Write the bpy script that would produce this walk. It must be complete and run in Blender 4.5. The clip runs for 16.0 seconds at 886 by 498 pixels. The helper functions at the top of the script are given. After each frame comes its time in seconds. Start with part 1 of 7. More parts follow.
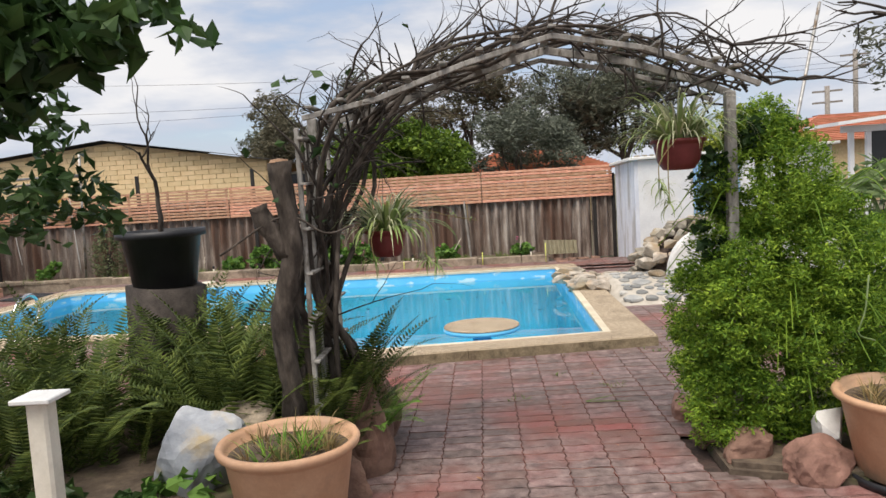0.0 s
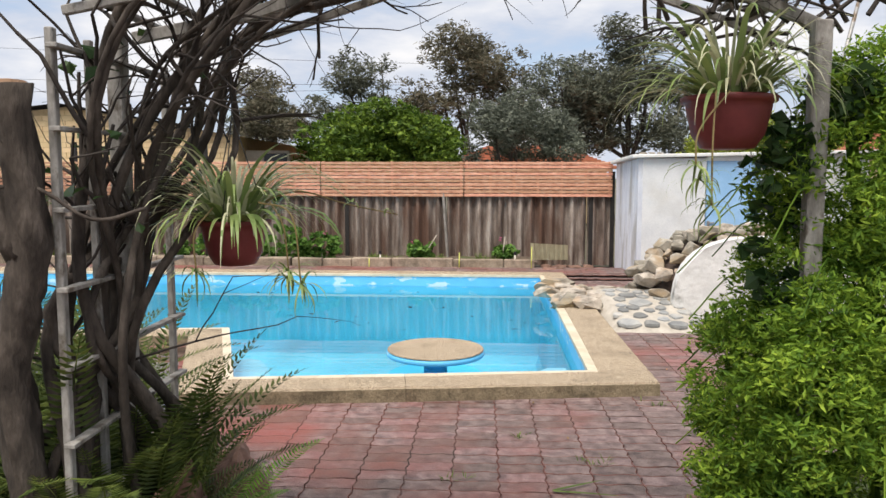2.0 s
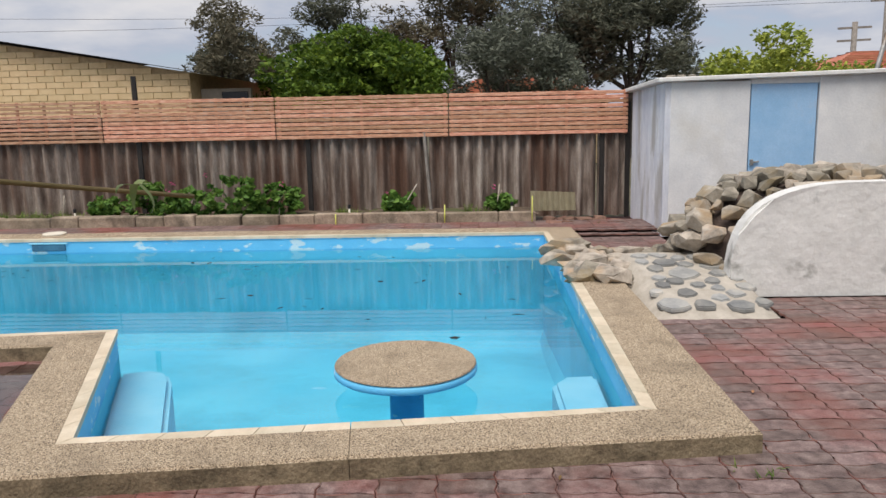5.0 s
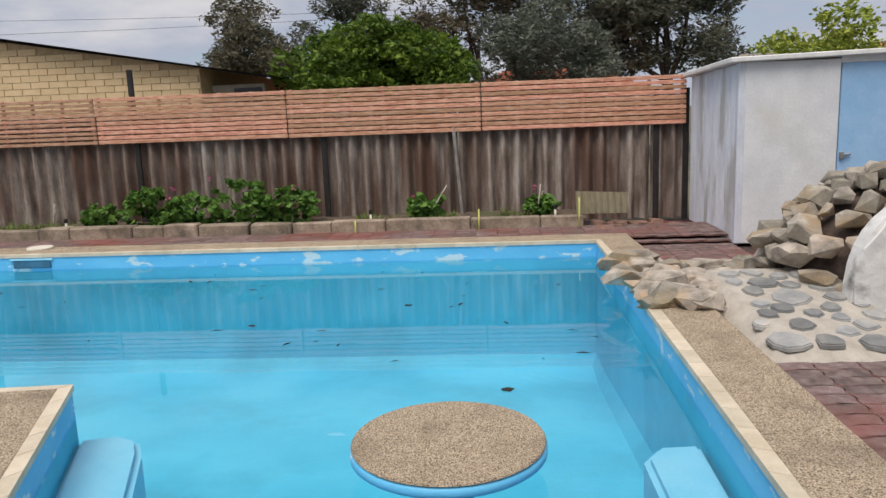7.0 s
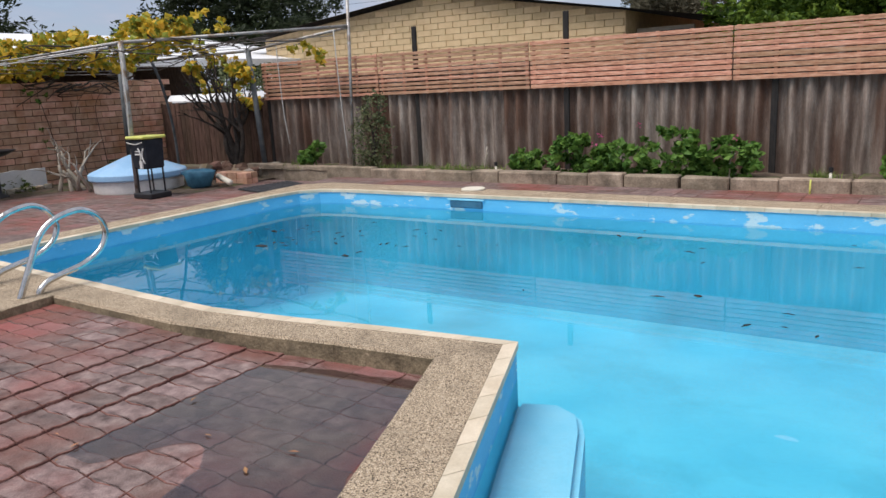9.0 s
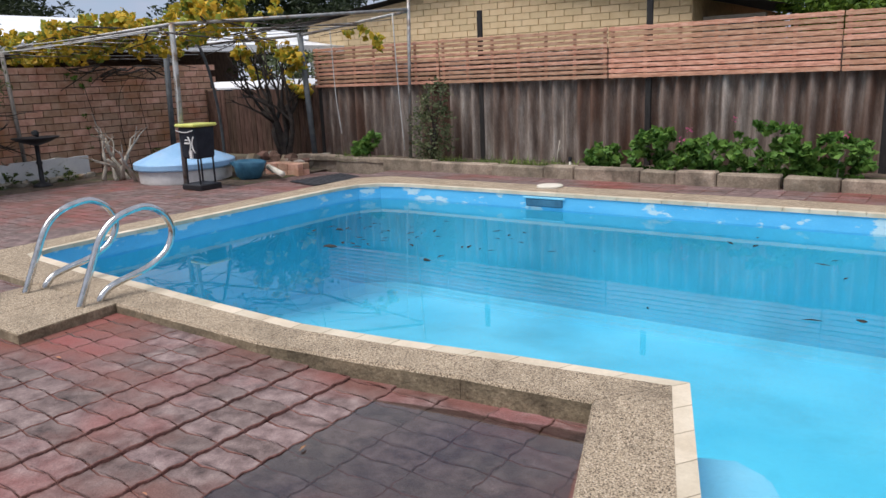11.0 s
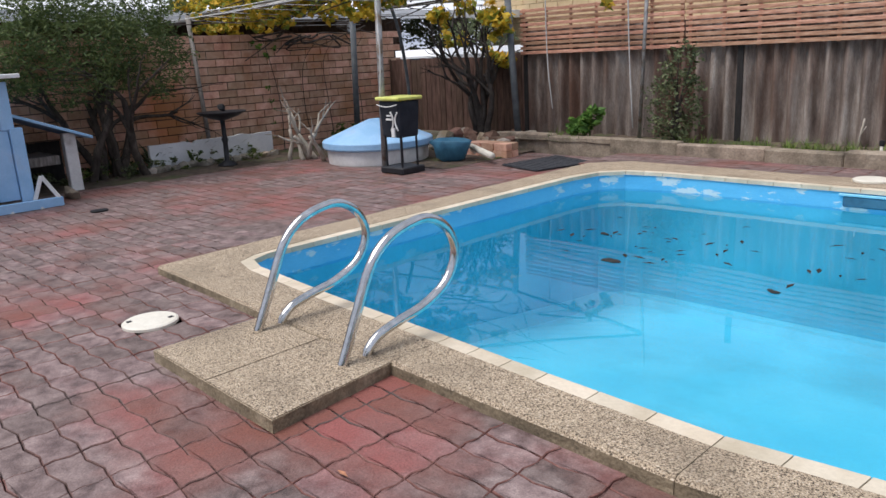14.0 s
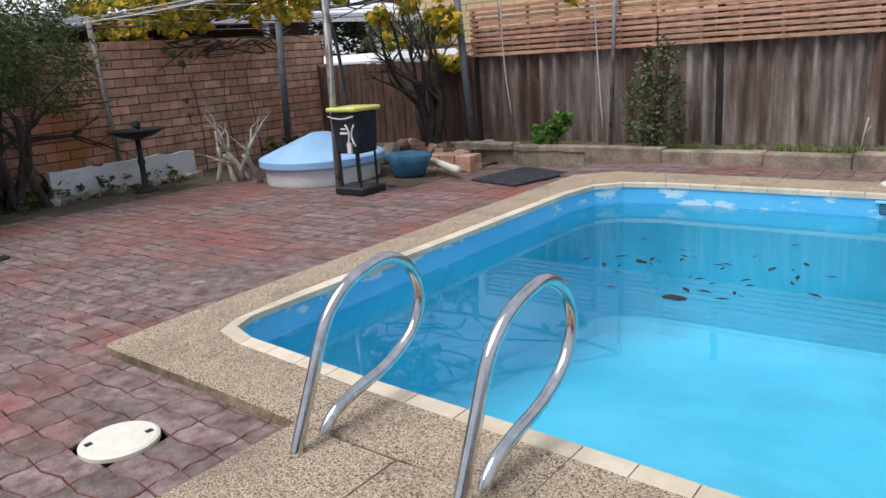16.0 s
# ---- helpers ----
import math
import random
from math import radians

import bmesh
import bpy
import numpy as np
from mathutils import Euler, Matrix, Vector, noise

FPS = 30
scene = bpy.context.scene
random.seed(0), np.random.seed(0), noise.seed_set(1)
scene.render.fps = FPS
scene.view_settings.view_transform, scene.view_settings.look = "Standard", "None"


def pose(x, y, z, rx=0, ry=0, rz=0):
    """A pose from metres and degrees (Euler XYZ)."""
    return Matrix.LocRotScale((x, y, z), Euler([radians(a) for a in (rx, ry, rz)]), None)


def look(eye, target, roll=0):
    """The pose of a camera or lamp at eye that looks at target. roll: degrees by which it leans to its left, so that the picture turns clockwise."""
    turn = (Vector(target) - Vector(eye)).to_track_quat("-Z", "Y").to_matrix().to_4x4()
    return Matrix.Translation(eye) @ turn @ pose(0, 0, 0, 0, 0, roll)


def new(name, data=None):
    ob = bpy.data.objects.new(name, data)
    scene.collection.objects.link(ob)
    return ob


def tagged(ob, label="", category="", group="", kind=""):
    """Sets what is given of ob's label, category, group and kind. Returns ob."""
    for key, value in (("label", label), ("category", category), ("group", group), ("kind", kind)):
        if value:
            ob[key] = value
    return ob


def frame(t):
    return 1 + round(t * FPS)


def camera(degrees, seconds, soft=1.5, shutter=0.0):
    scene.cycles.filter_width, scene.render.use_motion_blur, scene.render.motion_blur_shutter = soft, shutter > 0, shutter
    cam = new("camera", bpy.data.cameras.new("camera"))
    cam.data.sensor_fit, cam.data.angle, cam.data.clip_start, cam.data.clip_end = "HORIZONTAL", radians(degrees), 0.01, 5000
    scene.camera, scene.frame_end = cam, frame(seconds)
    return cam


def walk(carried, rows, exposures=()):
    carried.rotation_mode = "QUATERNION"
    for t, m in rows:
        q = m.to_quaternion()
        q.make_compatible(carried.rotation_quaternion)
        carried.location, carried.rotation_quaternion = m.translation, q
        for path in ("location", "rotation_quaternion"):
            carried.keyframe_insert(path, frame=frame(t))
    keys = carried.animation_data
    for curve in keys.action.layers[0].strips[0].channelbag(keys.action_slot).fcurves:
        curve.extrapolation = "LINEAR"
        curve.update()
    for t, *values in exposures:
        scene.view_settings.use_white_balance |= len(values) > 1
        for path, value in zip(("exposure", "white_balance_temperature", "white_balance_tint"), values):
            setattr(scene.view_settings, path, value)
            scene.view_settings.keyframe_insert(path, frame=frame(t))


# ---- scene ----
cam = camera(61.1, 16.0)
PATH = [
    (0, (0.401, 1.447, 1.621), (0.29, 3.436, 1.446), -3.5),
    (0.5, (0.575, 1.872, 1.565), (0.617, 3.864, 1.393), -2.4),
    (1, (0.631, 2.239, 1.579), (0.72, 4.229, 1.393), -0.3),
    (1.5, (0.621, 2.678, 1.554), (0.608, 4.669, 1.356), 0.0),
    (2, (0.704, 3.191, 1.523), (0.602, 5.179, 1.332), 0.1),
    (2.5, (0.636, 3.61, 1.523), (0.479, 5.593, 1.309), -0.0),
    (3, (0.637, 3.969, 1.506), (0.395, 5.942, 1.288), -0.7),
    (3.5, (0.671, 4.352, 1.482), (0.343, 6.309, 1.229), -2.0),
    (4, (0.592, 4.695, 1.507), (0.368, 6.654, 1.174), -1.7),
    (4.5, (0.675, 4.959, 1.48), (0.512, 6.921, 1.128), -1.0),
    (4.7, (0.721, 5.09, 1.473), (0.602, 7.055, 1.122), -0.8),
    (6.8, (0.579, 6.397, 1.424), (0.569, 8.368, 1.09), -2.0),
    (7, (0.541, 6.499, 1.415), (0.4, 8.463, 1.061), -2.2),
    (7.2, (0.517, 6.624, 1.386), (0.231, 8.569, 1.017), -2.2),
    (7.5, (0.492, 6.76, 1.354), (-0.016, 8.657, 0.978), -2.1),
    (8, (0.417, 6.885, 1.345), (-0.411, 8.659, 0.936), -2.5),
    (8.5, (0.19, 6.958, 1.325), (-0.792, 8.648, 0.901), -2.7),
    (9, (-0.052, 7.069, 1.332), (-1.141, 8.69, 0.899), -3.0),
    (9.2, (-0.118, 7.126, 1.325), (-1.254, 8.716, 0.9), -3.3),
    (11.3, (-0.997, 7.356, 1.32), (-2.143, 8.929, 0.858), -2.1),
    (11.5, (-1.101, 7.399, 1.327), (-2.287, 8.938, 0.854), -2.7),
    (12, (-1.339, 7.465, 1.333), (-2.57, 8.968, 0.86), -2.8),
    (12.5, (-1.705, 7.47, 1.35), (-2.954, 8.96, 0.88), -1.9),
    (13, (-2.018, 7.582, 1.29), (-3.339, 9.005, 0.811), -1.5),
    (13.5, (-2.316, 7.749, 1.276), (-3.765, 9.044, 0.804), -2.3),
    (14, (-2.687, 7.833, 1.278), (-4.08, 9.176, 0.772), -3.0),
    (14.5, (-2.954, 7.909, 1.278), (-4.359, 9.236, 0.764), -4.1),
    (15, (-3.262, 8.074, 1.278), (-4.648, 9.433, 0.796), -4.1),
    (15.5, (-3.597, 8.109, 1.26), (-4.872, 9.573, 0.779), -3.7),
    (16, (-3.889, 8.089, 1.278), (-5.084, 9.611, 0.773), -4.0),
]
walk(cam, [(t, look(eye, target, roll)) for t, eye, target, roll in PATH], [(0, 0.84, 7100, 12), (2, 0.95, 7050, 12), (3.1, 0.79, 7050, 13), (3.6, 0.55, 7000, 13), (4.5, 0.52, 6950, 13), (7, 0.38, 6900, 14), (9, 0.50, 6650, 14), (16, 0.53, 6350, 14)])

# ---- world, sun, exposure ----
world = bpy.data.worlds.new("world")
scene.world = world
world.use_nodes = True
wt = world.node_tree
wt.nodes.clear()
w_out = wt.nodes.new("ShaderNodeOutputWorld")
w_mix = wt.nodes.new("ShaderNodeMixShader")
w_sky = wt.nodes.new("ShaderNodeTexSky")
w_sky.sky_type, w_sky.sun_disc = "NISHITA", False
w_sky.sun_elevation, w_sky.sun_rotation = radians(63), radians(203)
w_blue = wt.nodes.new("ShaderNodeBackground")
w_blue.inputs["Strength"].default_value = 0.11
w_cloud = wt.nodes.new("ShaderNodeBackground")
w_cloud.inputs["Strength"].default_value = 0.8
w_co = wt.nodes.new("ShaderNodeTexCoord")
w_map = wt.nodes.new("ShaderNodeMapping")
w_map.inputs["Scale"].default_value = (2.2, 2.2, 7.0)
w_map.inputs["Location"].default_value = (0.4, 1.3, 0.2)
w_n1 = wt.nodes.new("ShaderNodeTexNoise")
w_n1.inputs["Scale"].default_value, w_n1.inputs["Detail"].default_value, w_n1.inputs["Roughness"].default_value = 1.6, 7, 0.55
w_r1 = wt.nodes.new("ShaderNodeValToRGB")
w_r1.color_ramp.elements[0].position, w_r1.color_ramp.elements[0].color = 0.36, (0.28, 0.36, 0.51, 1)
w_r1.color_ramp.elements[1].position, w_r1.color_ramp.elements[1].color = 0.62, (0.61, 0.64, 0.69, 1)
w_r2 = wt.nodes.new("ShaderNodeValToRGB")
w_r2.color_ramp.elements[0].position, w_r2.color_ramp.elements[0].color = 0.30, (0.5, 0.5, 0.5, 1)
w_r2.color_ramp.elements[1].position, w_r2.color_ramp.elements[1].color = 0.46, (1, 1, 1, 1)
for a, b in ((w_co.outputs["Generated"], w_map.inputs["Vector"]), (w_map.outputs[0], w_n1.inputs["Vector"]), (w_n1.outputs[0], w_r1.inputs[0]),
             (w_n1.outputs[0], w_r2.inputs[0]), (w_r1.outputs[0], w_cloud.inputs["Color"]), (w_sky.outputs[0], w_blue.inputs["Color"]),
             (w_r2.outputs[0], w_mix.inputs[0]), (w_blue.outputs[0], w_mix.inputs[1]), (w_cloud.outputs[0], w_mix.inputs[2]), (w_mix.outputs[0], w_out.inputs[0])):
    wt.links.new(a, b)
sun = new("sun", bpy.data.lights.new("sun", "SUN"))
sun.data.energy, sun.data.angle, sun.data.color = 2.3, radians(40), (1.0, 0.97, 0.92)
sun.matrix_world = look((-5, -4, 26), (0, 8, 0))


# ---- materials ----
def ramp_stops(node, stops):
    els = node.color_ramp.elements
    while len(els) < len(stops):
        els.new(0.5)
    for e, (p, c) in zip(els, stops):
        e.position, e.color = p, (*c, 1)


def material(name, stops, scale=6.0, detail=5, rough=0.8, metal=0.0, bump=0.15, bump_scale=40.0, vary=0.0, stretch=(1, 1, 1), spec=0.4,
             stain=None, stain_scale=1.2, stain_at=(0.52, 0.62), random_of="", rough_to=None, grain=0.05):
    """A procedural surface: a colour ramp over noise, stains of a second colour, pieces that differ, fine relief."""
    m = bpy.data.materials.new(name)
    m.use_nodes = True
    nt = m.node_tree
    bs = nt.nodes["Principled BSDF"]
    bs.inputs["Roughness"].default_value, bs.inputs["Metallic"].default_value = rough, metal
    bs.inputs["Specular IOR Level"].default_value = spec
    co = nt.nodes.new("ShaderNodeTexCoord")
    geo = nt.nodes.new("ShaderNodeNewGeometry")
    mp = nt.nodes.new("ShaderNodeMapping")
    mp.inputs["Scale"].default_value = stretch
    nt.links.new(geo.outputs["Position"], mp.inputs["Vector"])
    n = nt.nodes.new("ShaderNodeTexNoise")
    n.inputs["Scale"].default_value, n.inputs["Detail"].default_value, n.inputs["Roughness"].default_value = scale, detail, 0.62
    nt.links.new(mp.outputs[0], n.inputs["Vector"])
    r = nt.nodes.new("ShaderNodeValToRGB")
    ramp_stops(r, stops)
    nt.links.new(n.outputs[0], r.inputs[0])
    col = r.outputs[0]
    if stain:
        n2 = nt.nodes.new("ShaderNodeTexNoise")
        n2.inputs["Scale"].default_value, n2.inputs["Detail"].default_value, n2.inputs["Roughness"].default_value = stain_scale, 7, 0.6
        nt.links.new(mp.outputs[0], n2.inputs["Vector"])
        r2 = nt.nodes.new("ShaderNodeValToRGB")
        ramp_stops(r2, [(stain_at[0], (0, 0, 0)), (stain_at[1], (1, 1, 1))])
        nt.links.new(n2.outputs[0], r2.inputs[0])
        mx = nt.nodes.new("ShaderNodeMix")
        mx.data_type = "RGBA"
        nt.links.new(r2.outputs[0], mx.inputs["Factor"])
        nt.links.new(col, mx.inputs["A"])
        mx.inputs["B"].default_value = (*stain, 1)
        col = mx.outputs["Result"]
    if grain:
        n4 = nt.nodes.new("ShaderNodeTexNoise")
        n4.inputs["Scale"].default_value, n4.inputs["Detail"].default_value, n4.inputs["Roughness"].default_value = max(bump_scale * 1.3, 40.0), 6, 0.75
        nt.links.new(mp.outputs[0], n4.inputs["Vector"])
        mg = nt.nodes.new("ShaderNodeMapRange")
        mg.inputs["From Min"].default_value, mg.inputs["From Max"].default_value = 0.36, 0.64
        mg.inputs["To Min"].default_value, mg.inputs["To Max"].default_value = 1 - grain, 1 + grain
        nt.links.new(n4.outputs[0], mg.inputs["Value"])
        hg = nt.nodes.new("ShaderNodeHueSaturation")
        nt.links.new(mg.outputs[0], hg.inputs["Value"])
        nt.links.new(col, hg.inputs["Color"])
        col = hg.outputs[0]
    if vary:
        if random_of == "object":
            src = nt.nodes.new("ShaderNodeObjectInfo").outputs["Random"]
        else:
            src = geo.outputs["Random Per Island"]
        mr = nt.nodes.new("ShaderNodeMapRange")
        mr.inputs["To Min"].default_value, mr.inputs["To Max"].default_value = 1 - vary, 1 + vary
        nt.links.new(src, mr.inputs["Value"])
        hs = nt.nodes.new("ShaderNodeHueSaturation")
        nt.links.new(mr.outputs[0], hs.inputs["Value"])
        mr2 = nt.nodes.new("ShaderNodeMapRange")
        mr2.inputs["To Min"].default_value, mr2.inputs["To Max"].default_value = 0.5 + vary * 0.04, 0.5 - vary * 0.04
        nt.links.new(src, mr2.inputs["Value"])
        nt.links.new(mr2.outputs[0], hs.inputs["Hue"])
        nt.links.new(col, hs.inputs["Color"])
        col = hs.outputs[0]
    nt.links.new(col, bs.inputs["Base Color"])
    if rough_to is not None:
        mr3 = nt.nodes.new("ShaderNodeMapRange")
        mr3.inputs["From Min"].default_value, mr3.inputs["From Max"].default_value = 0.35, 0.65
        mr3.inputs["To Min"].default_value, mr3.inputs["To Max"].default_value = rough, rough_to
        nt.links.new(n.outputs[0], mr3.inputs["Value"])
        nt.links.new(mr3.outputs[0], bs.inputs["Roughness"])
    if bump:
        n3 = nt.nodes.new("ShaderNodeTexNoise")
        n3.inputs["Scale"].default_value, n3.inputs["Detail"].default_value = bump_scale, 4
        nt.links.new(mp.outputs[0], n3.inputs["Vector"])
        bp = nt.nodes.new("ShaderNodeBump")
        bp.inputs["Strength"].default_value, bp.inputs["Distance"].default_value = bump, 0.01
        nt.links.new(n3.outputs[0], bp.inputs["Height"])
        nt.links.new(bp.outputs[0], bs.inputs["Normal"])
    return m


def leaf_material(name, dark, light, vary=0.35, rough=0.55, through_light=0.25):
    m = material(name, [(0.3, dark), (0.7, light)], scale=3.0, rough=rough, bump=0, vary=vary, spec=0.25, grain=0)
    nt = m.node_tree
    bs, out = nt.nodes["Principled BSDF"], nt.nodes["Material Output"]
    tr = nt.nodes.new("ShaderNodeBsdfTranslucent")
    mix = nt.nodes.new("ShaderNodeMixShader")
    mix.inputs[0].default_value = through_light
    nt.links.new(bs.inputs["Base Color"].links[0].from_socket, tr.inputs["Color"])
    nt.links.new(bs.outputs[0], mix.inputs[1])
    nt.links.new(tr.outputs[0], mix.inputs[2])
    nt.links.new(mix.outputs[0], out.inputs["Surface"])
    return m


def water_material(name, tint, rough, bump, bump_scale, ior=1.33):
    m = bpy.data.materials.new(name)
    m.use_nodes = True
    nt = m.node_tree
    nt.nodes.clear()
    out = nt.nodes.new("ShaderNodeOutputMaterial")
    tr = nt.nodes.new("ShaderNodeBsdfTransparent")
    tr.inputs["Color"].default_value = (*tint, 1)
    gl = nt.nodes.new("ShaderNodeBsdfGlossy")
    gl.inputs["Roughness"].default_value = rough
    fr = nt.nodes.new("ShaderNodeFresnel")
    fr.inputs["IOR"].default_value = ior
    mix = nt.nodes.new("ShaderNodeMixShader")
    geo = nt.nodes.new("ShaderNodeNewGeometry")
    n = nt.nodes.new("ShaderNodeTexNoise")
    n.inputs["Scale"].default_value, n.inputs["Detail"].default_value = bump_scale, 2
    bp = nt.nodes.new("ShaderNodeBump")
    bp.inputs["Strength"].default_value, bp.inputs["Distance"].default_value = bump, 0.02
    for a, b in ((geo.outputs["Position"], n.inputs["Vector"]), (n.outputs[0], bp.inputs["Height"]), (bp.outputs[0], gl.inputs["Normal"]), (bp.outputs[0], fr.inputs["Normal"]),
                 (fr.outputs[0], mix.inputs[0]), (tr.outputs[0], mix.inputs[1]), (gl.outputs[0], mix.inputs[2]), (mix.outputs[0], out.inputs["Surface"])):
        nt.links.new(a, b)
    return m


M_PAVER = material("paver", [(0.28, (0.06, 0.038, 0.034)), (0.42, (0.135, 0.092, 0.085)), (0.54, (0.205, 0.147, 0.136)), (0.75, (0.32, 0.25, 0.23))], scale=13, detail=9, rough=0.55, rough_to=0.8, bump=0.5, bump_scale=110, grain=0.24,
                   vary=0.22, random_of="object", stain=(0.225, 0.078, 0.062), stain_scale=0.9, stain_at=(0.47, 0.66))
M_PAVER_FAR = material("paver_field", [(0.28, (0.06, 0.038, 0.034)), (0.42, (0.135, 0.092, 0.085)), (0.54, (0.205, 0.147, 0.136)), (0.75, (0.32, 0.25, 0.23))], scale=13, detail=9, rough=0.55, rough_to=0.8, bump=0.5, bump_scale=110, grain=0.24,
                       vary=0.22, stain=(0.225, 0.078, 0.062), stain_scale=0.9, stain_at=(0.47, 0.66))
M_PAVER_EDGE = material("paver_edge", [(0.3, (0.09, 0.041, 0.034)), (0.5, (0.19, 0.085, 0.071)), (0.7, (0.28, 0.155, 0.135))], scale=11, detail=8, rough=0.85, bump=0.5, bump_scale=90, grain=0.3, stain=(0.12, 0.09, 0.082), stain_scale=1.1, stain_at=(0.48, 0.66))
M_SAND = material("joint_sand", [(0.35, (0.035, 0.024, 0.020)), (0.7, (0.085, 0.055, 0.047))], scale=14, rough=0.95, bump=0.4, bump_scale=90, stain=(0.15, 0.045, 0.036), stain_scale=0.9)
M_EARTH = material("earth", [(0.3, (0.05, 0.035, 0.026)), (0.5, (0.10, 0.075, 0.055)), (0.7, (0.16, 0.12, 0.085))], scale=9, rough=0.95, bump=0.8, bump_scale=30, stain=(0.07, 0.09, 0.03), stain_scale=1.6)
M_FAR_GROUND = material("far_ground", [(0.35, (0.07, 0.08, 0.045)), (0.65, (0.16, 0.13, 0.09))], scale=0.6, rough=0.95, bump=0.3)
M_AGG = material("aggregate", [(0.36, (0.055, 0.043, 0.033)), (0.42, (0.22, 0.165, 0.11)), (0.48, (0.43, 0.335, 0.23)), (0.60, (0.54, 0.435, 0.31)), (0.70, (0.64, 0.56, 0.45))], scale=165, detail=2, rough=0.88, bump=1.0, bump_scale=150,
                 stain=(0.17, 0.135, 0.095), stain_scale=3.4, stain_at=(0.50, 0.92), grain=0.45)
# for upright slab sides: brown dirt, with side-face shade in the colour
M_EDGE = material("dirty_shaded_edge", [(0.3, (0.13, 0.10, 0.065)), (0.55, (0.25, 0.20, 0.13)), (0.75, (0.38, 0.315, 0.22))], scale=7, detail=8, rough=0.95, bump=0.7, bump_scale=60, stain=(0.075, 0.062, 0.04), stain_scale=3.4, stain_at=(0.50, 0.70), grain=0.3)
M_TILE = material("coping_tile", [(0.35, (0.52, 0.44, 0.32)), (0.65, (0.66, 0.58, 0.45))], scale=5, rough=0.6, bump=0.2, bump_scale=60, vary=0.1, random_of="object")
M_POOL = material("pool_paint", [(0.35, (0.075, 0.52, 0.70)), (0.65, (0.11, 0.60, 0.77))], scale=1.1, rough=0.6, bump=0.1, bump_scale=25, stain=(0.065, 0.43, 0.57), stain_scale=0.8, stain_at=(0.50, 0.70))
M_POOL_WALL = material("pool_wall_paint", [(0.35, (0.085, 0.44, 0.74)), (0.65, (0.13, 0.52, 0.80))], scale=1.5, rough=0.55, bump=0.15, bump_scale=25, stain=(0.52, 0.68, 0.74), stain_scale=3.2, stain_at=(0.575, 0.61), stretch=(1, 1, 2.5))
M_STEP = material("pool_step_paint", [(0.35, (0.22, 0.60, 0.78)), (0.65, (0.31, 0.66, 0.82))], scale=3, rough=0.6, bump=0.1)
M_WATER = water_material("pool_water", (0.86, 0.97, 0.99), 0.008, 0.05, 1.3, 1.42)
M_PUDDLE = water_material("puddle_water", (0.78, 0.77, 0.78), 0.01, 0.015, 2.0, 1.8)
M_STEEL = material("polished_steel", [(0.4, (0.55, 0.54, 0.52)), (0.6, (0.70, 0.69, 0.67))], scale=12, rough=0.12, metal=1.0, bump=0.03, grain=0, spec=0.5, rough_to=0.22)
M_SLAT = material("red_cedar_slat", [(0.30, (0.34, 0.145, 0.085)), (0.50, (0.58, 0.295, 0.185)), (0.72, (0.72, 0.45, 0.315))], scale=5, rough=0.75, bump=0.25, bump_scale=60, stretch=(1.5, 8, 10), vary=0.26, random_of="object")
M_SLAT2 = material("brown_slat", [(0.30, (0.31, 0.14, 0.085)), (0.50, (0.54, 0.285, 0.185)), (0.72, (0.68, 0.42, 0.295))], scale=5, rough=0.75, bump=0.25, bump_scale=60, stretch=(1.5, 8, 10), vary=0.26, random_of="object")
# upright streaks: weathering, and ridge-and-valley shading put into the colour
M_CORR = material("weathered_shaded_corrugated", [(0.30, (0.075, 0.055, 0.045)), (0.44, (0.17, 0.13, 0.108)), (0.56, (0.30, 0.25, 0.215)), (0.72, (0.50, 0.45, 0.40))], scale=2.4, detail=10, rough=0.9, bump=0.35, bump_scale=40, stretch=(3.2, 2.0, 0.45),
                  stain=(0.12, 0.066, 0.046), stain_scale=0.7, stain_at=(0.46, 0.64), grain=0.25)
# black of the fence posts; also painted shade inside cupboard and lean-to
M_POST_AND_SHADE = material("dark_post_and_shade", [(0.35, (0.012, 0.011, 0.011)), (0.65, (0.03, 0.026, 0.024))], scale=9, rough=0.8, stretch=(4, 4, 1))
M_GREY_WOOD = material("grey_wood", [(0.3, (0.13, 0.115, 0.10)), (0.6, (0.30, 0.275, 0.25)), (0.8, (0.42, 0.39, 0.36))], scale=6, rough=0.9, bump=0.4, bump_scale=60, stretch=(8, 8, 1.2))
M_BROWN_FENCE = material("brown_fence", [(0.3, (0.055, 0.03, 0.022)), (0.6, (0.12, 0.072, 0.052)), (0.8, (0.18, 0.12, 0.09))], scale=5, rough=0.9, bump=0.3, stretch=(4, 4, 0.8), vary=0.25, random_of="object")
M_RED_BRICK = material("red_brick", [(0.3, (0.46, 0.24, 0.16)), (0.55, (0.64, 0.39, 0.275)), (0.75, (0.74, 0.50, 0.375))], scale=7, rough=0.9, bump=0.4, bump_scale=70, vary=0.24, random_of="object", stain=(0.46, 0.20, 0.085), stain_scale=0.8, stain_at=(0.50, 0.66))
M_RED_BRICK_FAR = material("red_brick_field", [(0.3, (0.46, 0.24, 0.16)), (0.55, (0.64, 0.39, 0.275)), (0.75, (0.74, 0.50, 0.375))], scale=7, rough=0.9, bump=0.4, bump_scale=70, vary=0.24, stain=(0.46, 0.20, 0.085), stain_scale=0.8, stain_at=(0.50, 0.66))
# mortar darkened so that the shade in joints and gaps is in the colour
M_SHADED_MORTAR = material("shaded_mortar", [(0.35, (0.05, 0.035, 0.03)), (0.65, (0.11, 0.08, 0.065))], scale=12, rough=0.95, bump=0.4)
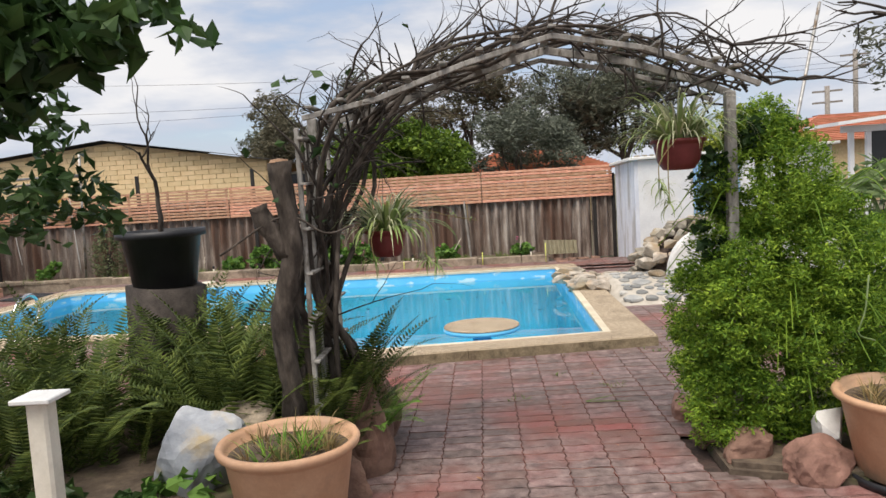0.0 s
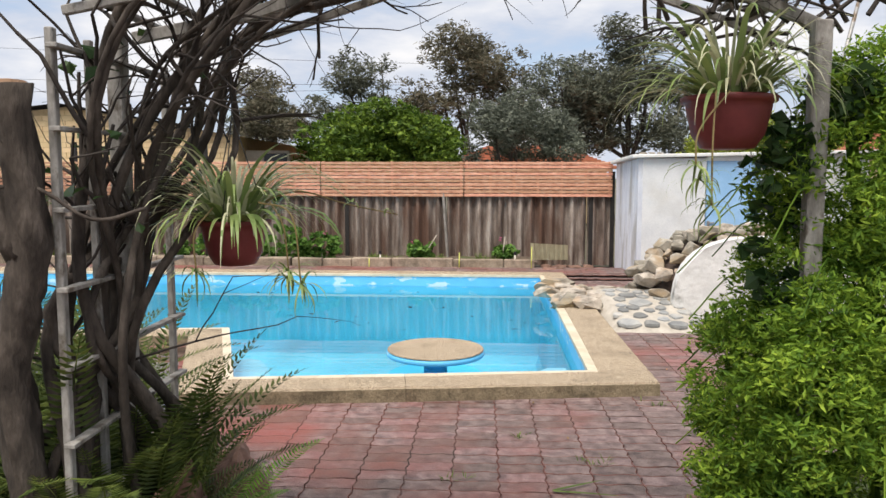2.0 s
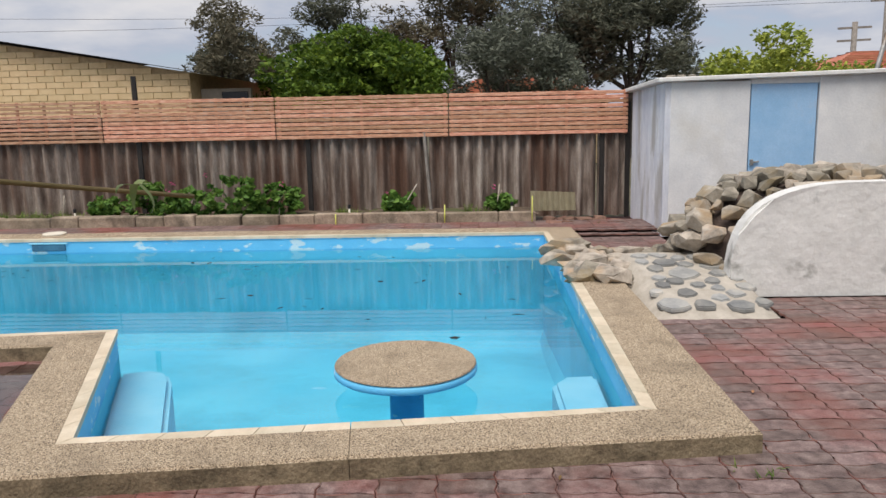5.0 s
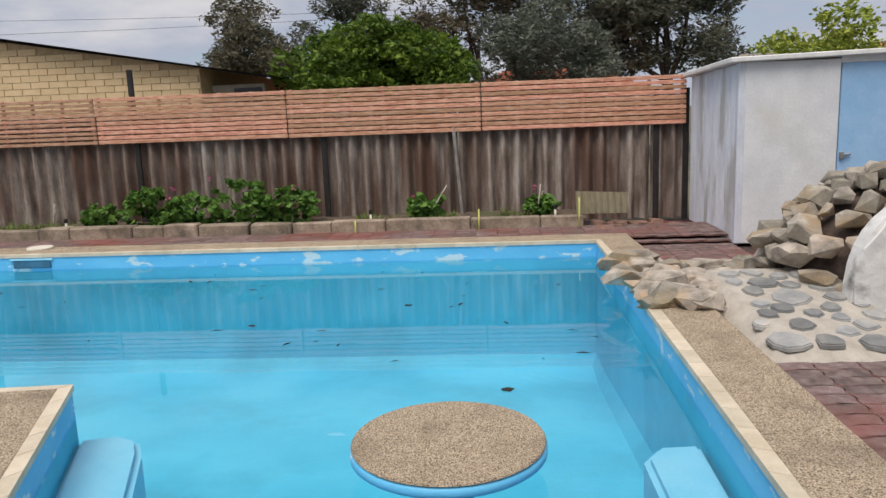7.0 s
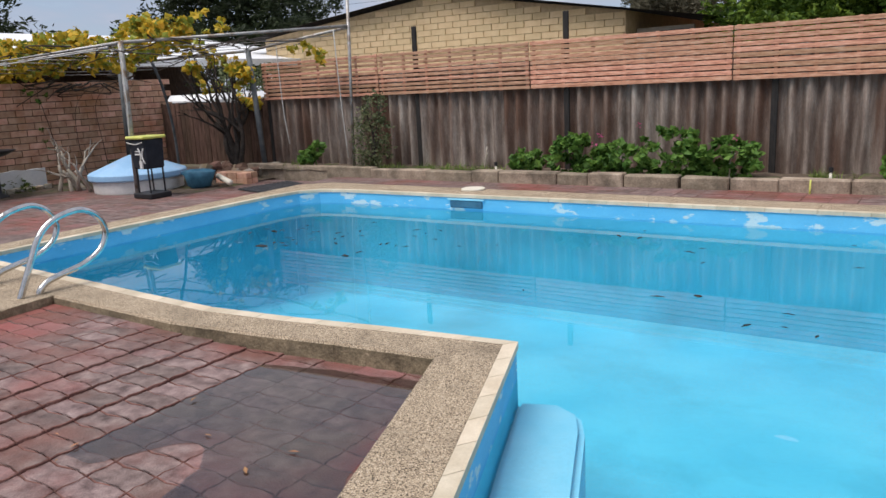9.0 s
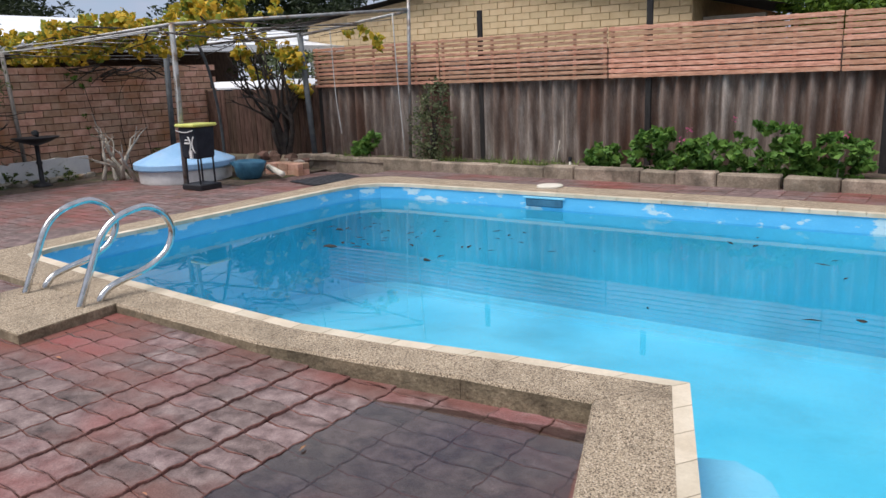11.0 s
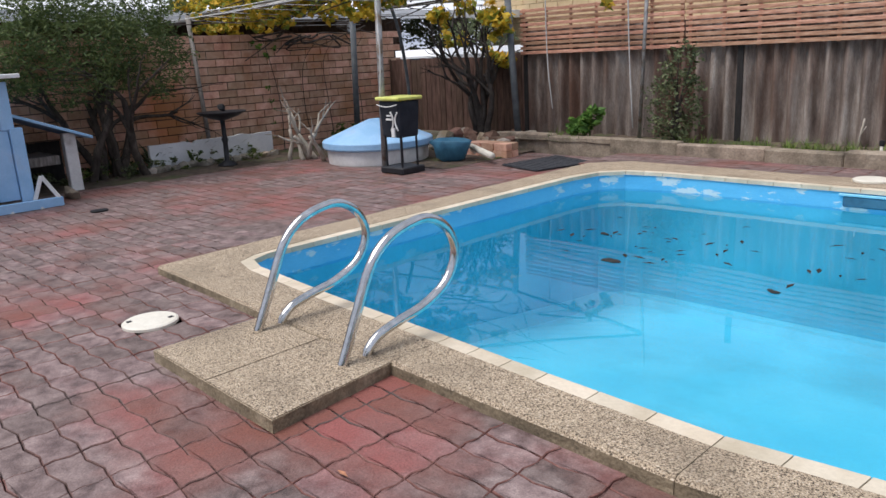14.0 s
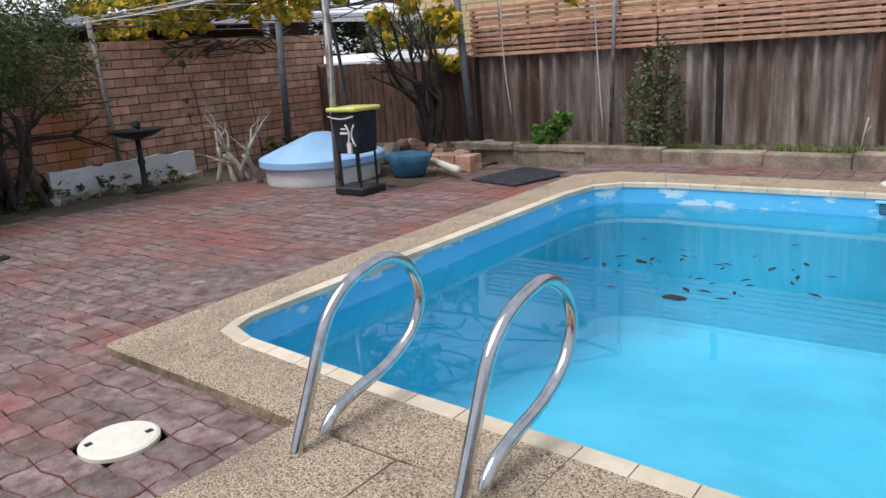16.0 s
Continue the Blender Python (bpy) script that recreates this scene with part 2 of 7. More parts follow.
M_CREAM_BLOCK = material("cream_block", [(0.3, (0.68, 0.50, 0.28)), (0.7, (0.80, 0.62, 0.38))], scale=4, rough=0.9, bump=0.25, vary=0.07, random_of="object")
M_CREAM_MORTAR = material("cream_mortar", [(0.35, (0.46, 0.34, 0.20)), (0.65, (0.58, 0.44, 0.27))], scale=10, rough=0.95)
M_LIMESTONE = material("limestone_block", [(0.3, (0.20, 0.155, 0.115)), (0.55, (0.33, 0.265, 0.20)), (0.75, (0.42, 0.355, 0.28))], scale=6, rough=0.92, bump=0.6, bump_scale=40, vary=0.18, random_of="object", stain=(0.11, 0.09, 0.068), stain_scale=3.2, stain_at=(0.48, 0.70), grain=0.22)
M_WHITE = material("white_render", [(0.3, (0.62, 0.64, 0.66)), (0.7, (0.78, 0.79, 0.79))], scale=3, rough=0.85, bump=0.3, bump_scale=35, stain=(0.60, 0.59, 0.56), stain_scale=1.2, stain_at=(0.52, 0.75))
M_WHITE_ROUGH = material("rough_white_render", [(0.3, (0.60, 0.60, 0.58)), (0.7, (0.74, 0.74, 0.72))], scale=6, rough=0.9, bump=1.0, bump_scale=14, stain=(0.22, 0.22, 0.20), stain_scale=3.4, stain_at=(0.60, 0.74))
M_WHITE_CORR = material("white_corrugated", [(0.35, (0.55, 0.58, 0.66)), (0.65, (0.72, 0.75, 0.80))], scale=4, rough=0.7, bump=0.1, stretch=(2, 2, 0.5), stain=(0.42, 0.42, 0.42), stain_scale=1.2)
M_WHITE_PAINT = material("white_paint", [(0.35, (0.66, 0.66, 0.64)), (0.65, (0.80, 0.80, 0.78))], scale=6, rough=0.6, bump=0.1, stain=(0.40, 0.38, 0.34), stain_scale=3, stain_at=(0.6, 0.72))
M_WHITE_PLASTIC = material("cream_plastic", [(0.35, (0.66, 0.62, 0.52)), (0.65, (0.76, 0.72, 0.62))], scale=8, rough=0.5, bump=0.05)
M_BLUE = material("sky_blue_paint", [(0.35, (0.27, 0.50, 0.76)), (0.65, (0.36, 0.58, 0.83))], scale=3, rough=0.6, bump=0.1, stain=(0.36, 0.50, 0.68), stain_scale=3, stain_at=(0.58, 0.74))
M_ROCK = material("grey_brown_rock", [(0.28, (0.14, 0.125, 0.10)), (0.5, (0.32, 0.285, 0.235)), (0.72, (0.49, 0.44, 0.365))], scale=7, rough=0.9, bump=0.8, bump_scale=26, vary=0.32, random_of="object", stain=(0.33, 0.25, 0.16), stain_scale=2.2)
M_SLATE = material("flat_stone", [(0.3, (0.17, 0.18, 0.185)), (0.6, (0.30, 0.30, 0.285)), (0.8, (0.44, 0.40, 0.34))], scale=6, rough=0.85, bump=0.4, vary=0.35, random_of="object")
M_CONCRETE = material("pale_mortar", [(0.3, (0.36, 0.325, 0.275)), (0.7, (0.50, 0.46, 0.40))], scale=9, rough=0.95, bump=0.6, bump_scale=60)
M_RED_ROCK = material("red_brown_rock", [(0.3, (0.10, 0.055, 0.04)), (0.6, (0.23, 0.135, 0.10)), (0.8, (0.34, 0.22, 0.17))], scale=7, rough=0.9, bump=0.7, bump_scale=24, vary=0.25, random_of="object")
M_BLUE_ROCK = material("blue_grey_boulder", [(0.3, (0.20, 0.22, 0.25)), (0.55, (0.36, 0.38, 0.41)), (0.75, (0.54, 0.53, 0.50))], scale=4, rough=0.8, bump=0.5, bump_scale=18, stain=(0.42, 0.34, 0.22), stain_scale=2.2)
M_BARK = material("grey_bark", [(0.3, (0.022, 0.017, 0.014)), (0.55, (0.072, 0.058, 0.048)), (0.75, (0.15, 0.125, 0.105))], scale=9, rough=0.95, bump=0.9, bump_scale=30, stretch=(2, 2, 0.7))
M_BARK_DARK = material("dark_bark", [(0.3, (0.022, 0.018, 0.016)), (0.7, (0.075, 0.062, 0.054))], scale=9, rough=0.95, bump=0.6, bump_scale=40)
M_CUT_WOOD = material("cut_wood", [(0.35, (0.22, 0.13, 0.08)), (0.65, (0.36, 0.23, 0.15))], scale=18, rough=0.9, bump=0.3)
M_DRIFT = material("bleached_wood", [(0.3, (0.30, 0.26, 0.21)), (0.7, (0.50, 0.45, 0.38))], scale=9, rough=0.9, bump=0.3, stretch=(3, 3, 1))
M_TRELLIS = material("flaking_white_timber", [(0.3, (0.17, 0.16, 0.145)), (0.55, (0.31, 0.295, 0.275)), (0.75, (0.44, 0.425, 0.40))], scale=12, rough=0.9, bump=0.4, stretch=(2, 2, 1), stain=(0.13, 0.11, 0.09), stain_scale=7, stain_at=(0.56, 0.64))
M_TERRA = material("terracotta_plastic", [(0.3, (0.50, 0.285, 0.17)), (0.7, (0.60, 0.37, 0.235))], scale=5, rough=0.6, bump=0.1, stain=(0.42, 0.27, 0.18), stain_scale=2.4)
M_BURGUNDY = material("burgundy_plastic", [(0.35, (0.15, 0.028, 0.03)), (0.65, (0.205, 0.042, 0.043))], scale=7, rough=0.45, bump=0.05)
M_BLACK = material("black_plastic", [(0.35, (0.012, 0.013, 0.016)), (0.65, (0.022, 0.023, 0.027))], scale=7, rough=0.5, bump=0.05)
M_NAVY = material("navy_fabric", [(0.35, (0.010, 0.014, 0.022)), (0.65, (0.02, 0.025, 0.036))], scale=9, rough=0.8, bump=0.2)
M_YELLOW = material("yellow_green_lid", [(0.35, (0.55, 0.56, 0.10)), (0.65, (0.66, 0.68, 0.20))], scale=9, rough=0.5, bump=0.05)
M_TEAL = material("teal_tub", [(0.35, (0.02, 0.09, 0.16)), (0.65, (0.05, 0.18, 0.28))], scale=5, rough=0.6, bump=0.1)
M_RUBBER = material("black_rubber_mat", [(0.35, (0.022, 0.024, 0.028)), (0.65, (0.05, 0.052, 0.06))], scale=14, rough=0.75, bump=0.5, bump_scale=100)
M_GALV = material("galvanised_pipe", [(0.35, (0.28, 0.28, 0.27)), (0.65, (0.43, 0.42, 0.41))], scale=12, rough=0.5, metal=0.6, bump=0.1, stain=(0.20, 0.15, 0.11), stain_scale=5)
M_GREY_POST = material("blue_grey_post", [(0.35, (0.075, 0.088, 0.10)), (0.65, (0.14, 0.155, 0.165))], scale=9, rough=0.7, bump=0.1)
M_ROPE = material("white_cord", [(0.35, (0.50, 0.50, 0.48)), (0.65, (0.66, 0.66, 0.64))], scale=30, rough=0.8, bump=0)
M_CABLE = material("dark_cable", [(0.35, (0.03, 0.03, 0.032)), (0.65, (0.05, 0.05, 0.052))], scale=10, rough=0.7, bump=0)
M_ROOF_TILE = material("orange_roof_tile", [(0.3, (0.30, 0.10, 0.055)), (0.7, (0.46, 0.19, 0.115))], scale=2, rough=0.85, bump=0.3, bump_scale=12, vary=0.2)
M_ROOF_DARK = material("dark_gutter", [(0.35, (0.018, 0.016, 0.015)), (0.65, (0.045, 0.04, 0.036))], scale=4, rough=0.8)
M_ROOF_WHITE = material("white_roof_sheet", [(0.35, (0.74, 0.76, 0.78)), (0.65, (0.84, 0.85, 0.86))], scale=1.5, rough=0.5, bump=0.05)
M_GREEN_SHEET = material("green_sheet", [(0.35, (0.02, 0.19, 0.155)), (0.65, (0.03, 0.25, 0.205))], scale=2, rough=0.6, bump=0.05)
M_GLASS_DARK = material("dark_window", [(0.35, (0.015, 0.017, 0.02)), (0.65, (0.03, 0.032, 0.036))], scale=2, rough=0.15, bump=0)
M_CARD = material("cream_fibre_sheet", [(0.35, (0.34, 0.30, 0.20)), (0.65, (0.44, 0.40, 0.28))], scale=6, rough=0.9, stretch=(6, 1, 1))
M_LEAF_DEBRIS = material("wet_leaf", [(0.35, (0.012, 0.012, 0.011)), (0.65, (0.032, 0.027, 0.021))], scale=20, rough=0.7, bump=0, vary=0.4)
M_LEAF_DRY = material("dry_leaf", [(0.35, (0.20, 0.10, 0.045)), (0.65, (0.38, 0.22, 0.10))], scale=20, rough=0.8, bump=0, vary=0.5)
M_ASPARAGUS = leaf_material("asparagus_fern_leaf", (0.085, 0.18, 0.018), (0.25, 0.40, 0.05), 0.6, 0.6, 0.35)
M_FERN = leaf_material("sword_fern_leaf", (0.036, 0.062, 0.013), (0.115, 0.155, 0.036), 0.5)
M_FERN_LIME = leaf_material("young_fern_leaf", (0.10, 0.24, 0.03), (0.20, 0.40, 0.06), 0.3)
M_SPIDER = leaf_material("spider_plant_leaf", (0.13, 0.21, 0.055), (0.32, 0.40, 0.16), 0.35, 0.4)
M_SPIDER_PALE = leaf_material("spider_plant_margin", (0.46, 0.48, 0.30), (0.60, 0.60, 0.42), 0.2)
M_BROAD = leaf_material("broad_leaf", (0.022, 0.048, 0.015), (0.052, 0.105, 0.03), 0.4, 0.4)
M_GERANIUM = leaf_material("geranium_leaf", (0.06, 0.145, 0.026), (0.14, 0.27, 0.055), 0.4)
M_LIME_BUSH = leaf_material("bright_green_leaf", (0.045, 0.095, 0.012), (0.15, 0.24, 0.03), 0.5)
M_GUM = leaf_material("grey_green_gum_leaf", (0.07, 0.08, 0.055), (0.16, 0.17, 0.125), 0.4)
M_GUM_BROWN = leaf_material("brown_green_gum_leaf", (0.085, 0.08, 0.05), (0.18, 0.165, 0.11), 0.4)
M_OLIVE = leaf_material("olive_leaf", (0.08, 0.095, 0.07), (0.19, 0.21, 0.165), 0.4)
M_DARK_TREE = leaf_material("dark_conifer_leaf", (0.018, 0.03, 0.014), (0.05, 0.07, 0.03), 0.4)
M_SHRUB = leaf_material("dull_shrub_leaf", (0.065, 0.088, 0.04), (0.17, 0.20, 0.10), 0.45)
M_WATTLE = leaf_material("wattle_leaf", (0.045, 0.075, 0.022), (0.15, 0.20, 0.07), 0.5)
M_VINE = leaf_material("autumn_vine_leaf", (0.46, 0.34, 0.035), (0.70, 0.52, 0.06), 0.5, 0.55, 0.35)
M_VINE_GREEN = leaf_material("green_vine_leaf", (0.18, 0.25, 0.035), (0.38, 0.42, 0.08), 0.4)
M_PALE_LEAF = leaf_material("pale_leaf", (0.14, 0.22, 0.08), (0.32, 0.40, 0.20), 0.35)
M_FLOWER = leaf_material("white_petal", (0.62, 0.62, 0.58), (0.78, 0.78, 0.74), 0.1)
M_PINK = leaf_material("pink_petal", (0.50, 0.09, 0.20), (0.62, 0.16, 0.30), 0.2)
M_GRASS = leaf_material("grass_blade", (0.06, 0.11, 0.02), (0.18, 0.25, 0.06), 0.4)
M_STRAW = leaf_material("straw_blade", (0.20, 0.15, 0.06), (0.38, 0.29, 0.14), 0.4)


# ---- mesh helpers ----
def fast_mesh(name, verts, faces):
    """A mesh from vertex rows and faces that all have the same number of corners."""
    verts, faces = np.asarray(verts, dtype=np.float32), np.asarray(faces, dtype=np.int32)
    me = bpy.data.meshes.new(name)
    me.vertices.add(len(verts))
    me.vertices.foreach_set("co", verts.ravel())
    n, k = faces.shape
    me.loops.add(n * k)
    me.loops.foreach_set("vertex_index", faces.ravel())
    me.polygons.add(n)
    me.polygons.foreach_set("loop_start", np.arange(0, n * k, k, dtype=np.int32))
    me.update(calc_edges=True)
    return me


def put(name, me, mat, parent=None, label="", smooth=False):
    me.polygons.foreach_set("use_smooth", np.full(len(me.polygons), smooth))
    if not me.materials:
        me.materials.append(mat)
    ob = new(name, me)
    if parent is not None:
        ob.parent = parent
        ob.matrix_parent_inverse = parent.matrix_world.inverted() if parent.type != "EMPTY" else Matrix.Translation(parent.location).inverted()
    if label:
        ob["label"] = label
    return ob


def part(name, bm, mat, parent=None, label="", smooth=False):
    me = bpy.data.meshes.new(name)
    bmesh.ops.recalc_face_normals(bm, faces=bm.faces)
    bm.to_mesh(me)
    bm.free()
    return put(name, me, mat, parent, label, smooth)


def thing(name, at, label, category, group=""):
    ob = new(name)
    ob.location = at
    ob.empty_display_size = 0.1
    return tagged(ob, label, category, group)


def box(x0, x1, y0, y1, z0, z1, bevel=0.006, into=None):
    bm = into or bmesh.new()
    r = bmesh.ops.create_cube(bm, size=1)
    vs = r["verts"]
    for v in vs:
        v.co = Vector(((x0 + x1) / 2 + v.co.x * (x1 - x0), (y0 + y1) / 2 + v.co.y * (y1 - y0), (z0 + z1) / 2 + v.co.z * (z1 - z0)))
    if bevel:
        es = list({e for v in vs for e in v.link_edges})
        bmesh.ops.bevel(bm, geom=es, offset=bevel, segments=1, affect="EDGES")
    return bm


def beam(a, b, w, h, bevel=0.004):
    """A bar of section w x h between two points."""
    a, b = Vector(a), Vector(b)
    bm = box(-w / 2, w / 2, -h / 2, h / 2, 0, (b - a).length, bevel)
    bm.transform(Matrix.Translation(a) @ (b - a).to_track_quat("Z", "Y").to_matrix().to_4x4())
    return bm


def smooth_line(pts, per=6):
    """Catmull-Rom through the points."""
    p = [Vector(q) for q in pts]
    p = [p[0] * 2 - p[1]] + p + [p[-1] * 2 - p[-2]]
    out = []
    for i in range(1, len(p) - 2):
        for k in range(per):
            t = k / per
            out.append(0.5 * (2 * p[i] + (p[i + 1] - p[i - 1]) * t + (2 * p[i - 1] - 5 * p[i] + 4 * p[i + 1] - p[i + 2]) * t * t + (3 * p[i] - p[i - 1] - 3 * p[i + 1] + p[i + 2]) * t ** 3))
    return out + [p[-2]]


def tube_data(line, radii, sides=8, wobble=0.0, rnd=None):
    line = [Vector(q) for q in line]
    n = len(line)
    if not hasattr(radii, "__len__"):
        radii = [radii] * n
    verts, faces = [], []
    up = Vector((0.13, 0.21, 0.97))
    for i, c in enumerate(line):
        d = (line[min(i + 1, n - 1)] - line[max(i - 1, 0)])
        d = d.normalized() if d.length > 1e-9 else Vector((0, 0, 1))
        s = d.cross(up)
        s = s.normalized() if s.length > 1e-3 else Vector((1, 0, 0))
        u = s.cross(d).normalized()
        up = u
        for k in range(sides):
            a = 2 * math.pi * k / sides
            r = radii[i] * (1 + (rnd.uniform(-wobble, wobble) if rnd else 0))
            verts.append(c + (s * math.cos(a) + u * math.sin(a)) * r)
    for i in range(n - 1):
        for k in range(sides):
            a, b = i * sides + k, i * sides + (k + 1) % sides
            faces.append((a, b, b + sides, a + sides))
    return verts, faces


def tubes(runs, sides=7, wobble=0.0, seed=1):
    """One mesh of many tubes: runs of (line, radii)."""
    rnd = random.Random(seed)
    V, F = [], []
    for line, radii in runs:
        v, f = tube_data(line, radii, sides, wobble, rnd)
        o = len(V)
        V += [tuple(c) for c in v]
        F += [tuple(i + o for i in q) for q in f]
        for ring in (0, len(v) - sides):
            V.append(tuple(sum((v[ring + k] for k in range(sides)), Vector()) / sides))
            c = len(V) - 1
            F += [(c, o + ring + k, o + ring + (k + 1) % sides, c) for k in range(0)]
    me = bpy.data.meshes.new("tubes")
    me.from_pydata(V, [], F)
    return me


def tube(name, line, radii, mat, parent=None, label="", sides=10, wobble=0.0):
    bm = bmesh.new()
    v, f = tube_data(line, radii, sides, wobble, random.Random(3))
    vs = [bm.verts.new(c) for c in v]
    for q in f:
        bm.faces.new([vs[i] for i in q])
    bm.faces.new(vs[:sides][::-1])
    bm.faces.new(vs[-sides:])
    return part(name, bm, mat, parent, label, True)


def lathe(profile, at, sides=32, oval=(1, 1), flutes=0, depth=0.0):
    """A turned shape from (radius, height) points."""
    bm = bmesh.new()
    rings = []
    for r, z in profile:
        ring = []
        for k in range(sides):
            a = 2 * math.pi * k / sides
            rr = r * (1 - depth * (0.5 + 0.5 * math.cos(a * flutes))) if flutes else r
            ring.append(bm.verts.new((at[0] + rr * oval[0] * math.cos(a), at[1] + rr * oval[1] * math.sin(a), at[2] + z)))
        rings.append(ring)
    for a, b in zip(rings, rings[1:]):
        for k in range(sides):
            bm.faces.new((a[k], a[(k + 1) % sides], b[(k + 1) % sides], b[k]))
    if profile[0][0] > 1e-4:
        bm.faces.new(rings[0][::-1])
    if profile[-1][0] > 1e-4:
        bm.faces.new(rings[-1])
    bmesh.ops.remove_doubles(bm, verts=bm.verts, dist=1e-5)
    return bm


def rock(at, size, seed, cuts=2, rough=0.35):
    """A worn angular stone: the hull of scattered points, with a finer skin on large ones."""
    bm = bmesh.new()
    rnd = random.Random(seed)
    if cuts == 3:
        bmesh.ops.create_icosphere(bm, subdivisions=4, radius=1)
        planes = [(Vector((rnd.gauss(0, 1), rnd.gauss(0, 1), rnd.gauss(0, 1))).normalized(), rnd.uniform(0.55, 0.85)) for _ in range(11)]
        off = Vector((seed * 3.7, seed * 1.3, seed * 2.1))
        for v in bm.verts:
            c = v.co.copy()
            for nrm, d in planes:
                k = c.dot(nrm) - d
                if k > 0:
                    c -= nrm * k * 0.8
            c *= 1 + rough * 0.35 * noise.noise(c * 1.8 + off) + rough * 0.12 * noise.noise(c * 6 + off)
            v.co = Vector((at[0] + c.x * size[0], at[1] + c.y * size[1], at[2] + c.z * size[2]))
        return bm
    turn = Euler((rnd.uniform(-0.25, 0.25), rnd.uniform(-0.25, 0.25), rnd.uniform(0, 6.3))).to_matrix()
    for _ in range(15 if cuts < 3 else 26):
        d = Vector((rnd.gauss(0, 1), rnd.gauss(0, 1), rnd.gauss(0, 1))).normalized()
        d = Vector([math.copysign(abs(c) ** 0.7, c) for c in d]) * rnd.uniform(0.80, 1.05)
        d = turn @ d
        bm.verts.new((at[0] + d.x * size[0], at[1] + d.y * size[1], at[2] + d.z * size[2]))
    r = bmesh.ops.convex_hull(bm, input=bm.verts)
    bmesh.ops.delete(bm, geom=[v for v in bm.verts if not v.link_faces], context="VERTS")
    return bm


def leaf_mesh(centres, size, rng, aspect=0.45, droop=0.3, flat=0.5, size_vary=0.4):
    """Folded leaf blades at the centres, each an island of its own."""
    c = np.asarray(centres, dtype=np.float64)
    n = len(c)
    d = rng.normal(size=(n, 3))
    d[:, 2] = d[:, 2] * (1 - flat) - droop
    d /= np.linalg.norm(d, axis=1)[:, None] + 1e-9
    r = rng.normal(size=(n, 3))
    s = np.cross(d, r)
    s /= np.linalg.norm(s, axis=1)[:, None] + 1e-9
    u = np.cross(s, d)
    L = size * (1 + size_vary * rng.uniform(-1, 1, n))[:, None]
    W = L * aspect * 0.5
    v = np.empty((n, 4, 3))
    v[:, 0], v[:, 2] = c - d * L * 0.5, c + d * L * 0.5
    v[:, 1], v[:, 3] = c + s * W + u * W * 0.35, c - s * W + u * W * 0.35
    i = np.arange(n)[:, None] * 4
    f = np.concatenate([i + np.array([[0, 1, 2]]), i + np.array([[0, 2, 3]])])
    return fast_mesh("leaves", v.reshape(-1, 3), f)


def cloud(rng, n, centre, radii, hollow=0.45):
    """Points in an ellipsoid, most of them near its skin."""
    d = rng.normal(size=(n, 3))
    d /= np.linalg.norm(d, axis=1)[:, None]
    k = (hollow + (1 - hollow) * rng.uniform(0, 1, n) ** 0.6)[:, None]
    return np.asarray(centre) + d * k * np.asarray(radii)


def clumps(rng, blobs, per, spread):
    """Points in many small clumps inside larger blobs of (centre, radii, clump count)."""
    out = []
    for c, r, k in blobs:
        for q in cloud(rng, k, c, r, 0.5):
            out.append(cloud(rng, per, q, (spread, spread, spread * 0.7), 0.1))
    return np.concatenate(out)


def blades(rng, base, count, length, width, rise, spread_r=0.05, droop=1.0, seg=7, lean=None, base_up=0.0):
    """Arching grass-like blades from one base: a strip of quads each."""
    V, F = [], []
    for _ in range(count):
        a = rng.uniform(0, 2 * math.pi)
        L = length * rng.uniform(0.55, 1.1)
        w = width * rng.uniform(0.7, 1.2)
        out = Vector((math.cos(a), math.sin(a), 0))
        if lean is not None:
            out = (out + Vector(lean)).normalized()
        side = Vector((-out.y, out.x, 0))
        st = Vector(base) + out * spread_r * rng.uniform(0.1, 1) + Vector((0, 0, base_up))
        el = rng.uniform(*rise)
        p, ang = st.copy(), el
        o = len(V)
        for k in range(seg + 1):
            t = k / seg
            ww = w * (1 - t ** 2.2) * 0.5 + 0.0004
            twist = side * math.cos(t * 0.6) + Vector((0, 0, 1)) * math.sin(t * 0.6) * 0.3
            V += [tuple(p - twist * ww), tuple(p + twist * ww)]
            p = p + (out * math.cos(ang) + Vector((0, 0, 1)) * math.sin(ang)) * (L / seg)
            ang -= droop * (0.16 + 0.75 * t) * rng.uniform(0.55, 1.2) * 6 / seg
        for k in range(seg):
            q = o + 2 * k
            F.append((q, q + 1, q + 3, q + 2))
    return fast_mesh("blades", V, F)


def branching(rnd, start, direction, length, radius, depth, runs, gravity=0.0, splits=(2, 3), shrink=0.68, twist=0.55, seg=5):
    d = Vector(direction).normalized()
    line, p = [Vector(start)], Vector(start)
    for _ in range(seg):
        d = (d + Vector((rnd.gauss(0, 0.16), rnd.gauss(0, 0.16), rnd.gauss(0, 0.13) + gravity * 0.1))).normalized()
        p = p + d * (length / seg)
        line.append(p.copy())
    end = radius * (0.62 if depth else 0.3)
    runs.append((line, [radius + (end - radius) * i / seg for i in range(seg + 1)]))
    tips = []
    if depth:
        for _ in range(rnd.randint(*splits)):
            k = rnd.randint(max(1, seg - 2), seg)
            nd = (d + Vector((rnd.gauss(0, twist), rnd.gauss(0, twist), rnd.gauss(0, twist * 0.7)))).normalized()
            tips += branching(rnd, line[k], nd, length * shrink * rnd.uniform(0.75, 1.2), end * 0.85, depth - 1, runs, gravity, splits, shrink, twist, seg)
    else:
        tips.append(line[-1])
        tips.append(line[-2])
    return tips


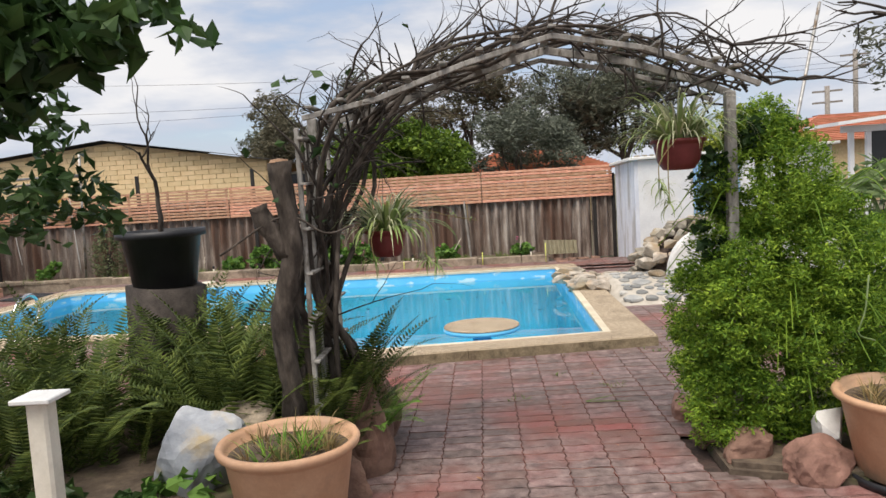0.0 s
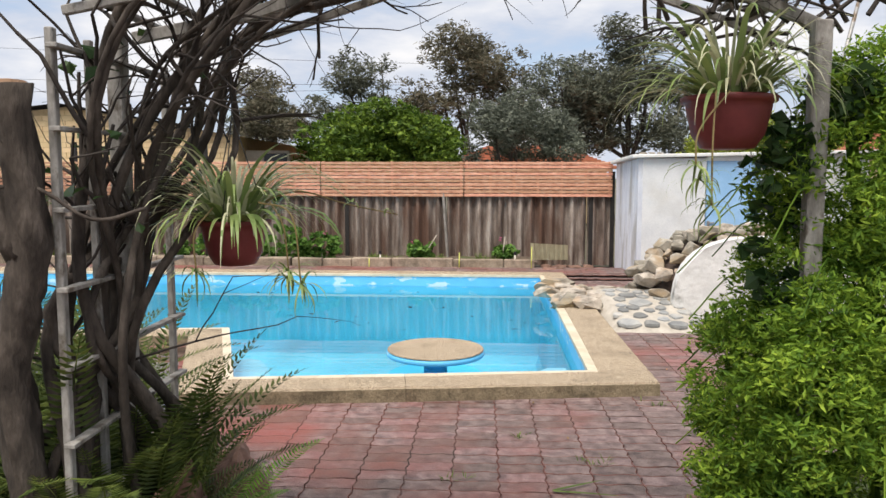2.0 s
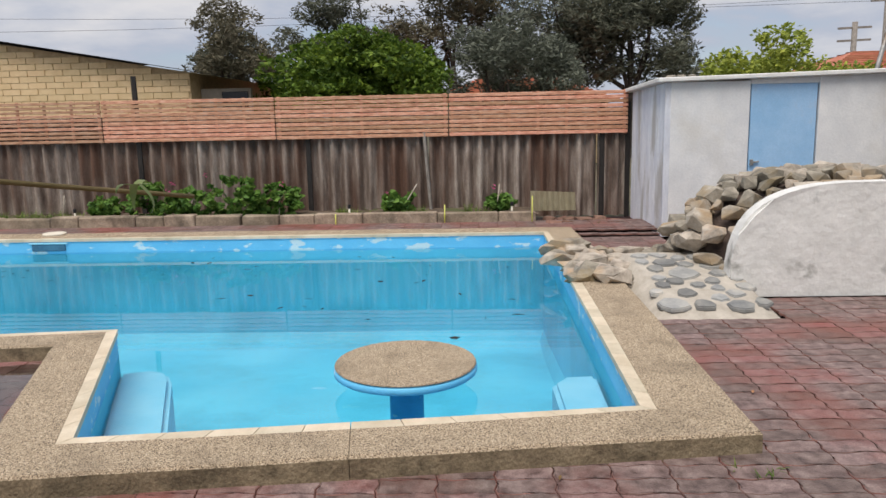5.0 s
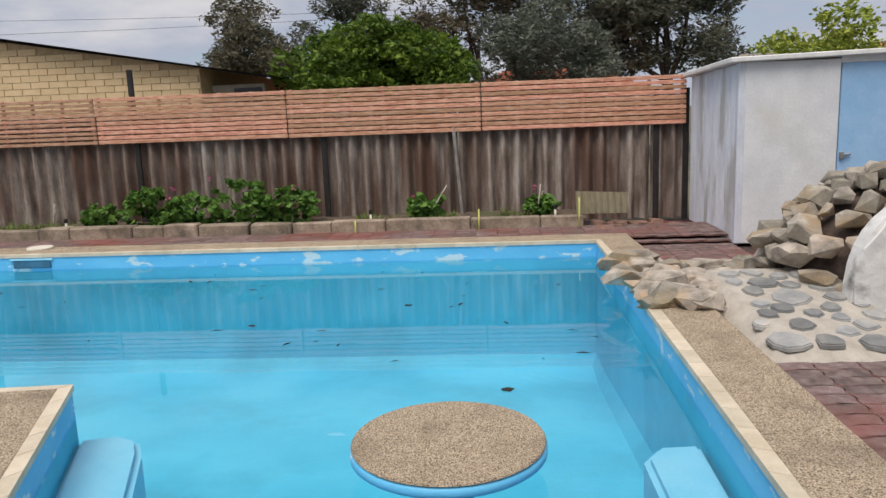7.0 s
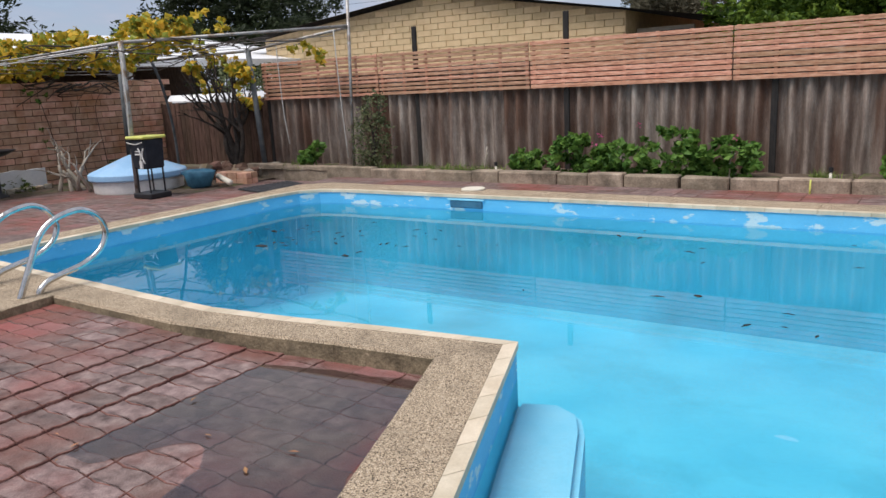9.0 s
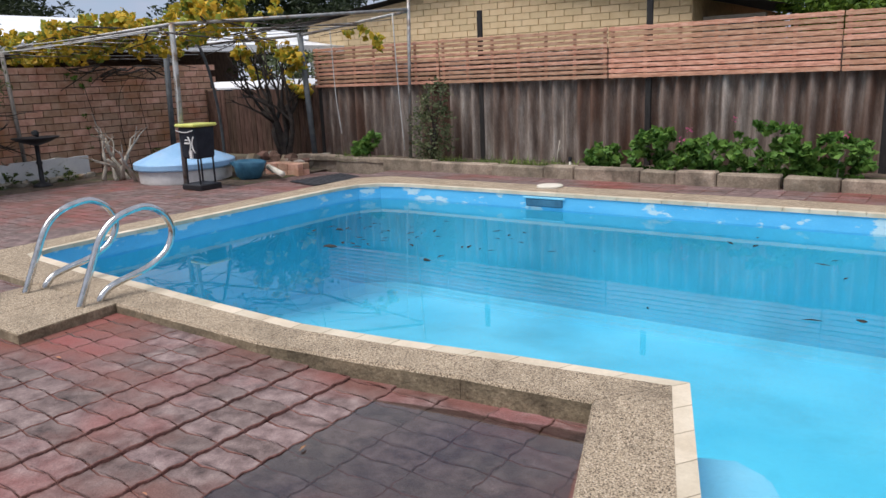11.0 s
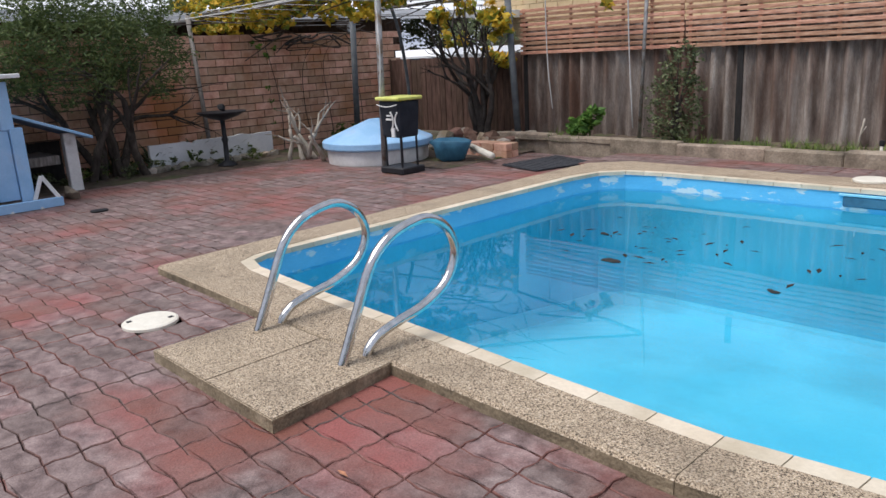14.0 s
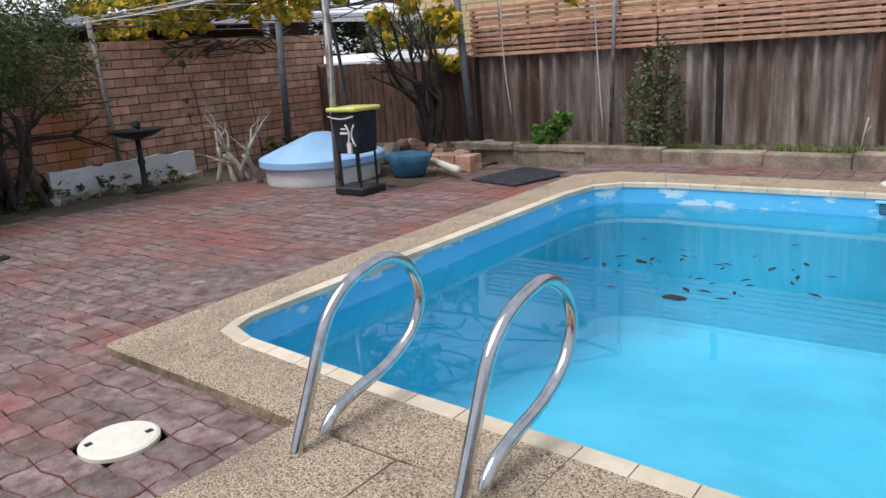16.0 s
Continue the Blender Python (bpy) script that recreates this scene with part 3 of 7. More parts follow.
# ---- large structure: ground, pool, coping ----
def ease(a, b, v):
    t = max(0.0, min(1.0, (v - a) / (b - a)))
    return t * t * (3 - 2 * t)


def paving_z(x, y):
    """The paving lies higher round the ladder pad and along the back wall."""
    pad = 0.045 * ease(-8.7, -7.4, x) * (1 - ease(-3.9, -2.5, x)) * (1 - ease(10.2, 11.4, y)) * ease(6.4, 8.0, y)
    back = 0.08 * ease(-7.45, -7.2, x) * ease(14.2, 14.5, y)
    return pad + back


POOL_PAIRS = [  # inner edge of the coping, outer edge
    ((-1.06, 8.36), (-1.31, 7.96)), ((0.15, 8.52), (0.20, 8.155)), ((1.50, 8.70), (1.96, 8.39)),
    ((1.52, 10.5), (1.965, 10.5)), ((1.54, 12.6), (1.97, 12.6)), ((1.55, 14.09), (1.93, 14.47)),
    ((-0.9, 14.09), (-0.9, 14.50)), ((-3.2, 14.09), (-3.2, 14.54)), ((-5.4, 14.09), (-5.4, 14.58)), ((-6.2, 14.09), (-6.4, 14.60)),
    ((-6.55, 14.02), (-6.85, 14.60)), ((-6.73, 13.84), (-7.17, 14.30)), ((-6.79, 13.5), (-7.18, 13.6)), ((-6.79, 12.0), (-7.18, 12.0)), ((-6.80, 10.6), (-7.17, 10.5)),
    ((-6.80, 10.25), (-7.12, 9.66)), ((-6.74, 10.11), (-6.9, 9.65)), ((-6.56, 10.05), (-6.5, 9.64)), ((-5.75, 9.98), (-5.75, 9.60)), ((-4.85, 9.935), (-4.85, 9.59)),
    ((-4.3, 9.90), (-4.3, 9.575)), ((-3.6, 9.87), (-3.6, 9.56)), ((-3.0, 9.93), (-3.05, 9.61)), ((-2.4, 10.02), (-2.5, 9.69)), ((-1.68, 10.10), (-1.94, 9.745)),
]
COPING_TOP, WATER_Z, TILE_W = 0.10, -0.07, 0.085
ring_in, ring_out = [], []
for (a, b), (c, d) in zip(POOL_PAIRS, POOL_PAIRS[1:] + POOL_PAIRS[:1]):
    k = max(1, round((Vector(a) - Vector(c)).length / 0.21))
    for i in range(k):
        ring_in.append(Vector(a).lerp(Vector(c), i / k))
        ring_out.append(Vector(b).lerp(Vector(d), i / k))
N_RING = len(ring_in)


def ring_pair(i):
    a, b = ring_in[i % N_RING], ring_out[i % N_RING]
    return a, b, a + (b - a).normalized() * TILE_W


def in_poly(x, y, poly):
    hit = False
    for (x0, y0), (x1, y1) in zip(poly, poly[1:] + poly[:1]):
        if (y0 > y) != (y1 > y) and x < (x1 - x0) * (y - y0) / (y1 - y0) + x0:
            hit = not hit
    return hit


POOL_OUT = [tuple(p) for p in ring_out]
PAD = [(-5.765, 9.03), (-4.79, 9.01), (-4.845, 9.60), (-5.76, 9.62)]


def plate(poly, z0, z1, bevel=0.008):
    bm = bmesh.new()
    vs = [bm.verts.new((x, y, z0)) for x, y in poly]
    f = bm.faces.new(vs)
    r = bmesh.ops.extrude_face_region(bm, geom=[f])
    for v in r["geom"]:
        if isinstance(v, bmesh.types.BMVert):
            v.co.z = z1
    if bevel:
        bmesh.ops.bevel(bm, geom=[e for e in bm.edges if abs(e.verts[0].co.z - z1) < 1e-6 and abs(e.verts[1].co.z - z1) < 1e-6], offset=bevel, segments=2, affect="EDGES")
    return bm


# the ground sheet: sand under the paving, with the pool cut out, and far ground to the horizon
bm = bmesh.new()
pool_loop = [bm.verts.new((p.x * 0.5 + q.x * 0.5, p.y * 0.5 + q.y * 0.5, -0.045)) for p, q in zip(ring_in, ring_out)]
outer_xy = [(-7.5, 2), (-3, 2), (1, 2), (5, 2), (9, 2), (9, 8), (9, 16.3), (4, 16.3), (0, 16.3), (-4, 16.3), (-7.5, 16.3), (-7.5, 12), (-7.5, 8)]
outer_loop = [bm.verts.new((x, y, -0.03)) for x, y in outer_xy]
edges = [bm.edges.new((l[i], l[(i + 1) % len(l)])) for l in (pool_loop, outer_loop) for i in range(len(l))]
bmesh.ops.triangle_fill(bm, edges=edges, use_beauty=True)
w0 = [v for v in outer_loop if abs(v.co.x + 7.5) < 1e-6]
far_w = [(-7.5, 2, -0.03), (-14, 2, -0.03), (-14, 16.3, -0.03), (-7.5, 16.3, -0.03), (-7.5, 12, -0.03), (-7.5, 8, -0.03)]
bm.faces.new([bm.verts.new(c) for c in far_w])
tagged(part("ground", bm, M_SAND), "dark sandy ground under brick paving", "ground", kind="structure")
bm = bmesh.new()
R = 900
for x0, x1, y0, y1 in ((-R, R, 16.3, R), (-R, R, -R, 2), (-R, -14, 2, 16.3), (9, R, 2, 16.3)):
    vs = [bm.verts.new(c) for c in ((x0, y0, -0.035), (x1, y0, -0.035), (x1, y1, -0.035), (x0, y1, -0.035))]
    bm.faces.new(vs)
tagged(part("far_ground", bm, M_FAR_GROUND), "dry grass and earth beyond the garden", "ground", kind="structure")

pool = thing("swimming_pool", (-2.6, 11.5, -1.3), "blue painted in-ground swimming pool with aggregate coping", "pool")


def floor_z(y):
    return -0.72 - 0.5 * max(0.0, min(1.0, (y - 9.0) / 4.5))


V, F = [], []
for i in range(N_RING):
    a, b, t = ring_pair(i)
    o = a + (b - a).normalized() * 0.012
    low = a - (b - a).normalized() * 0.06
    V += [(o.x, o.y, 0.075), (o.x, o.y, WATER_Z - 0.02), (o.x, o.y, floor_z(a.y) + 0.12), (low.x, low.y, floor_z(a.y))]
for i in range(N_RING):
    p, q = i * 4, ((i + 1) % N_RING) * 4
    F.append((p, q, q + 1, p + 1))
    F += [(p + k, q + k, q + k + 1, p + k + 1) for k in (1, 2)]
put("pool_wall", fast_mesh("pool_wall", V, F[0::3]), M_POOL_WALL, pool, "blue painted wall with peeling white patches")
put("underwater_wall", fast_mesh("underwater_wall", V, F[1::3] + F[2::3]), M_POOL, pool, "light blue underwater wall")
bm = bmesh.new()
vs = [bm.verts.new((V[i * 4 + 3][0], V[i * 4 + 3][1], V[i * 4 + 3][2])) for i in range(N_RING)]
es = [bm.edges.new((vs[i], vs[(i + 1) % N_RING])) for i in range(N_RING)]
bmesh.ops.triangle_fill(bm, edges=es, use_beauty=True)
part("pool_floor", bm, M_POOL, pool, "light blue painted floor")
# corner steps under water
st = [(-1.70, 10.10), (-1.05, 8.36), (-0.72, 8.42), (-1.28, 9.95), (-1.36, 10.10), (-1.50, 10.17)]
part("corner_step", plate(st, floor_z(9) - 0.2, -0.21, 0.03), M_STEP, pool, "pale blue submerged step")
st = [(1.22, 8.70), (1.49, 8.72), (1.51, 10.0), (1.30, 9.98), (1.21, 9.85)]
part("corner_step", plate(st, floor_z(9) - 0.2, -0.21, 0.03), M_STEP, pool, "pale blue submerged step")
# skimmer mouth, drain, lamp covers
part("skimmer_mouth", box(-4.64, -4.22, 14.085, 14.16, -0.05, 0.035, 0.01), M_TEAL, pool, "dark skimmer opening")
part("skimmer_frame", box(-4.67, -4.19, 14.078, 14.095, 0.035, 0.055, 0.004), M_STEP, pool)
part("drain_grate", lathe([(0.0, 0), (0.11, 0), (0.11, 0.012), (0.09, 0.02), (0.0, 0.022)], (-0.75, 11.9, floor_z(11.9)), 20), M_STEP, pool, "round floor drain")
part("floor_plate", lathe([(0.0, 0), (0.15, 0), (0.15, 0.012), (0.0, 0.016)], (-5.55, 12.72, floor_z(12.72)), 28), M_WHITE_PAINT, pool, "round pale plate")
for x in (-5.9,):
    part("water_inlet", lathe([(0.0, 0), (0.035, 0), (0.03, 0.02), (0.0, 0.02)], (0, 0, 0), 14), M_WHITE_PLASTIC, pool, "white return inlet").matrix_basis = Matrix.Translation((x + 2.6, 14.088 - 11.5, 0.02 + 1.3)) @ Matrix.Rotation(radians(90), 4, "X")

# coping: tiles along the water, aggregate slabs outside them
for i in range(N_RING):
    a0, b0, t0 = ring_pair(i)
    a1, b1, t1 = ring_pair(i + 1)
    g = (a1 - a0).normalized() * 0.0012
    bm = bmesh.new()
    top, base = COPING_TOP - 0.002, COPING_TOP - 0.035
    lo = [bm.verts.new((p.x, p.y, base)) for p in (a0 + g, a1 - g, t1 - g, t0 + g)]
    c = (a0 + a1 + t0 + t1) / 4
    hi = [bm.verts.new((p.x * 0.988 + c.x * 0.012, p.y * 0.988 + c.y * 0.012, top)) for p in (a0 + g, a1 - g, t1 - g, t0 + g)]
    bm.faces.new(hi)
    for k in range(4):
        bm.faces.new((lo[k], lo[(k + 1) % 4], hi[(k + 1) % 4], hi[k]))
    part("coping_tile", bm, M_TILE, pool)
JOINTS = [0]
corner_ids = [min(range(N_RING), key=lambda i: (ring_in[i] - Vector(POOL_PAIRS[j][0])).length) for j in (1, 2, 3, 4, 5, 6, 7, 8, 9, 12, 13, 14, 17, 18, 19, 21, 23, 24)]
JOINTS = sorted(set(JOINTS + corner_ids))
for j, s in enumerate(JOINTS):
    e = JOINTS[j + 1] if j + 1 < len(JOINTS) else N_RING
    rows = []
    for i in range(s, e + 1):
        a, b, t = ring_pair(i)
        d = (b - t).normalized()
        along = (ring_in[(i + 1) % N_RING] - ring_in[i - 1]).normalized()
        sh = along * (0.0014 if i == s else (-0.0014 if i == e else 0))
        wob = 0.004 * noise.noise(Vector((b.x * 3, b.y * 3, 0)))
        prof = [(t + sh, COPING_TOP - 0.035), (t + sh, COPING_TOP), (b - d * 0.016 + sh, COPING_TOP + wob), (b - d * 0.003 + sh, COPING_TOP - 0.014 + wob), (b + sh + d * wob, -0.04)]
        rows.append([(p.x, p.y, z) for p, z in prof])
    bm = bmesh.new()
    grid = [[bm.verts.new(c) for c in r] for r in rows]
    for r0, r1 in zip(grid, grid[1:]):
        for k in range(4):
            bm.faces.new((r0[k], r1[k], r1[k + 1], r0[k + 1]))
    bm.faces.new(grid[0])
    bm.faces.new(grid[-1][::-1])
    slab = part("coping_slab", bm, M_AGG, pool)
    # upright faces turn darker brown: dirt, plus their shade put into colour
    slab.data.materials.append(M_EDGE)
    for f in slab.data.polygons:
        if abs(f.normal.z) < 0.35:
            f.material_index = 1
part("ladder_pad", plate([(PAD[0][0] * 0.5 + PAD[1][0] * 0.5 - 0.003, 9.018), PAD[1], PAD[2], (-5.29, 9.575)], -0.04, COPING_TOP, 0.004), M_AGG, pool, "square aggregate slab")
# pad sides get the same colour of dirt and shade
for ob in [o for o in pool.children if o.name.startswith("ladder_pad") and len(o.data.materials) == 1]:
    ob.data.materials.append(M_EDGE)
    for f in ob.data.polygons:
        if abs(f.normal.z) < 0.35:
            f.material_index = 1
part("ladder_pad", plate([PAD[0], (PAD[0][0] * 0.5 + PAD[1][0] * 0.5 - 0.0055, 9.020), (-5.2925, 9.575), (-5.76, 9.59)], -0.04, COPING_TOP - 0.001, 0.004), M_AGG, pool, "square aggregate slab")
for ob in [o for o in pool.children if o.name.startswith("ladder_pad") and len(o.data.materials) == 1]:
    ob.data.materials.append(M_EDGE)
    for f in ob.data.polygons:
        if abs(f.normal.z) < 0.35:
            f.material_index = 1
# water sheet
bm = bmesh.new()
vs = []
for i in range(N_RING):
    a, b, t = ring_pair(i)
    o = a + (b - a).normalized() * 0.010
    vs.append(bm.verts.new((o.x, o.y, WATER_Z)))
f = bm.faces.new(vs)
bmesh.ops.triangulate(bm, faces=[f])
bmesh.ops.recalc_face_normals(bm, faces=bm.faces)
if sum(f.normal.z for f in bm.faces) < 0:
    bmesh.ops.reverse_faces(bm, faces=bm.faces)
me = bpy.data.meshes.new("pool_water")
bm.to_mesh(me)
bm.free()
tagged(put("pool_water", me, M_WATER), "clear still pool water with floating leaves", "water", kind="structure")

# round island table in the water
isl = thing("pool_island", (0.32, 9.46, floor_z(9.46)), "round aggregate-topped table standing in the pool", "pool table")
part("pillar", lathe([(0.10, floor_z(9.46)), (0.10, 0.02)], (0.32, 9.46, 0), 20), M_POOL_WALL, isl, "blue painted pillar", True)
part("rim", lathe([(0.36, 0.012), (0.405, 0.014), (0.415, 0.022), (0.415, 0.05), (0.40, 0.06)], (0.32, 9.46, 0), 48), M_POOL_WALL, isl, "blue painted rim", True)
part("tabletop", lathe([(0.0, 0.062), (0.40, 0.062), (0.41, 0.066), (0.405, 0.074), (0.0, 0.076)], (0.32, 9.46, 0), 48), M_AGG, isl, "exposed aggregate top")

# hand rails of the ladder
for k, x in enumerate((-5.595, -4.97)):
    ob = thing("pool_handrail", (x, 9.6, COPING_TOP), "polished steel pool grab rail looped over the coping", "handrail", "pool ladder rails")
    pts = [(x, y - 0.015, z) for y, z in ((9.455, 0.085), (9.51, 0.20), (9.56, 0.305), (9.643, 0.47), (9.733, 0.555), (9.85, 0.597), (9.97, 0.603), (10.075, 0.54), (10.12, 0.425), (10.06, 0.305), (9.92, 0.23), (9.765, 0.197), (9.655, 0.167), (9.60, 0.125), (9.583, 0.085))]
    tube("rail", smooth_line(pts, 6), 0.021, M_STEEL, ob, sides=14)
    for y in (9.44, 9.568):
        part("collar", lathe([(0.021, 0.0), (0.028, 0.0), (0.027, 0.003), (0.022, 0.006)], (x, y, COPING_TOP), 16), M_AGG, ob)


# ---- fences, walls, shed ----
def corrugated(x0, x1, y, z0, z1, pitch=0.176, amp=0.056, top_wave=0.0, per=8):
    n = max(2, int((x1 - x0) / pitch * per))
    V, F = [], []
    for i in range(n + 1):
        x = x0 + (x1 - x0) * i / n
        yy = y + amp * math.sin(2 * math.pi * x / pitch)
        V += [(x, yy, z0), (x, yy, (z0 + z1) / 2), (x, yy, z1 + top_wave), (x, yy + 0.006, z0), (x, yy + 0.006, z1 + top_wave)]
    for i in range(n):
        a, b = i * 5, i * 5 + 5
        F += [(a, b, b + 1, a + 1), (a + 1, b + 1, b + 2, a + 2), (b + 3, a + 3, a + 4, b + 4), (a + 2, b + 2, b + 4, a + 4)]
    return fast_mesh("sheet", V, F)


fence = thing("back_fence", (-3, 16.1, 0.15), "weathered grey-brown corrugated boundary fence topped with slat screens", "fence")
posts_x = (2.92, 2.56, -1.62, -4.08, -6.4, -9.4)
edges_x = (2.95, 2.50, 0.10, -1.62, -4.08, -6.4, -9.45)
for a, b in zip(edges_x, edges_x[1:]):
    put("corrugated_sheet", corrugated(b + 0.01, a - 0.01, 16.11, 0.02, 1.55 if b > -9 else 1.5), M_CORR, fence, "", True)
for x in posts_x:
    part("fence_post", box(x - 0.035, x + 0.035, 16.047, 16.085, 0.0, 2.12 if x in (-4.08, -6.4) else 1.62, 0.005), M_POST_AND_SHADE, fence, "black post")
part("fence_post", beam((0.13, 16.04, 0.1), (0.05, 16.05, 1.25), 0.09, 0.04), M_GREY_WOOD, fence, "leaning grey timber post")
panel_x = (2.91, 0.40, -2.06, -4.565, -7.04, -9.45)
for p, (a, b) in enumerate(zip(panel_x, panel_x[1:])):
    scr = thing("slat_screen", ((a + b) / 2, 16.02, 1.19), "red-brown horizontal timber slat screen fixed on the fence top", "slat screen", "slat screens on the fence")
    rnd = random.Random(p)
    zb, zt, ns = 1.185, 1.785, 10
    for k in range(ns):
        h = (zt - zb) / ns
        gap = 0.013 if p < 3 else 0.020
        z0 = zb + k * h + rnd.uniform(-0.002, 0.002)
        part("slat", box(b + 0.004 + rnd.uniform(0, 0.006), a - 0.004 - rnd.uniform(0, 0.006), 16.005, 16.024, z0 + gap / 2, z0 + h - gap / 2, 0.003), M_SLAT if p < 3 else M_SLAT2, scr)
    nb = 7
    for k in range(nb):
        x = b + 0.05 + (a - b - 0.10) * k / (nb - 1)
        part("batten", box(x - 0.02, x + 0.02, 16.025, 16.045, zb, zt, 0.003), M_SLAT2, scr)
# brown paling fence that carries on to the brick wall
pal = thing("paling_fence", (-11, 16.2, 0.2), "dark brown upright paling fence between the screen and the brick wall", "fence")
rnd = random.Random(5)
x = -9.46
while x > -12.5:
    w = rnd.uniform(0.10, 0.13)
    part("paling", box(x - w, x - 0.006, 16.18 + rnd.uniform(-0.006, 0.006), 16.20, 0.08, 1.20 + rnd.uniform(-0.02, 0.02), 0.004), M_BROWN_FENCE, pal)
    x -= w
part("fence_rail", box(-12.5, -9.46, 16.205, 16.25, 0.95, 1.03, 0.004), M_BROWN_FENCE, pal)
# limestone retaining wall and bed
wall_pts = [(1.56, 15.16), (-2.4, 15.17), (-5.0, 15.16), (-7.55, 15.29), (-9.32, 15.40)]
rw = thing("retaining_wall", (-3, 15.2, 0), "low retaining wall of stained limestone blocks", "retaining wall")
rnd = random.Random(8)
for (ax, ay), (bx, by) in zip(wall_pts, wall_pts[1:]):
    L = math.hypot(bx - ax, by - ay)
    s = 0.0
    while s < L - 0.05:
        w = min(rnd.uniform(0.35, 1.0), L - s)
        x0, x1 = ax + (bx - ax) * (s + w) / L, ax + (bx - ax) * s / L
        y0 = ay + (by - ay) * (s + w / 2) / L + rnd.uniform(-0.012, 0.012)
        hz = 0.215 + rnd.uniform(-0.015, 0.015)
        bm = box(x0 + 0.004, x1 - 0.004, y0, y0 + 0.16, -0.05, hz, 0.014)
        for v in bm.verts:
            v.co += Vector((0, 1, 1)) * 0.012 * noise.noise(v.co * 4)
        part("block", bm, M_LIMESTONE, rw)
        s += w
bm = bmesh.new()
nx, ny = 60, 6
gv = [[bm.verts.new((-9.4 + (1.62 + 9.4) * i / nx, 15.30 + 0.82 * j / ny, 0.155 + 0.03 * noise.noise(Vector((i * 0.7, j * 0.9, 3))))) for j in range(ny + 1)] for i in range(nx + 1)]
for i in range(nx):
    for j in range(ny):
        bm.faces.new((gv[i][j], gv[i + 1][j], gv[i + 1][j + 1], gv[i][j + 1]))
tagged(part("garden_bed", bm, M_EARTH, None, "", True), "raised earth bed along the fence with weeds", "garden bed", kind="structure")

# brick wall at the far west side
bw_x = -12.40
bm = box(bw_x - 0.12, bw_x - 0.012, 5.0, 16.35, -0.05, 1.66, 0.0)
wall_w = tagged(part("wall_west", bm, M_SHADED_MORTAR), "red-brown brick boundary wall with raked dark joints", "wall", kind="structure")
BR_L, BR_H, BR_JX, BR_JZ = 0.27, 0.106, 0.011, 0.013



# slabs of the shed
shed = thing("garden_shed", (4.5, 15, 0), "white rendered flat-roofed garden shed with a blue door", "shed")
part("front_wall", box(3.02, 3.93, 14.22, 14.30, 0, 1.80, 0.006), M_WHITE, shed, "white rendered wall")
part("front_wall", box(4.71, 6.2, 14.22, 14.30, 0, 1.86, 0.006), M_WHITE, shed, "white rendered wall")
part("front_wall", box(3.93, 4.71, 14.225, 14.30, 1.76, 1.84, 0.004), M_WHITE, shed)
door = part("door", box(3.945, 4.695, 14.235, 14.275, 0.03, 1.76, 0.006), M_BLUE, shed, "sky-blue painted door")
part("door_handle", beam((3.97, 14.215, 0.86), (4.06, 14.215, 0.875), 0.018, 0.018, 0.003), M_GALV, door)
part("door_bolt", box(3.96, 3.995, 14.205, 14.24, 0.83, 0.90, 0.003), M_GALV, door)
n = 150
V, F = [], []
for i in range(n + 1):
    y = 14.30 + (16.0 - 14.30) * i / n
    x = 2.965 + 0.008 * math.sin(2 * math.pi * y / 0.076)
    V += [(x, y, 0.0), (x, y, 1.79 - 0.03 * (y - 14.3))]
F = [(i * 2, i * 2 + 2, i * 2 + 3, i * 2 + 1) for i in range(n)]
put("side_sheet", fast_mesh("side_sheet", V, F), M_WHITE_CORR, shed, "white corrugated side wall", True)
part("corner_post", box(2.96, 3.03, 14.215, 14.30, 0, 1.80, 0.006), M_WHITE_CORR, shed)
part("back_wall", box(2.98, 6.2, 16.0, 16.04, 0, 1.74, 0), M_WHITE, shed)
part("side_wall", box(6.12, 6.2, 14.30, 16.0, 0, 1.85, 0), M_WHITE, shed)
bm = box(2.86, 6.3, 14.14, 16.12, 1.80, 1.85, 0.008)
for v in bm.verts:
    v.co.z += (v.co.x - 2.86) * 0.02 - (v.co.y - 14.14) * 0.03
part("roof", bm, M_WHITE_PAINT, shed, "white edged flat roof")
for sx in (3.05, 3.18, 3.3):
    part("roof_stone", rock((sx, 14.35 + 0.1 * (sx - 3), 1.87), (0.06, 0.05, 0.025), int(sx * 100), 1), M_ROCK, shed, "loose stone on the roof")


# ---- rockery beside the pool ----
grotto = thing("rock_grotto", (3.8, 11.9, 0), "domed dry-stone grotto of grey-brown rocks behind a white arch", "rock grotto")
G_C, G_R = Vector((3.78, 12.0, 0)), Vector((1.27, 0.80, 0.93))


def dome(u, v):
    """A point on the boxy dome from an angle round it and a height share."""
    z = math.sin(v) ** 0.75
    r = max(0.0, 1 - z ** 2.6) ** (1 / 2.6)
    return Vector((G_C.x + G_R.x * r * math.cos(u), G_C.y + G_R.y * r * math.sin(u), G_R.z * z))


bm = bmesh.new()
g_rows = [[bm.verts.new(G_C + (dome(2 * math.pi * i / 28, v) - G_C) * 0.93) for i in range(28)] for v in (0.0, 0.25, 0.55, 0.9, 1.25)]
for a, b in zip(g_rows, g_rows[1:]):
    for i in range(28):
        bm.faces.new((a[i], a[(i + 1) % 28], b[(i + 1) % 28], b[i]))
bm.faces.new(g_rows[-1])
# the core's dark colour stands for shade in the gaps between stones
part("core", bm, M_SHADED_MORTAR, grotto, "mortar core painted dark as the shade between the stones")
rnd = random.Random(21)
taken = []
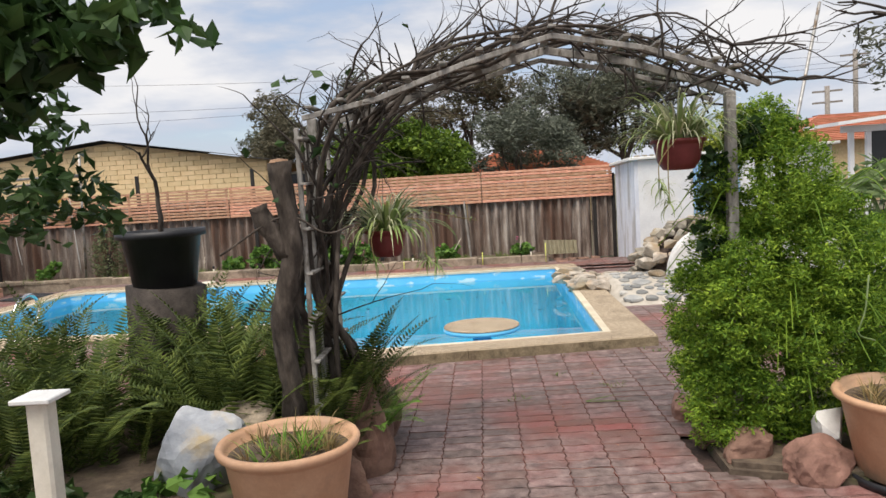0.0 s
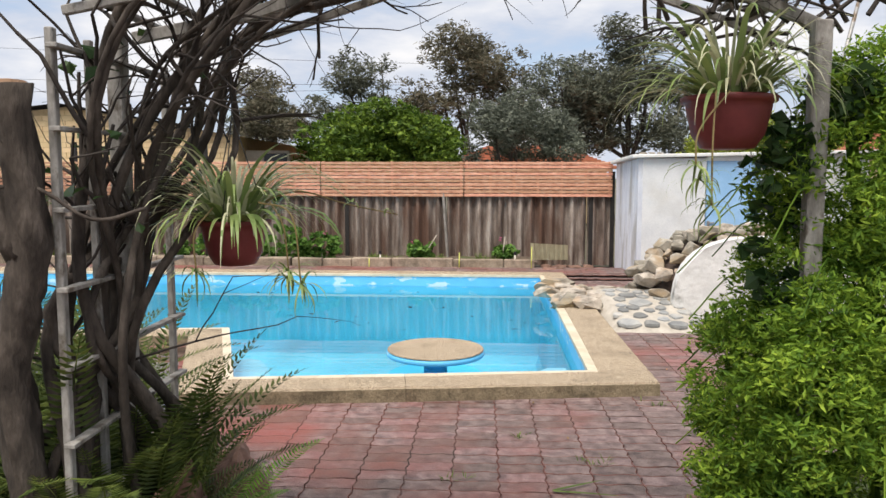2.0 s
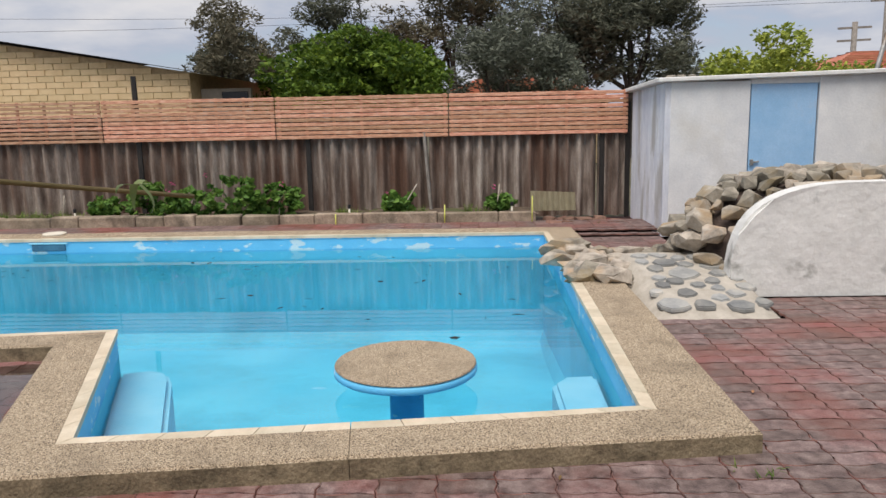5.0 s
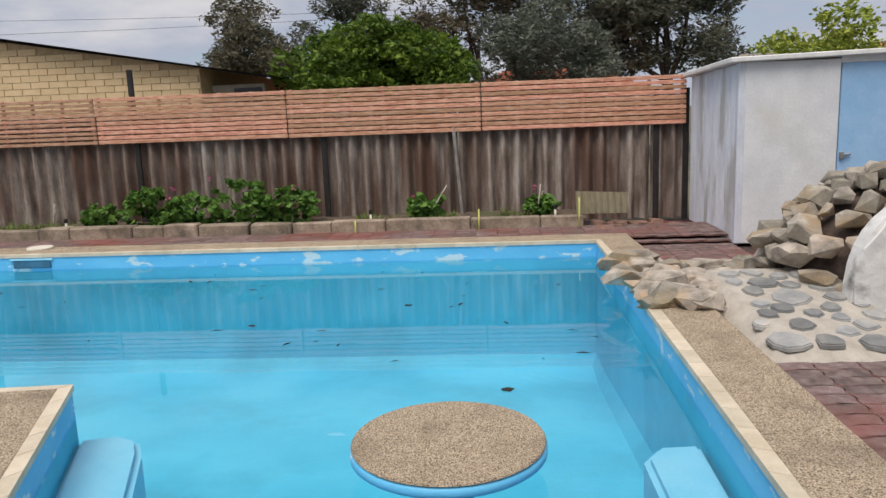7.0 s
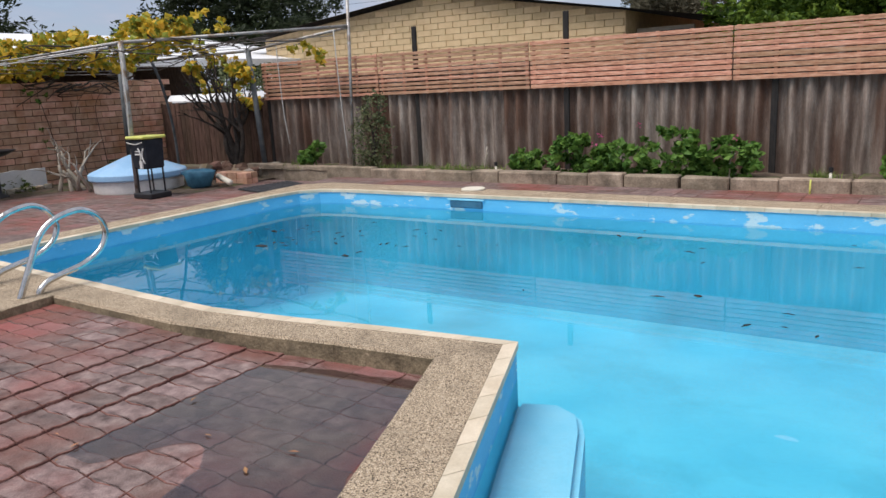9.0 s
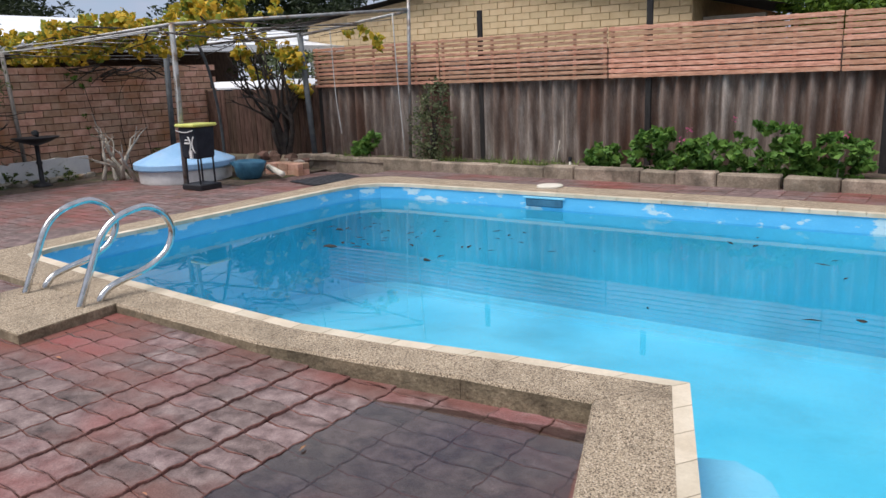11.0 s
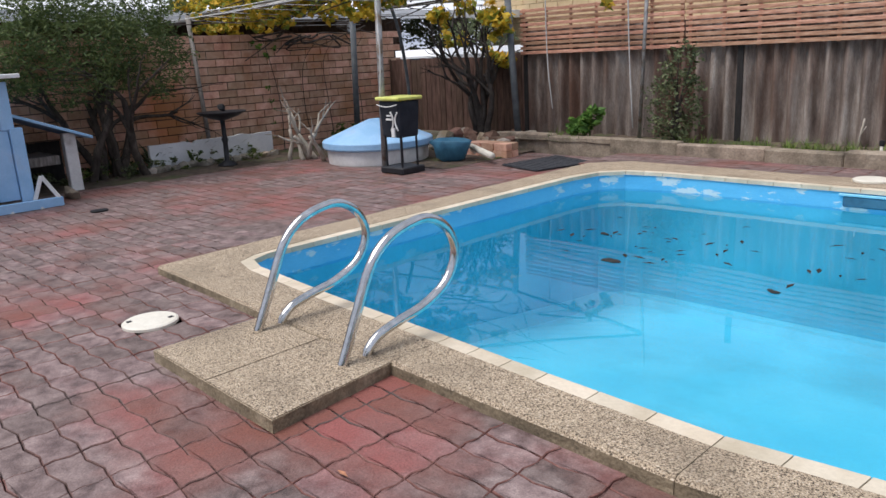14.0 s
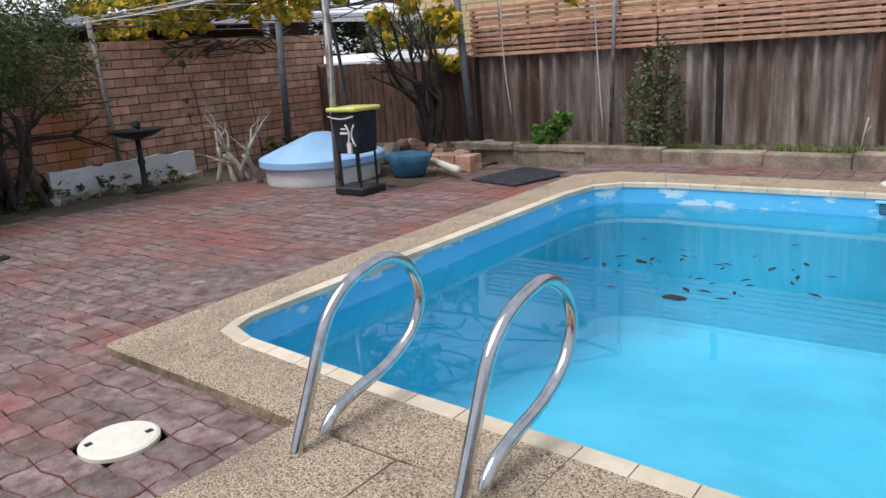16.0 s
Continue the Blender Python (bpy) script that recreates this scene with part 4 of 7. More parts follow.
for k in range(1600):
    u, v = rnd.uniform(0, 2 * math.pi), rnd.uniform(0.02, 1.45)
    p = dome(u, v)
    s = rnd.uniform(0.08, 0.17) if p.z < 0.55 else rnd.uniform(0.06, 0.12)
    if p.y < 11.36 or p.z > 1.2 or any((p - q).length < (s + t) * 0.70 for q, t in taken):
        continue
    taken.append((p, s))
    part("stone", rock(p, (s * 1.2, s * 1.1, s * 0.85), 300 + k, 2, 0.5), M_ROCK, grotto)
bm = bmesh.new()
arch = []
for i in range(25):
    a = math.pi * i / 24
    arch.append((3.95 - 1.2 * math.copysign(abs(math.cos(a)) ** 0.62, math.cos(a)), 0.905 * math.sin(a) ** 0.62))
fr = [bm.verts.new((x, 11.20 + 0.02 * noise.noise(Vector((x * 3, z * 3, 1))), max(z, 0.0))) for x, z in arch]
bk = [bm.verts.new((x, 11.36, max(z, 0.0))) for x, z in arch]
bm.faces.new(fr)
bm.faces.new(bk[::-1])
for i in range(24):
    bm.faces.new((fr[i], bk[i], bk[i + 1], fr[i + 1]))
bmesh.ops.bevel(bm, geom=[e for e in bm.edges if e.verts[0].co.y < 11.3 and e.verts[1].co.y < 11.3], offset=0.025, segments=2, affect="EDGES")
part("white_arch", bm, M_WHITE_ROUGH, grotto, "rough white rendered arch face")

cascade = thing("stone_ledge", (2.2, 12.2, 0), "row of loose grey rocks leading to the pool edge", "rockery")
taken = []
for k in range(700):
    x, y = rnd.uniform(1.50, 2.75), rnd.uniform(11.38, 12.95)
    s = rnd.uniform(0.06, 0.15)
    if y < 11.75 and x > 2.15 or y < 11.9 and x < 1.56 or any((Vector((x, y)) - q).length < (s + t) * 0.62 for q, t in taken):
        continue
    taken.append((Vector((x, y)), s))
    base = 0.10 if x < 1.97 else 0.03
    part("stone", rock((x, y, base + s * 0.32 + 0.05 * max(0, x - 2.0)), (s * 1.25, s, s * 0.62), 1300 + k, 2, 0.5), M_ROCK, cascade)
for k, (x, y, s) in enumerate(((1.60, 11.52, 0.17), (1.86, 11.42, 0.15), (1.62, 12.75, 0.18), (2.05, 11.72, 0.14))):
    part("stone", rock((x, y, 0.10 + s * 0.32), (s * 1.35, s, s * 0.6), 1800 + k, 2, 0.4), M_ROCK, cascade, "large grey rock")

apron = thing("crazy_paving", (2.45, 11.2, 0), "sloping crazy paving of grey stones set in pale mortar", "crazy paving")


def apron_z(x, y):
    return 0.03 + 0.21 * max(0.0, min(1.0, (y - 10.62) / 1.1)) + 0.01 * noise.noise(Vector((x * 4, y * 4, 0)))


bm = bmesh.new()
ga = []
for j in range(9):
    y = 10.60 + 1.3 * j / 8
    left = 2.06 - 0.02 * j
    ga.append([bm.verts.new((left + (2.93 - left + 0.02 * j) * i / 8 + 0.03 * noise.noise(Vector((i, j, 5))), y + (0.04 * noise.noise(Vector((i * 2, 0, 9))) if j == 0 else 0), apron_z(left + 0.9 * i / 8, y) if j and 0 < i < 8 else -0.02)) for i in range(9)])
for a, b in zip(ga, ga[1:]):
    for i in range(8):
        bm.faces.new((a[i], a[i + 1], b[i + 1], b[i]))
part("mortar_bed", bm, M_CONCRETE, apron, "pale mortar", True)
taken = []
for k in range(500):
    x, y = rnd.uniform(2.12, 2.88), rnd.uniform(10.72, 11.80)
    s = rnd.uniform(0.06, 0.125)
    if any((Vector((x, y)) - q).length < (s + t) * 0.90 for q, t in taken):
        continue
    taken.append((Vector((x, y)), s))
    n = rnd.randint(6, 8)
    ph = rnd.uniform(0, 6)
    pts = [(x + s * rnd.uniform(0.8, 1.15) * math.cos(ph + 2 * math.pi * i / n), y + s * rnd.uniform(0.75, 1.1) * math.sin(ph + 2 * math.pi * i / n)) for i in range(n)]
    bm = plate(pts, 0.0, 0.03, 0.008)
    for v in bm.verts:
        v.co.z += apron_z(v.co.x, v.co.y) - 0.017
    part("flat_stone", bm, M_SLATE, apron)

# rubble and card in the corner bed
for k in range(26):
    x, y = rnd.uniform(1.65, 2.9), rnd.uniform(14.95, 15.5)
    s = rnd.uniform(0.05, 0.12)
    tagged(part("rubble_stone", rock((x, y, s * 0.35), (s * 1.2, s, s * 0.7), 2500 + k, 1, 0.5), M_RED_ROCK), "rusty brown stone at the bed's edge", "stone", "rubble stones by the shed")
bm = bmesh.new()
cv = []
for i in range(33):
    xx = 1.52 + 0.62 * i / 32
    cv.append((bm.verts.new((xx, 15.62 + 0.010 * math.sin(i * 1.57), 0.16)), bm.verts.new((xx, 15.70 + 0.010 * math.sin(i * 1.57), 0.43 - 0.03 * i / 32))))
for a, b in zip(cv, cv[1:]):
    bm.faces.new((a[0], b[0], b[1], a[1]))
bmesh.ops.solidify(bm, geom=bm.faces, thickness=0.006)
tagged(part("fibre_sheet_offcut", bm, M_CARD), "small cream corrugated sheet offcut leaning in the bed", "sheet offcut")
for k, x in enumerate((1.50, 0.35, -1.1)):
    ob = thing("garden_stake", (x, 15.15, 0.1), "thin yellow stake standing at the bed edge", "stake", "yellow garden stakes")
    tube("stake", [(x, 15.12, 0.02), (x + 0.004, 15.12, 0.42 - 0.1 * k)], 0.009, M_YELLOW, ob, sides=6)


# ---- plants ----
rng = np.random.default_rng(4)


def leafy(name, at, blobs, per, spread, size, mat, label, category, aspect=0.5, group="", stems=0, droop=0.2, bark=None, extra=None):
    ob = thing(name, at, label, category, group)
    tagged(put("foliage", leaf_mesh(clumps(rng, blobs, per, spread), size, rng, aspect, droop), mat, ob), kind="stuff")
    if extra:
        put("flower", leaf_mesh(extra[0], extra[1], rng, 0.8, 0.0), extra[2], ob)
    if stems:
        rn = random.Random(int(at[0] * 100) + 7)
        runs = []
        for c, r, k in blobs:
            for _ in range(stems):
                runs.append((smooth_line([(at[0] + rn.uniform(-0.05, 0.05), at[1] + rn.uniform(-0.05, 0.05), at[2] - 0.02), (at[0] * 0.5 + c[0] * 0.5 + rn.uniform(-0.1, 0.1) * r[0], at[1] * 0.5 + c[1] * 0.5, (at[2] + c[2]) / 2),
                                          (c[0] + rn.uniform(-0.8, 0.8) * r[0], c[1] + rn.uniform(-0.8, 0.8) * r[1], c[2] + rn.uniform(-0.2, 0.8) * r[2])], 4), [0.012 - 0.001 * i for i in range(9)]))
        tagged(put("stems", tubes(runs, 5), bark or M_BARK_DARK, ob, "", True), kind="stuff")
    return ob


# geraniums, weeds and shrubs in the raised bed
for x, w, h in ((-3.75, 0.40, 0.27), (-3.2, 0.32, 0.22), (-2.62, 0.46, 0.32), (-2.0, 0.38, 0.25), (-4.45, 0.22, 0.15), (-0.3, 0.25, 0.16), (1.1, 0.18, 0.12)):
    flo = np.array([[x + rng.uniform(-w, w), 15.45, 0.28 + h * 1.3 + rng.uniform(-0.05, 0.08)] for _ in range(1)])
    flo = np.concatenate([flo + rng.normal(0, 0.018, (1, 3)) for _ in range(7)]) if w > 0.15 else None
    leafy("geranium", (x, 15.6, 0.16), [((x, 15.6, 0.22 + h * 0.5), (w, 0.2, h), int(190 * w))], 10, 0.055, 0.085, M_GERANIUM, "bushy green geranium with a few pink flowers in the bed", "geranium", 0.95, "geraniums in the raised bed", 3, 0.1, M_GERANIUM, (flo, 0.03, M_PINK) if flo is not None and x > -4 and w != 0.30 else None)
leafy("rose_shrub", (-6.9, 15.6, 0.18), [((-6.9, 15.6, 0.62), (0.34, 0.22, 0.38), 90), ((-6.85, 15.6, 1.02), (0.22, 0.16, 0.26), 38), ((-6.95, 15.6, 0.38), (0.38, 0.2, 0.2), 45)], 10, 0.09, 0.045, M_SHRUB, "dull green upright shrub against the fence", "shrub", 0.6, "", 5)
for x, w in ((-5.85, 0.35), (-5.4, 0.3), (-0.9, 0.25), (0.9, 0.3), (-4.9, 0.3), (-6.7, 0.25), (-8.3, 0.3), (-0.1, 0.2)):
    ob = thing("weed_tuft", (x, 15.55, 0.16), "tuft of low green weeds and grass in the bed", "weeds", "weed tufts in the raised bed")
    vs = [blades(rng, (x + rng.uniform(-w, w), 15.4 + rng.uniform(-0.08, 0.3), 0.15), 14, 0.16, 0.007, (0.7, 1.5), 0.03, 0.5, 4) for _ in range(1)]
    bases = [(x + rng.uniform(-w, w), 15.42 + rng.uniform(-0.08, 0.3)) for _ in range(16)]
    V, F = [], []
    for bx, by in bases:
        m = blades(rng, (bx, by, 0.15), 12, 0.15, 0.007, (0.6, 1.5), 0.03, 0.5, 4)
        o = len(V)
        co = np.empty(len(m.vertices) * 3, dtype=np.float32)
        m.vertices.foreach_get("co", co)
        V += [tuple(c) for c in co.reshape(-1, 3)]
        F += [tuple(i + o for i in p.vertices) for p in m.polygons]
        bpy.data.meshes.remove(m)
    for m in vs:
        bpy.data.meshes.remove(m)
    tagged(put("grass", fast_mesh("grass", V, F), M_GRASS, ob), kind="stuff")
leafy("leafy_weed", (-8.1, 15.6, 0.2), [((-8.15, 15.55, 0.36), (0.22, 0.15, 0.14), 24), ((-7.95, 15.55, 0.44), (0.14, 0.1, 0.12), 12)], 5, 0.05, 0.12, M_GERANIUM, "bright green large-leaved weed by the fence", "weed", 0.6, "", 2, 0.2, M_GERANIUM)


for x, h, dx in ((-0.25, 0.42, 0.22), (-1.95, 0.36, 0.03), (1.05, 0.40, 0.04), (-5.0, 0.34, 0.05)):
    ob = thing("dead_stalk", (x, 15.5, 0.15), "thin bare grey stalk rising from the bed", "stalk", "dead stalks in the bed")
    tube("stalk", [(x, 15.5, 0.12), (x + dx * 0.4, 15.5, 0.15 + h * 0.5), (x + dx, 15.5, 0.15 + h)], 0.009, M_DRIFT, ob, sides=6)
    tube("side_twig", [(x + dx * 0.5, 15.5, 0.15 + h * 0.55), (x + dx * 0.5 + 0.05, 15.48, 0.15 + h * 0.8)], 0.005, M_DRIFT, ob, sides=5)
for x in (-4.75, -0.95, 1.25):
    ob = thing("irrigation_riser", (x, 15.36, 0.15), "short black irrigation riser in the bed", "sprinkler", "irrigation risers")
    tube("riser", [(x, 15.36, 0.12), (x, 15.36, 0.27)], 0.014, M_WHITE_PLASTIC, ob, sides=8)
    part("head", lathe([(0.018, 0.0), (0.022, 0.01), (0.022, 0.05), (0.0, 0.055)], (x, 15.36, 0.265), 10), M_BLACK, ob, "black sprinkler head")

# ---- west corner: wall, pergola, spa, bin, birdbath ----
bin_x, bin_y, bz = -9.02, 13.38, 0.0
spa = thing("spa_tub", (-10.25, 13.95, 0.0), "round white tub with a conical sky-blue lid", "spa tub")
sx, sy, sz = -10.12, 13.95, 0.0
part("tub", lathe([(0.62, -0.06), (0.635, 0.02), (0.645, 0.19), (0.63, 0.205)], (sx, sy, sz), 40), M_WHITE_PAINT, spa, "white rendered tub", True)
part("lid", lathe([(0.68, 0.18), (0.70, 0.20), (0.70, 0.265), (0.685, 0.28), (0.24, 0.46), (0.10, 0.515), (0.0, 0.52)], (sx, sy, sz), 40), M_BLUE, spa, "sky-blue conical lid")

bin_ob = thing("waste_bin", (bin_x, bin_y, bz), "navy square bin with yellow lid hung on a black wire stand", "bin")
part("stand_base", box(bin_x - 0.19, bin_x + 0.19, bin_y - 0.17, bin_y + 0.17, bz, bz + 0.075, 0.012), M_BLACK, bin_ob, "black tray base")
for dx in (-0.125, 0.125):
    for dy in (-0.115, 0.115):
        part("leg", beam((bin_x + dx, bin_y + dy, bz + 0.07), (bin_x + dx, bin_y + dy, bz + 0.46), 0.018, 0.018, 0.002), M_BLACK, bin_ob)
bm = box(bin_x - 0.168, bin_x + 0.168, bin_y - 0.16, bin_y + 0.16, bz + 0.40, bz + 0.80, 0.02)
for v in bm.verts:
    k = 1 - 0.12 * (bz + 0.80 - v.co.z) / 0.4
    v.co.x, v.co.y = bin_x + (v.co.x - bin_x) * k, bin_y + (v.co.y - bin_y) * k
part("body", bm, M_NAVY, bin_ob)
part("lid", box(bin_x - 0.195, bin_x + 0.195, bin_y - 0.185, bin_y + 0.185, bz + 0.80, bz + 0.84, 0.012), M_YELLOW, bin_ob, "pale yellow lid")
mk = [(0.06, 0.46, 0.05, 0.10), (0.00, 0.60, 0.09, 0.02), (0.00, 0.64, 0.06, 0.015)]
for dx, dz, w, h in mk:
    part("printed_bar", box(bin_x + dx - w / 2, bin_x + dx + w / 2, bin_y - 0.165, bin_y - 0.146, bz + dz - h / 2, bz + dz + h / 2, 0), M_WHITE_PAINT, bin_ob)
for s in (-1, 1):
    arc = [(bin_x + 0.085 + s * (0.015 + 0.042 * (t / 6 - 0.5) ** 2 * 4), bin_y - 0.158, bz + 0.48 + 0.2 * t / 6) for t in range(7)]
    tube("printed_arc", arc, 0.010, M_WHITE_PAINT, bin_ob, sides=5)
rope = [(bin_x - 0.17 + 0.055 * i, bin_y - 0.178 - 0.005 * (i % 2), bz + 0.76 - 0.025 * math.sin(math.pi * i / 6)) for i in range(7)]
tube("tie_cord", smooth_line(rope, 3), 0.007, M_ROPE, bin_ob, "white cord", 5)
tub = thing("teal_tarp_tub", (-8.9, 14.2, 0.0), "crumpled dark teal tub lying on its side", "tub")
bm = lathe([(0.09, 0.0), (0.17, 0.04), (0.21, 0.16), (0.24, 0.24), (0.22, 0.25), (0.18, 0.17), (0.1, 0.06)], (-9.12, 14.25, 0.0), 22, (1.25, 0.8))
for v in bm.verts:
    v.co += Vector((1, 1, 1)) * 0.045 * noise.noise(v.co * 5)
part("shell", bm, M_TEAL, tub, "", True)
ob = thing("plastic_pipe", (-8.75, 14.45, 0.0), "short white plastic pipe lying on rubble", "pipe")
tube("pipe", [(-9.05, 14.55, 0.14), (-8.45, 14.25, 0.10)], 0.04, M_WHITE_PLASTIC, ob, sides=12)
ob = thing("loose_brick_pile", (-9.0, 14.8, 0.0), "stack of orange-red bricks beside the retaining wall", "brick pile")
for i in range(3):
    for j in range(2):
        part("brick", box(-9.32 + 0.23 * i, -9.10 + 0.23 * i, 14.72 + 0.12 * j, 14.83 + 0.12 * j, -0.02, 0.08, 0.006), M_RED_BRICK, ob)
        part("brick", box(-9.28 + 0.22 * i, -9.08 + 0.22 * i, 14.72 + 0.12 * j, 14.83 + 0.12 * j, 0.082, 0.17, 0.006), M_RED_BRICK, ob)
for k in range(34):
    x, y, s = rnd.uniform(-10.6, -8.9), rnd.uniform(14.7, 15.9), rnd.uniform(0.05, 0.16)
    tagged(part("corner_rock", rock((x, y, s * 0.4 + 0.05 * (y - 14.7)), (s * 1.2, s, s * 0.8), 2900 + k, 2, 0.5), M_ROCK if k % 3 else M_RED_ROCK), "rough garden rock among dry leaves", "rock", "rocks in the fence corner")
mat_ob = thing("rubber_mat", (-8.0, 14.65, 0), "black ribbed rubber mat lying on the paving", "mat")
bm = plate([(-8.28, 14.22), (-7.66, 14.06), (-7.45, 14.85), (-8.15, 15.08)], 0.004, 0.016, 0.004)
for v in bm.verts:
    v.co.z += 0.004
part("mat", bm, M_RUBBER, mat_ob)
for i in range(12):
    t = i / 12 + 0.04
    a, b = Vector((-8.28, 14.22, 0.02)).lerp(Vector((-8.15, 15.08, 0.02)), t), Vector((-7.66, 14.06, 0.02)).lerp(Vector((-7.45, 14.85, 0.02)), t)
    a.z, b.z = 0.022, 0.022
    part("rib", beam(a, b, 0.02, 0.008, 0.002), M_RUBBER, mat_ob)

# birdbath
bb = thing("birdbath", (-11.58, 12.62, 0.0), "dark metal birdbath on a slim stem with a small bird-bowl", "birdbath")
part("stem", lathe([(0.13, 0.0), (0.12, 0.03), (0.035, 0.07), (0.03, 0.30), (0.045, 0.34), (0.028, 0.38), (0.03, 0.60)], (-11.58, 12.62, 0.0), 16), M_BLACK, bb, "", True)
part("bowl", lathe([(0.03, 0.58), (0.17, 0.62), (0.30, 0.68), (0.31, 0.695), (0.28, 0.685), (0.15, 0.64), (0.0, 0.63)], (-11.58, 12.62, 0.0), 26), M_BLACK, bb, "", True)
part("ornament", rock((-11.62, 12.64, 0.74), (0.07, 0.05, 0.055), 77, 2), M_BLACK, bb, "dark lump in the bowl")
# white planter edging with plants behind it
pl = thing("planter_edging", (-11.8, 12.4, 0.0), "broken white painted planter edging", "planter edging")
bm = bmesh.new()
pv = []
for i in range(34):
    y = 11.80 + 1.78 * i / 33
    zt = 0.33 + 0.02 * noise.noise(Vector((0, y * 5, 2))) - (0.05 if 0.35 < (y - 11.6) / 1.66 < 0.5 else 0) * abs(noise.noise(Vector((4, y * 7, 2)))) * 3
    pv.append([bm.verts.new((x, y, z)) for x, z in ((-12.00, 0.0), (-12.00, zt), (-12.055, zt), (-12.055, 0.0))])
for a, b in zip(pv, pv[1:]):
    for k in range(3):
        bm.faces.new((a[k], b[k], b[k + 1], a[k + 1]))
bm.faces.new(pv[0])
bm.faces.new(pv[-1][::-1])
part("panel", bm, M_WHITE, pl)
for k in range(16):
    y = 11.72 + 0.12 * k
    tagged(part("edging_stone", rock((-11.90 + rnd.uniform(-0.05, 0.05), y, 0.03), (0.07, 0.09, 0.06), 3300 + k, 1), M_ROCK), "small dark stone against the planter", "stone", "stones along the planter")
for k, y in enumerate((11.9, 12.5, 13.0, 11.4)):
    ob = thing("strap_leaf_plant", (-12.2, y, 0.02), "spiky grey-green strap-leaved plant behind the planter", "plant", "strap plants by the wall")
    put("leaves", blades(rng, (-12.2, y, 0.04), 22, 0.46, 0.035, (0.7, 1.4), 0.05, 0.5, 6), M_SHRUB, ob)
for k in range(10):
    y = 9.9 + 0.35 * k + rnd.uniform(-0.1, 0.1)
    leafy("ground_weed", (-11.9, y, 0.0), [((-11.95, y, 0.08), (0.25, 0.2, 0.12), 12)], 10, 0.06, 0.06, M_FERN if k % 2 else M_SHRUB, "low green weeds at the foot of the wall", "weeds", 0.5, "weeds along the brick wall")
# bleached branch ornament
drift = thing("driftwood_branch", (-10.95, 13.45, 0.0), "bleached bare branches standing on the paving", "branch")
runs = []
rn = random.Random(31)
for k in range(6):
    branching(rn, (-10.95 + rn.uniform(-0.28, 0.28), 13.45 + rn.uniform(-0.15, 0.15), -0.01), (rn.uniform(-0.7, 0.7), rn.uniform(-0.3, 0.3), 1), 0.42, 0.035, 2, runs, 0, (1, 2), 0.75, 0.45, 5)
for ln, rr in runs:
    tube("branch", ln, rr, M_DRIFT, drift, sides=7, wobble=0.12)

# pergola of pipes and wires with the autumn vine
perg = thing("pipe_pergola", (-9.2, 13.2, 0.0), "galvanised pipe pergola with wires and a clothes line", "pergola")
tube("pole", [(-9.24, 13.30, -0.03), (-9.16, 13.30, 2.06)], 0.035, M_GALV, perg, "leaning grey pole")
tube("pole", [(-7.54, 15.9, 0.1), (-7.43, 15.9, 2.65)], 0.024, M_GALV, perg)
tube("pole", [(-9.30, 15.75, 0.0), (-9.44, 15.75, 2.01)], 0.045, M_GREY_POST, perg, "leaning blue-grey post")
tube("pole", [(-12.0, 15.1, 0.0), (-11.9, 15.1, 1.94)], 0.045, M_GREY_POST, perg, "blue-grey post by the brick wall")
tube("pole", [(-12.25, 12.76, 0.00), (-12.4, 12.74, 1.92)], 0.03, M_GREY_WOOD, perg, "thin timber pole")
tube("pole", smooth_line([(-11.12, 15.45, 0.00), (-11.12, 15.43, 0.79), (-10.98, 15.2, 1.54), (-10.88, 14.92, 2.07)], 4), 0.024, M_GREY_POST, perg, "bent grey pole")
for a, b in (((-13.4, 13.30, 1.96), (-9.16, 13.30, 2.06)), ((-9.16, 13.30, 2.06), (-7.45, 15.9, 2.21)), ((-13.4, 13.0, 1.88), (-9.30, 13.2, 2.00)), ((-11.9, 15.1, 1.92), (-9.44, 15.75, 1.98)), ((-9.44, 15.75, 1.98), (-7.45, 15.9, 2.19))):
    tube("rail", [a, b], 0.022, M_GALV, perg, sides=8)
for k in range(9):
    t = k / 8
    a = Vector((-12.4, 12.6, 1.87)).lerp(Vector((-9.3, 13.26, 2.02)), t)
    b = Vector((-12.35, 15.6, 1.77)).lerp(Vector((-7.8, 15.95, 2.10)), t)
    tube("wire", [a, (a + b) / 2 - Vector((0, 0, 0.05)), b], 0.005, M_GALV, perg, sides=4)
for a, b, c in (((-8.86, 15.8, 2.08), (-8.83, 15.8, 1.10), (-8.76, 15.8, 0.50)), ((-7.70, 15.85, 2.17), (-7.66, 15.85, 1.18), (-7.60, 15.85, 0.28)), ((-9.14, 13.25, 2.04), (-9.13, 13.25, 1.31), (-9.19, 13.25, 0.77))):
    tube("hanging_cord", smooth_line([a, b, c], 4), 0.008, M_ROPE, perg, "white hanging cord", 5)
line_ob = thing("clothes_line", (-9.3, 13.26, 2.04), "white washing lines stretched from the pergola pole", "clothes line")
for dz, dy in ((0.0, 0.0), (-0.09, -0.25)):
    tube("line", [(-13.5, 12.8 + dy, 1.95 + dz), (-11.4, 13.0 + dy, 1.97 + dz), (-9.16, 13.22 + dy, 2.05 + dz)], 0.006, M_ROPE, line_ob, sides=5)
vine = thing("grape_vine", (-9.9, 15.75, 0.01), "autumn grape vine with yellow leaves trained over the pergola", "vine")
runs = []
rn = random.Random(12)
tips = []
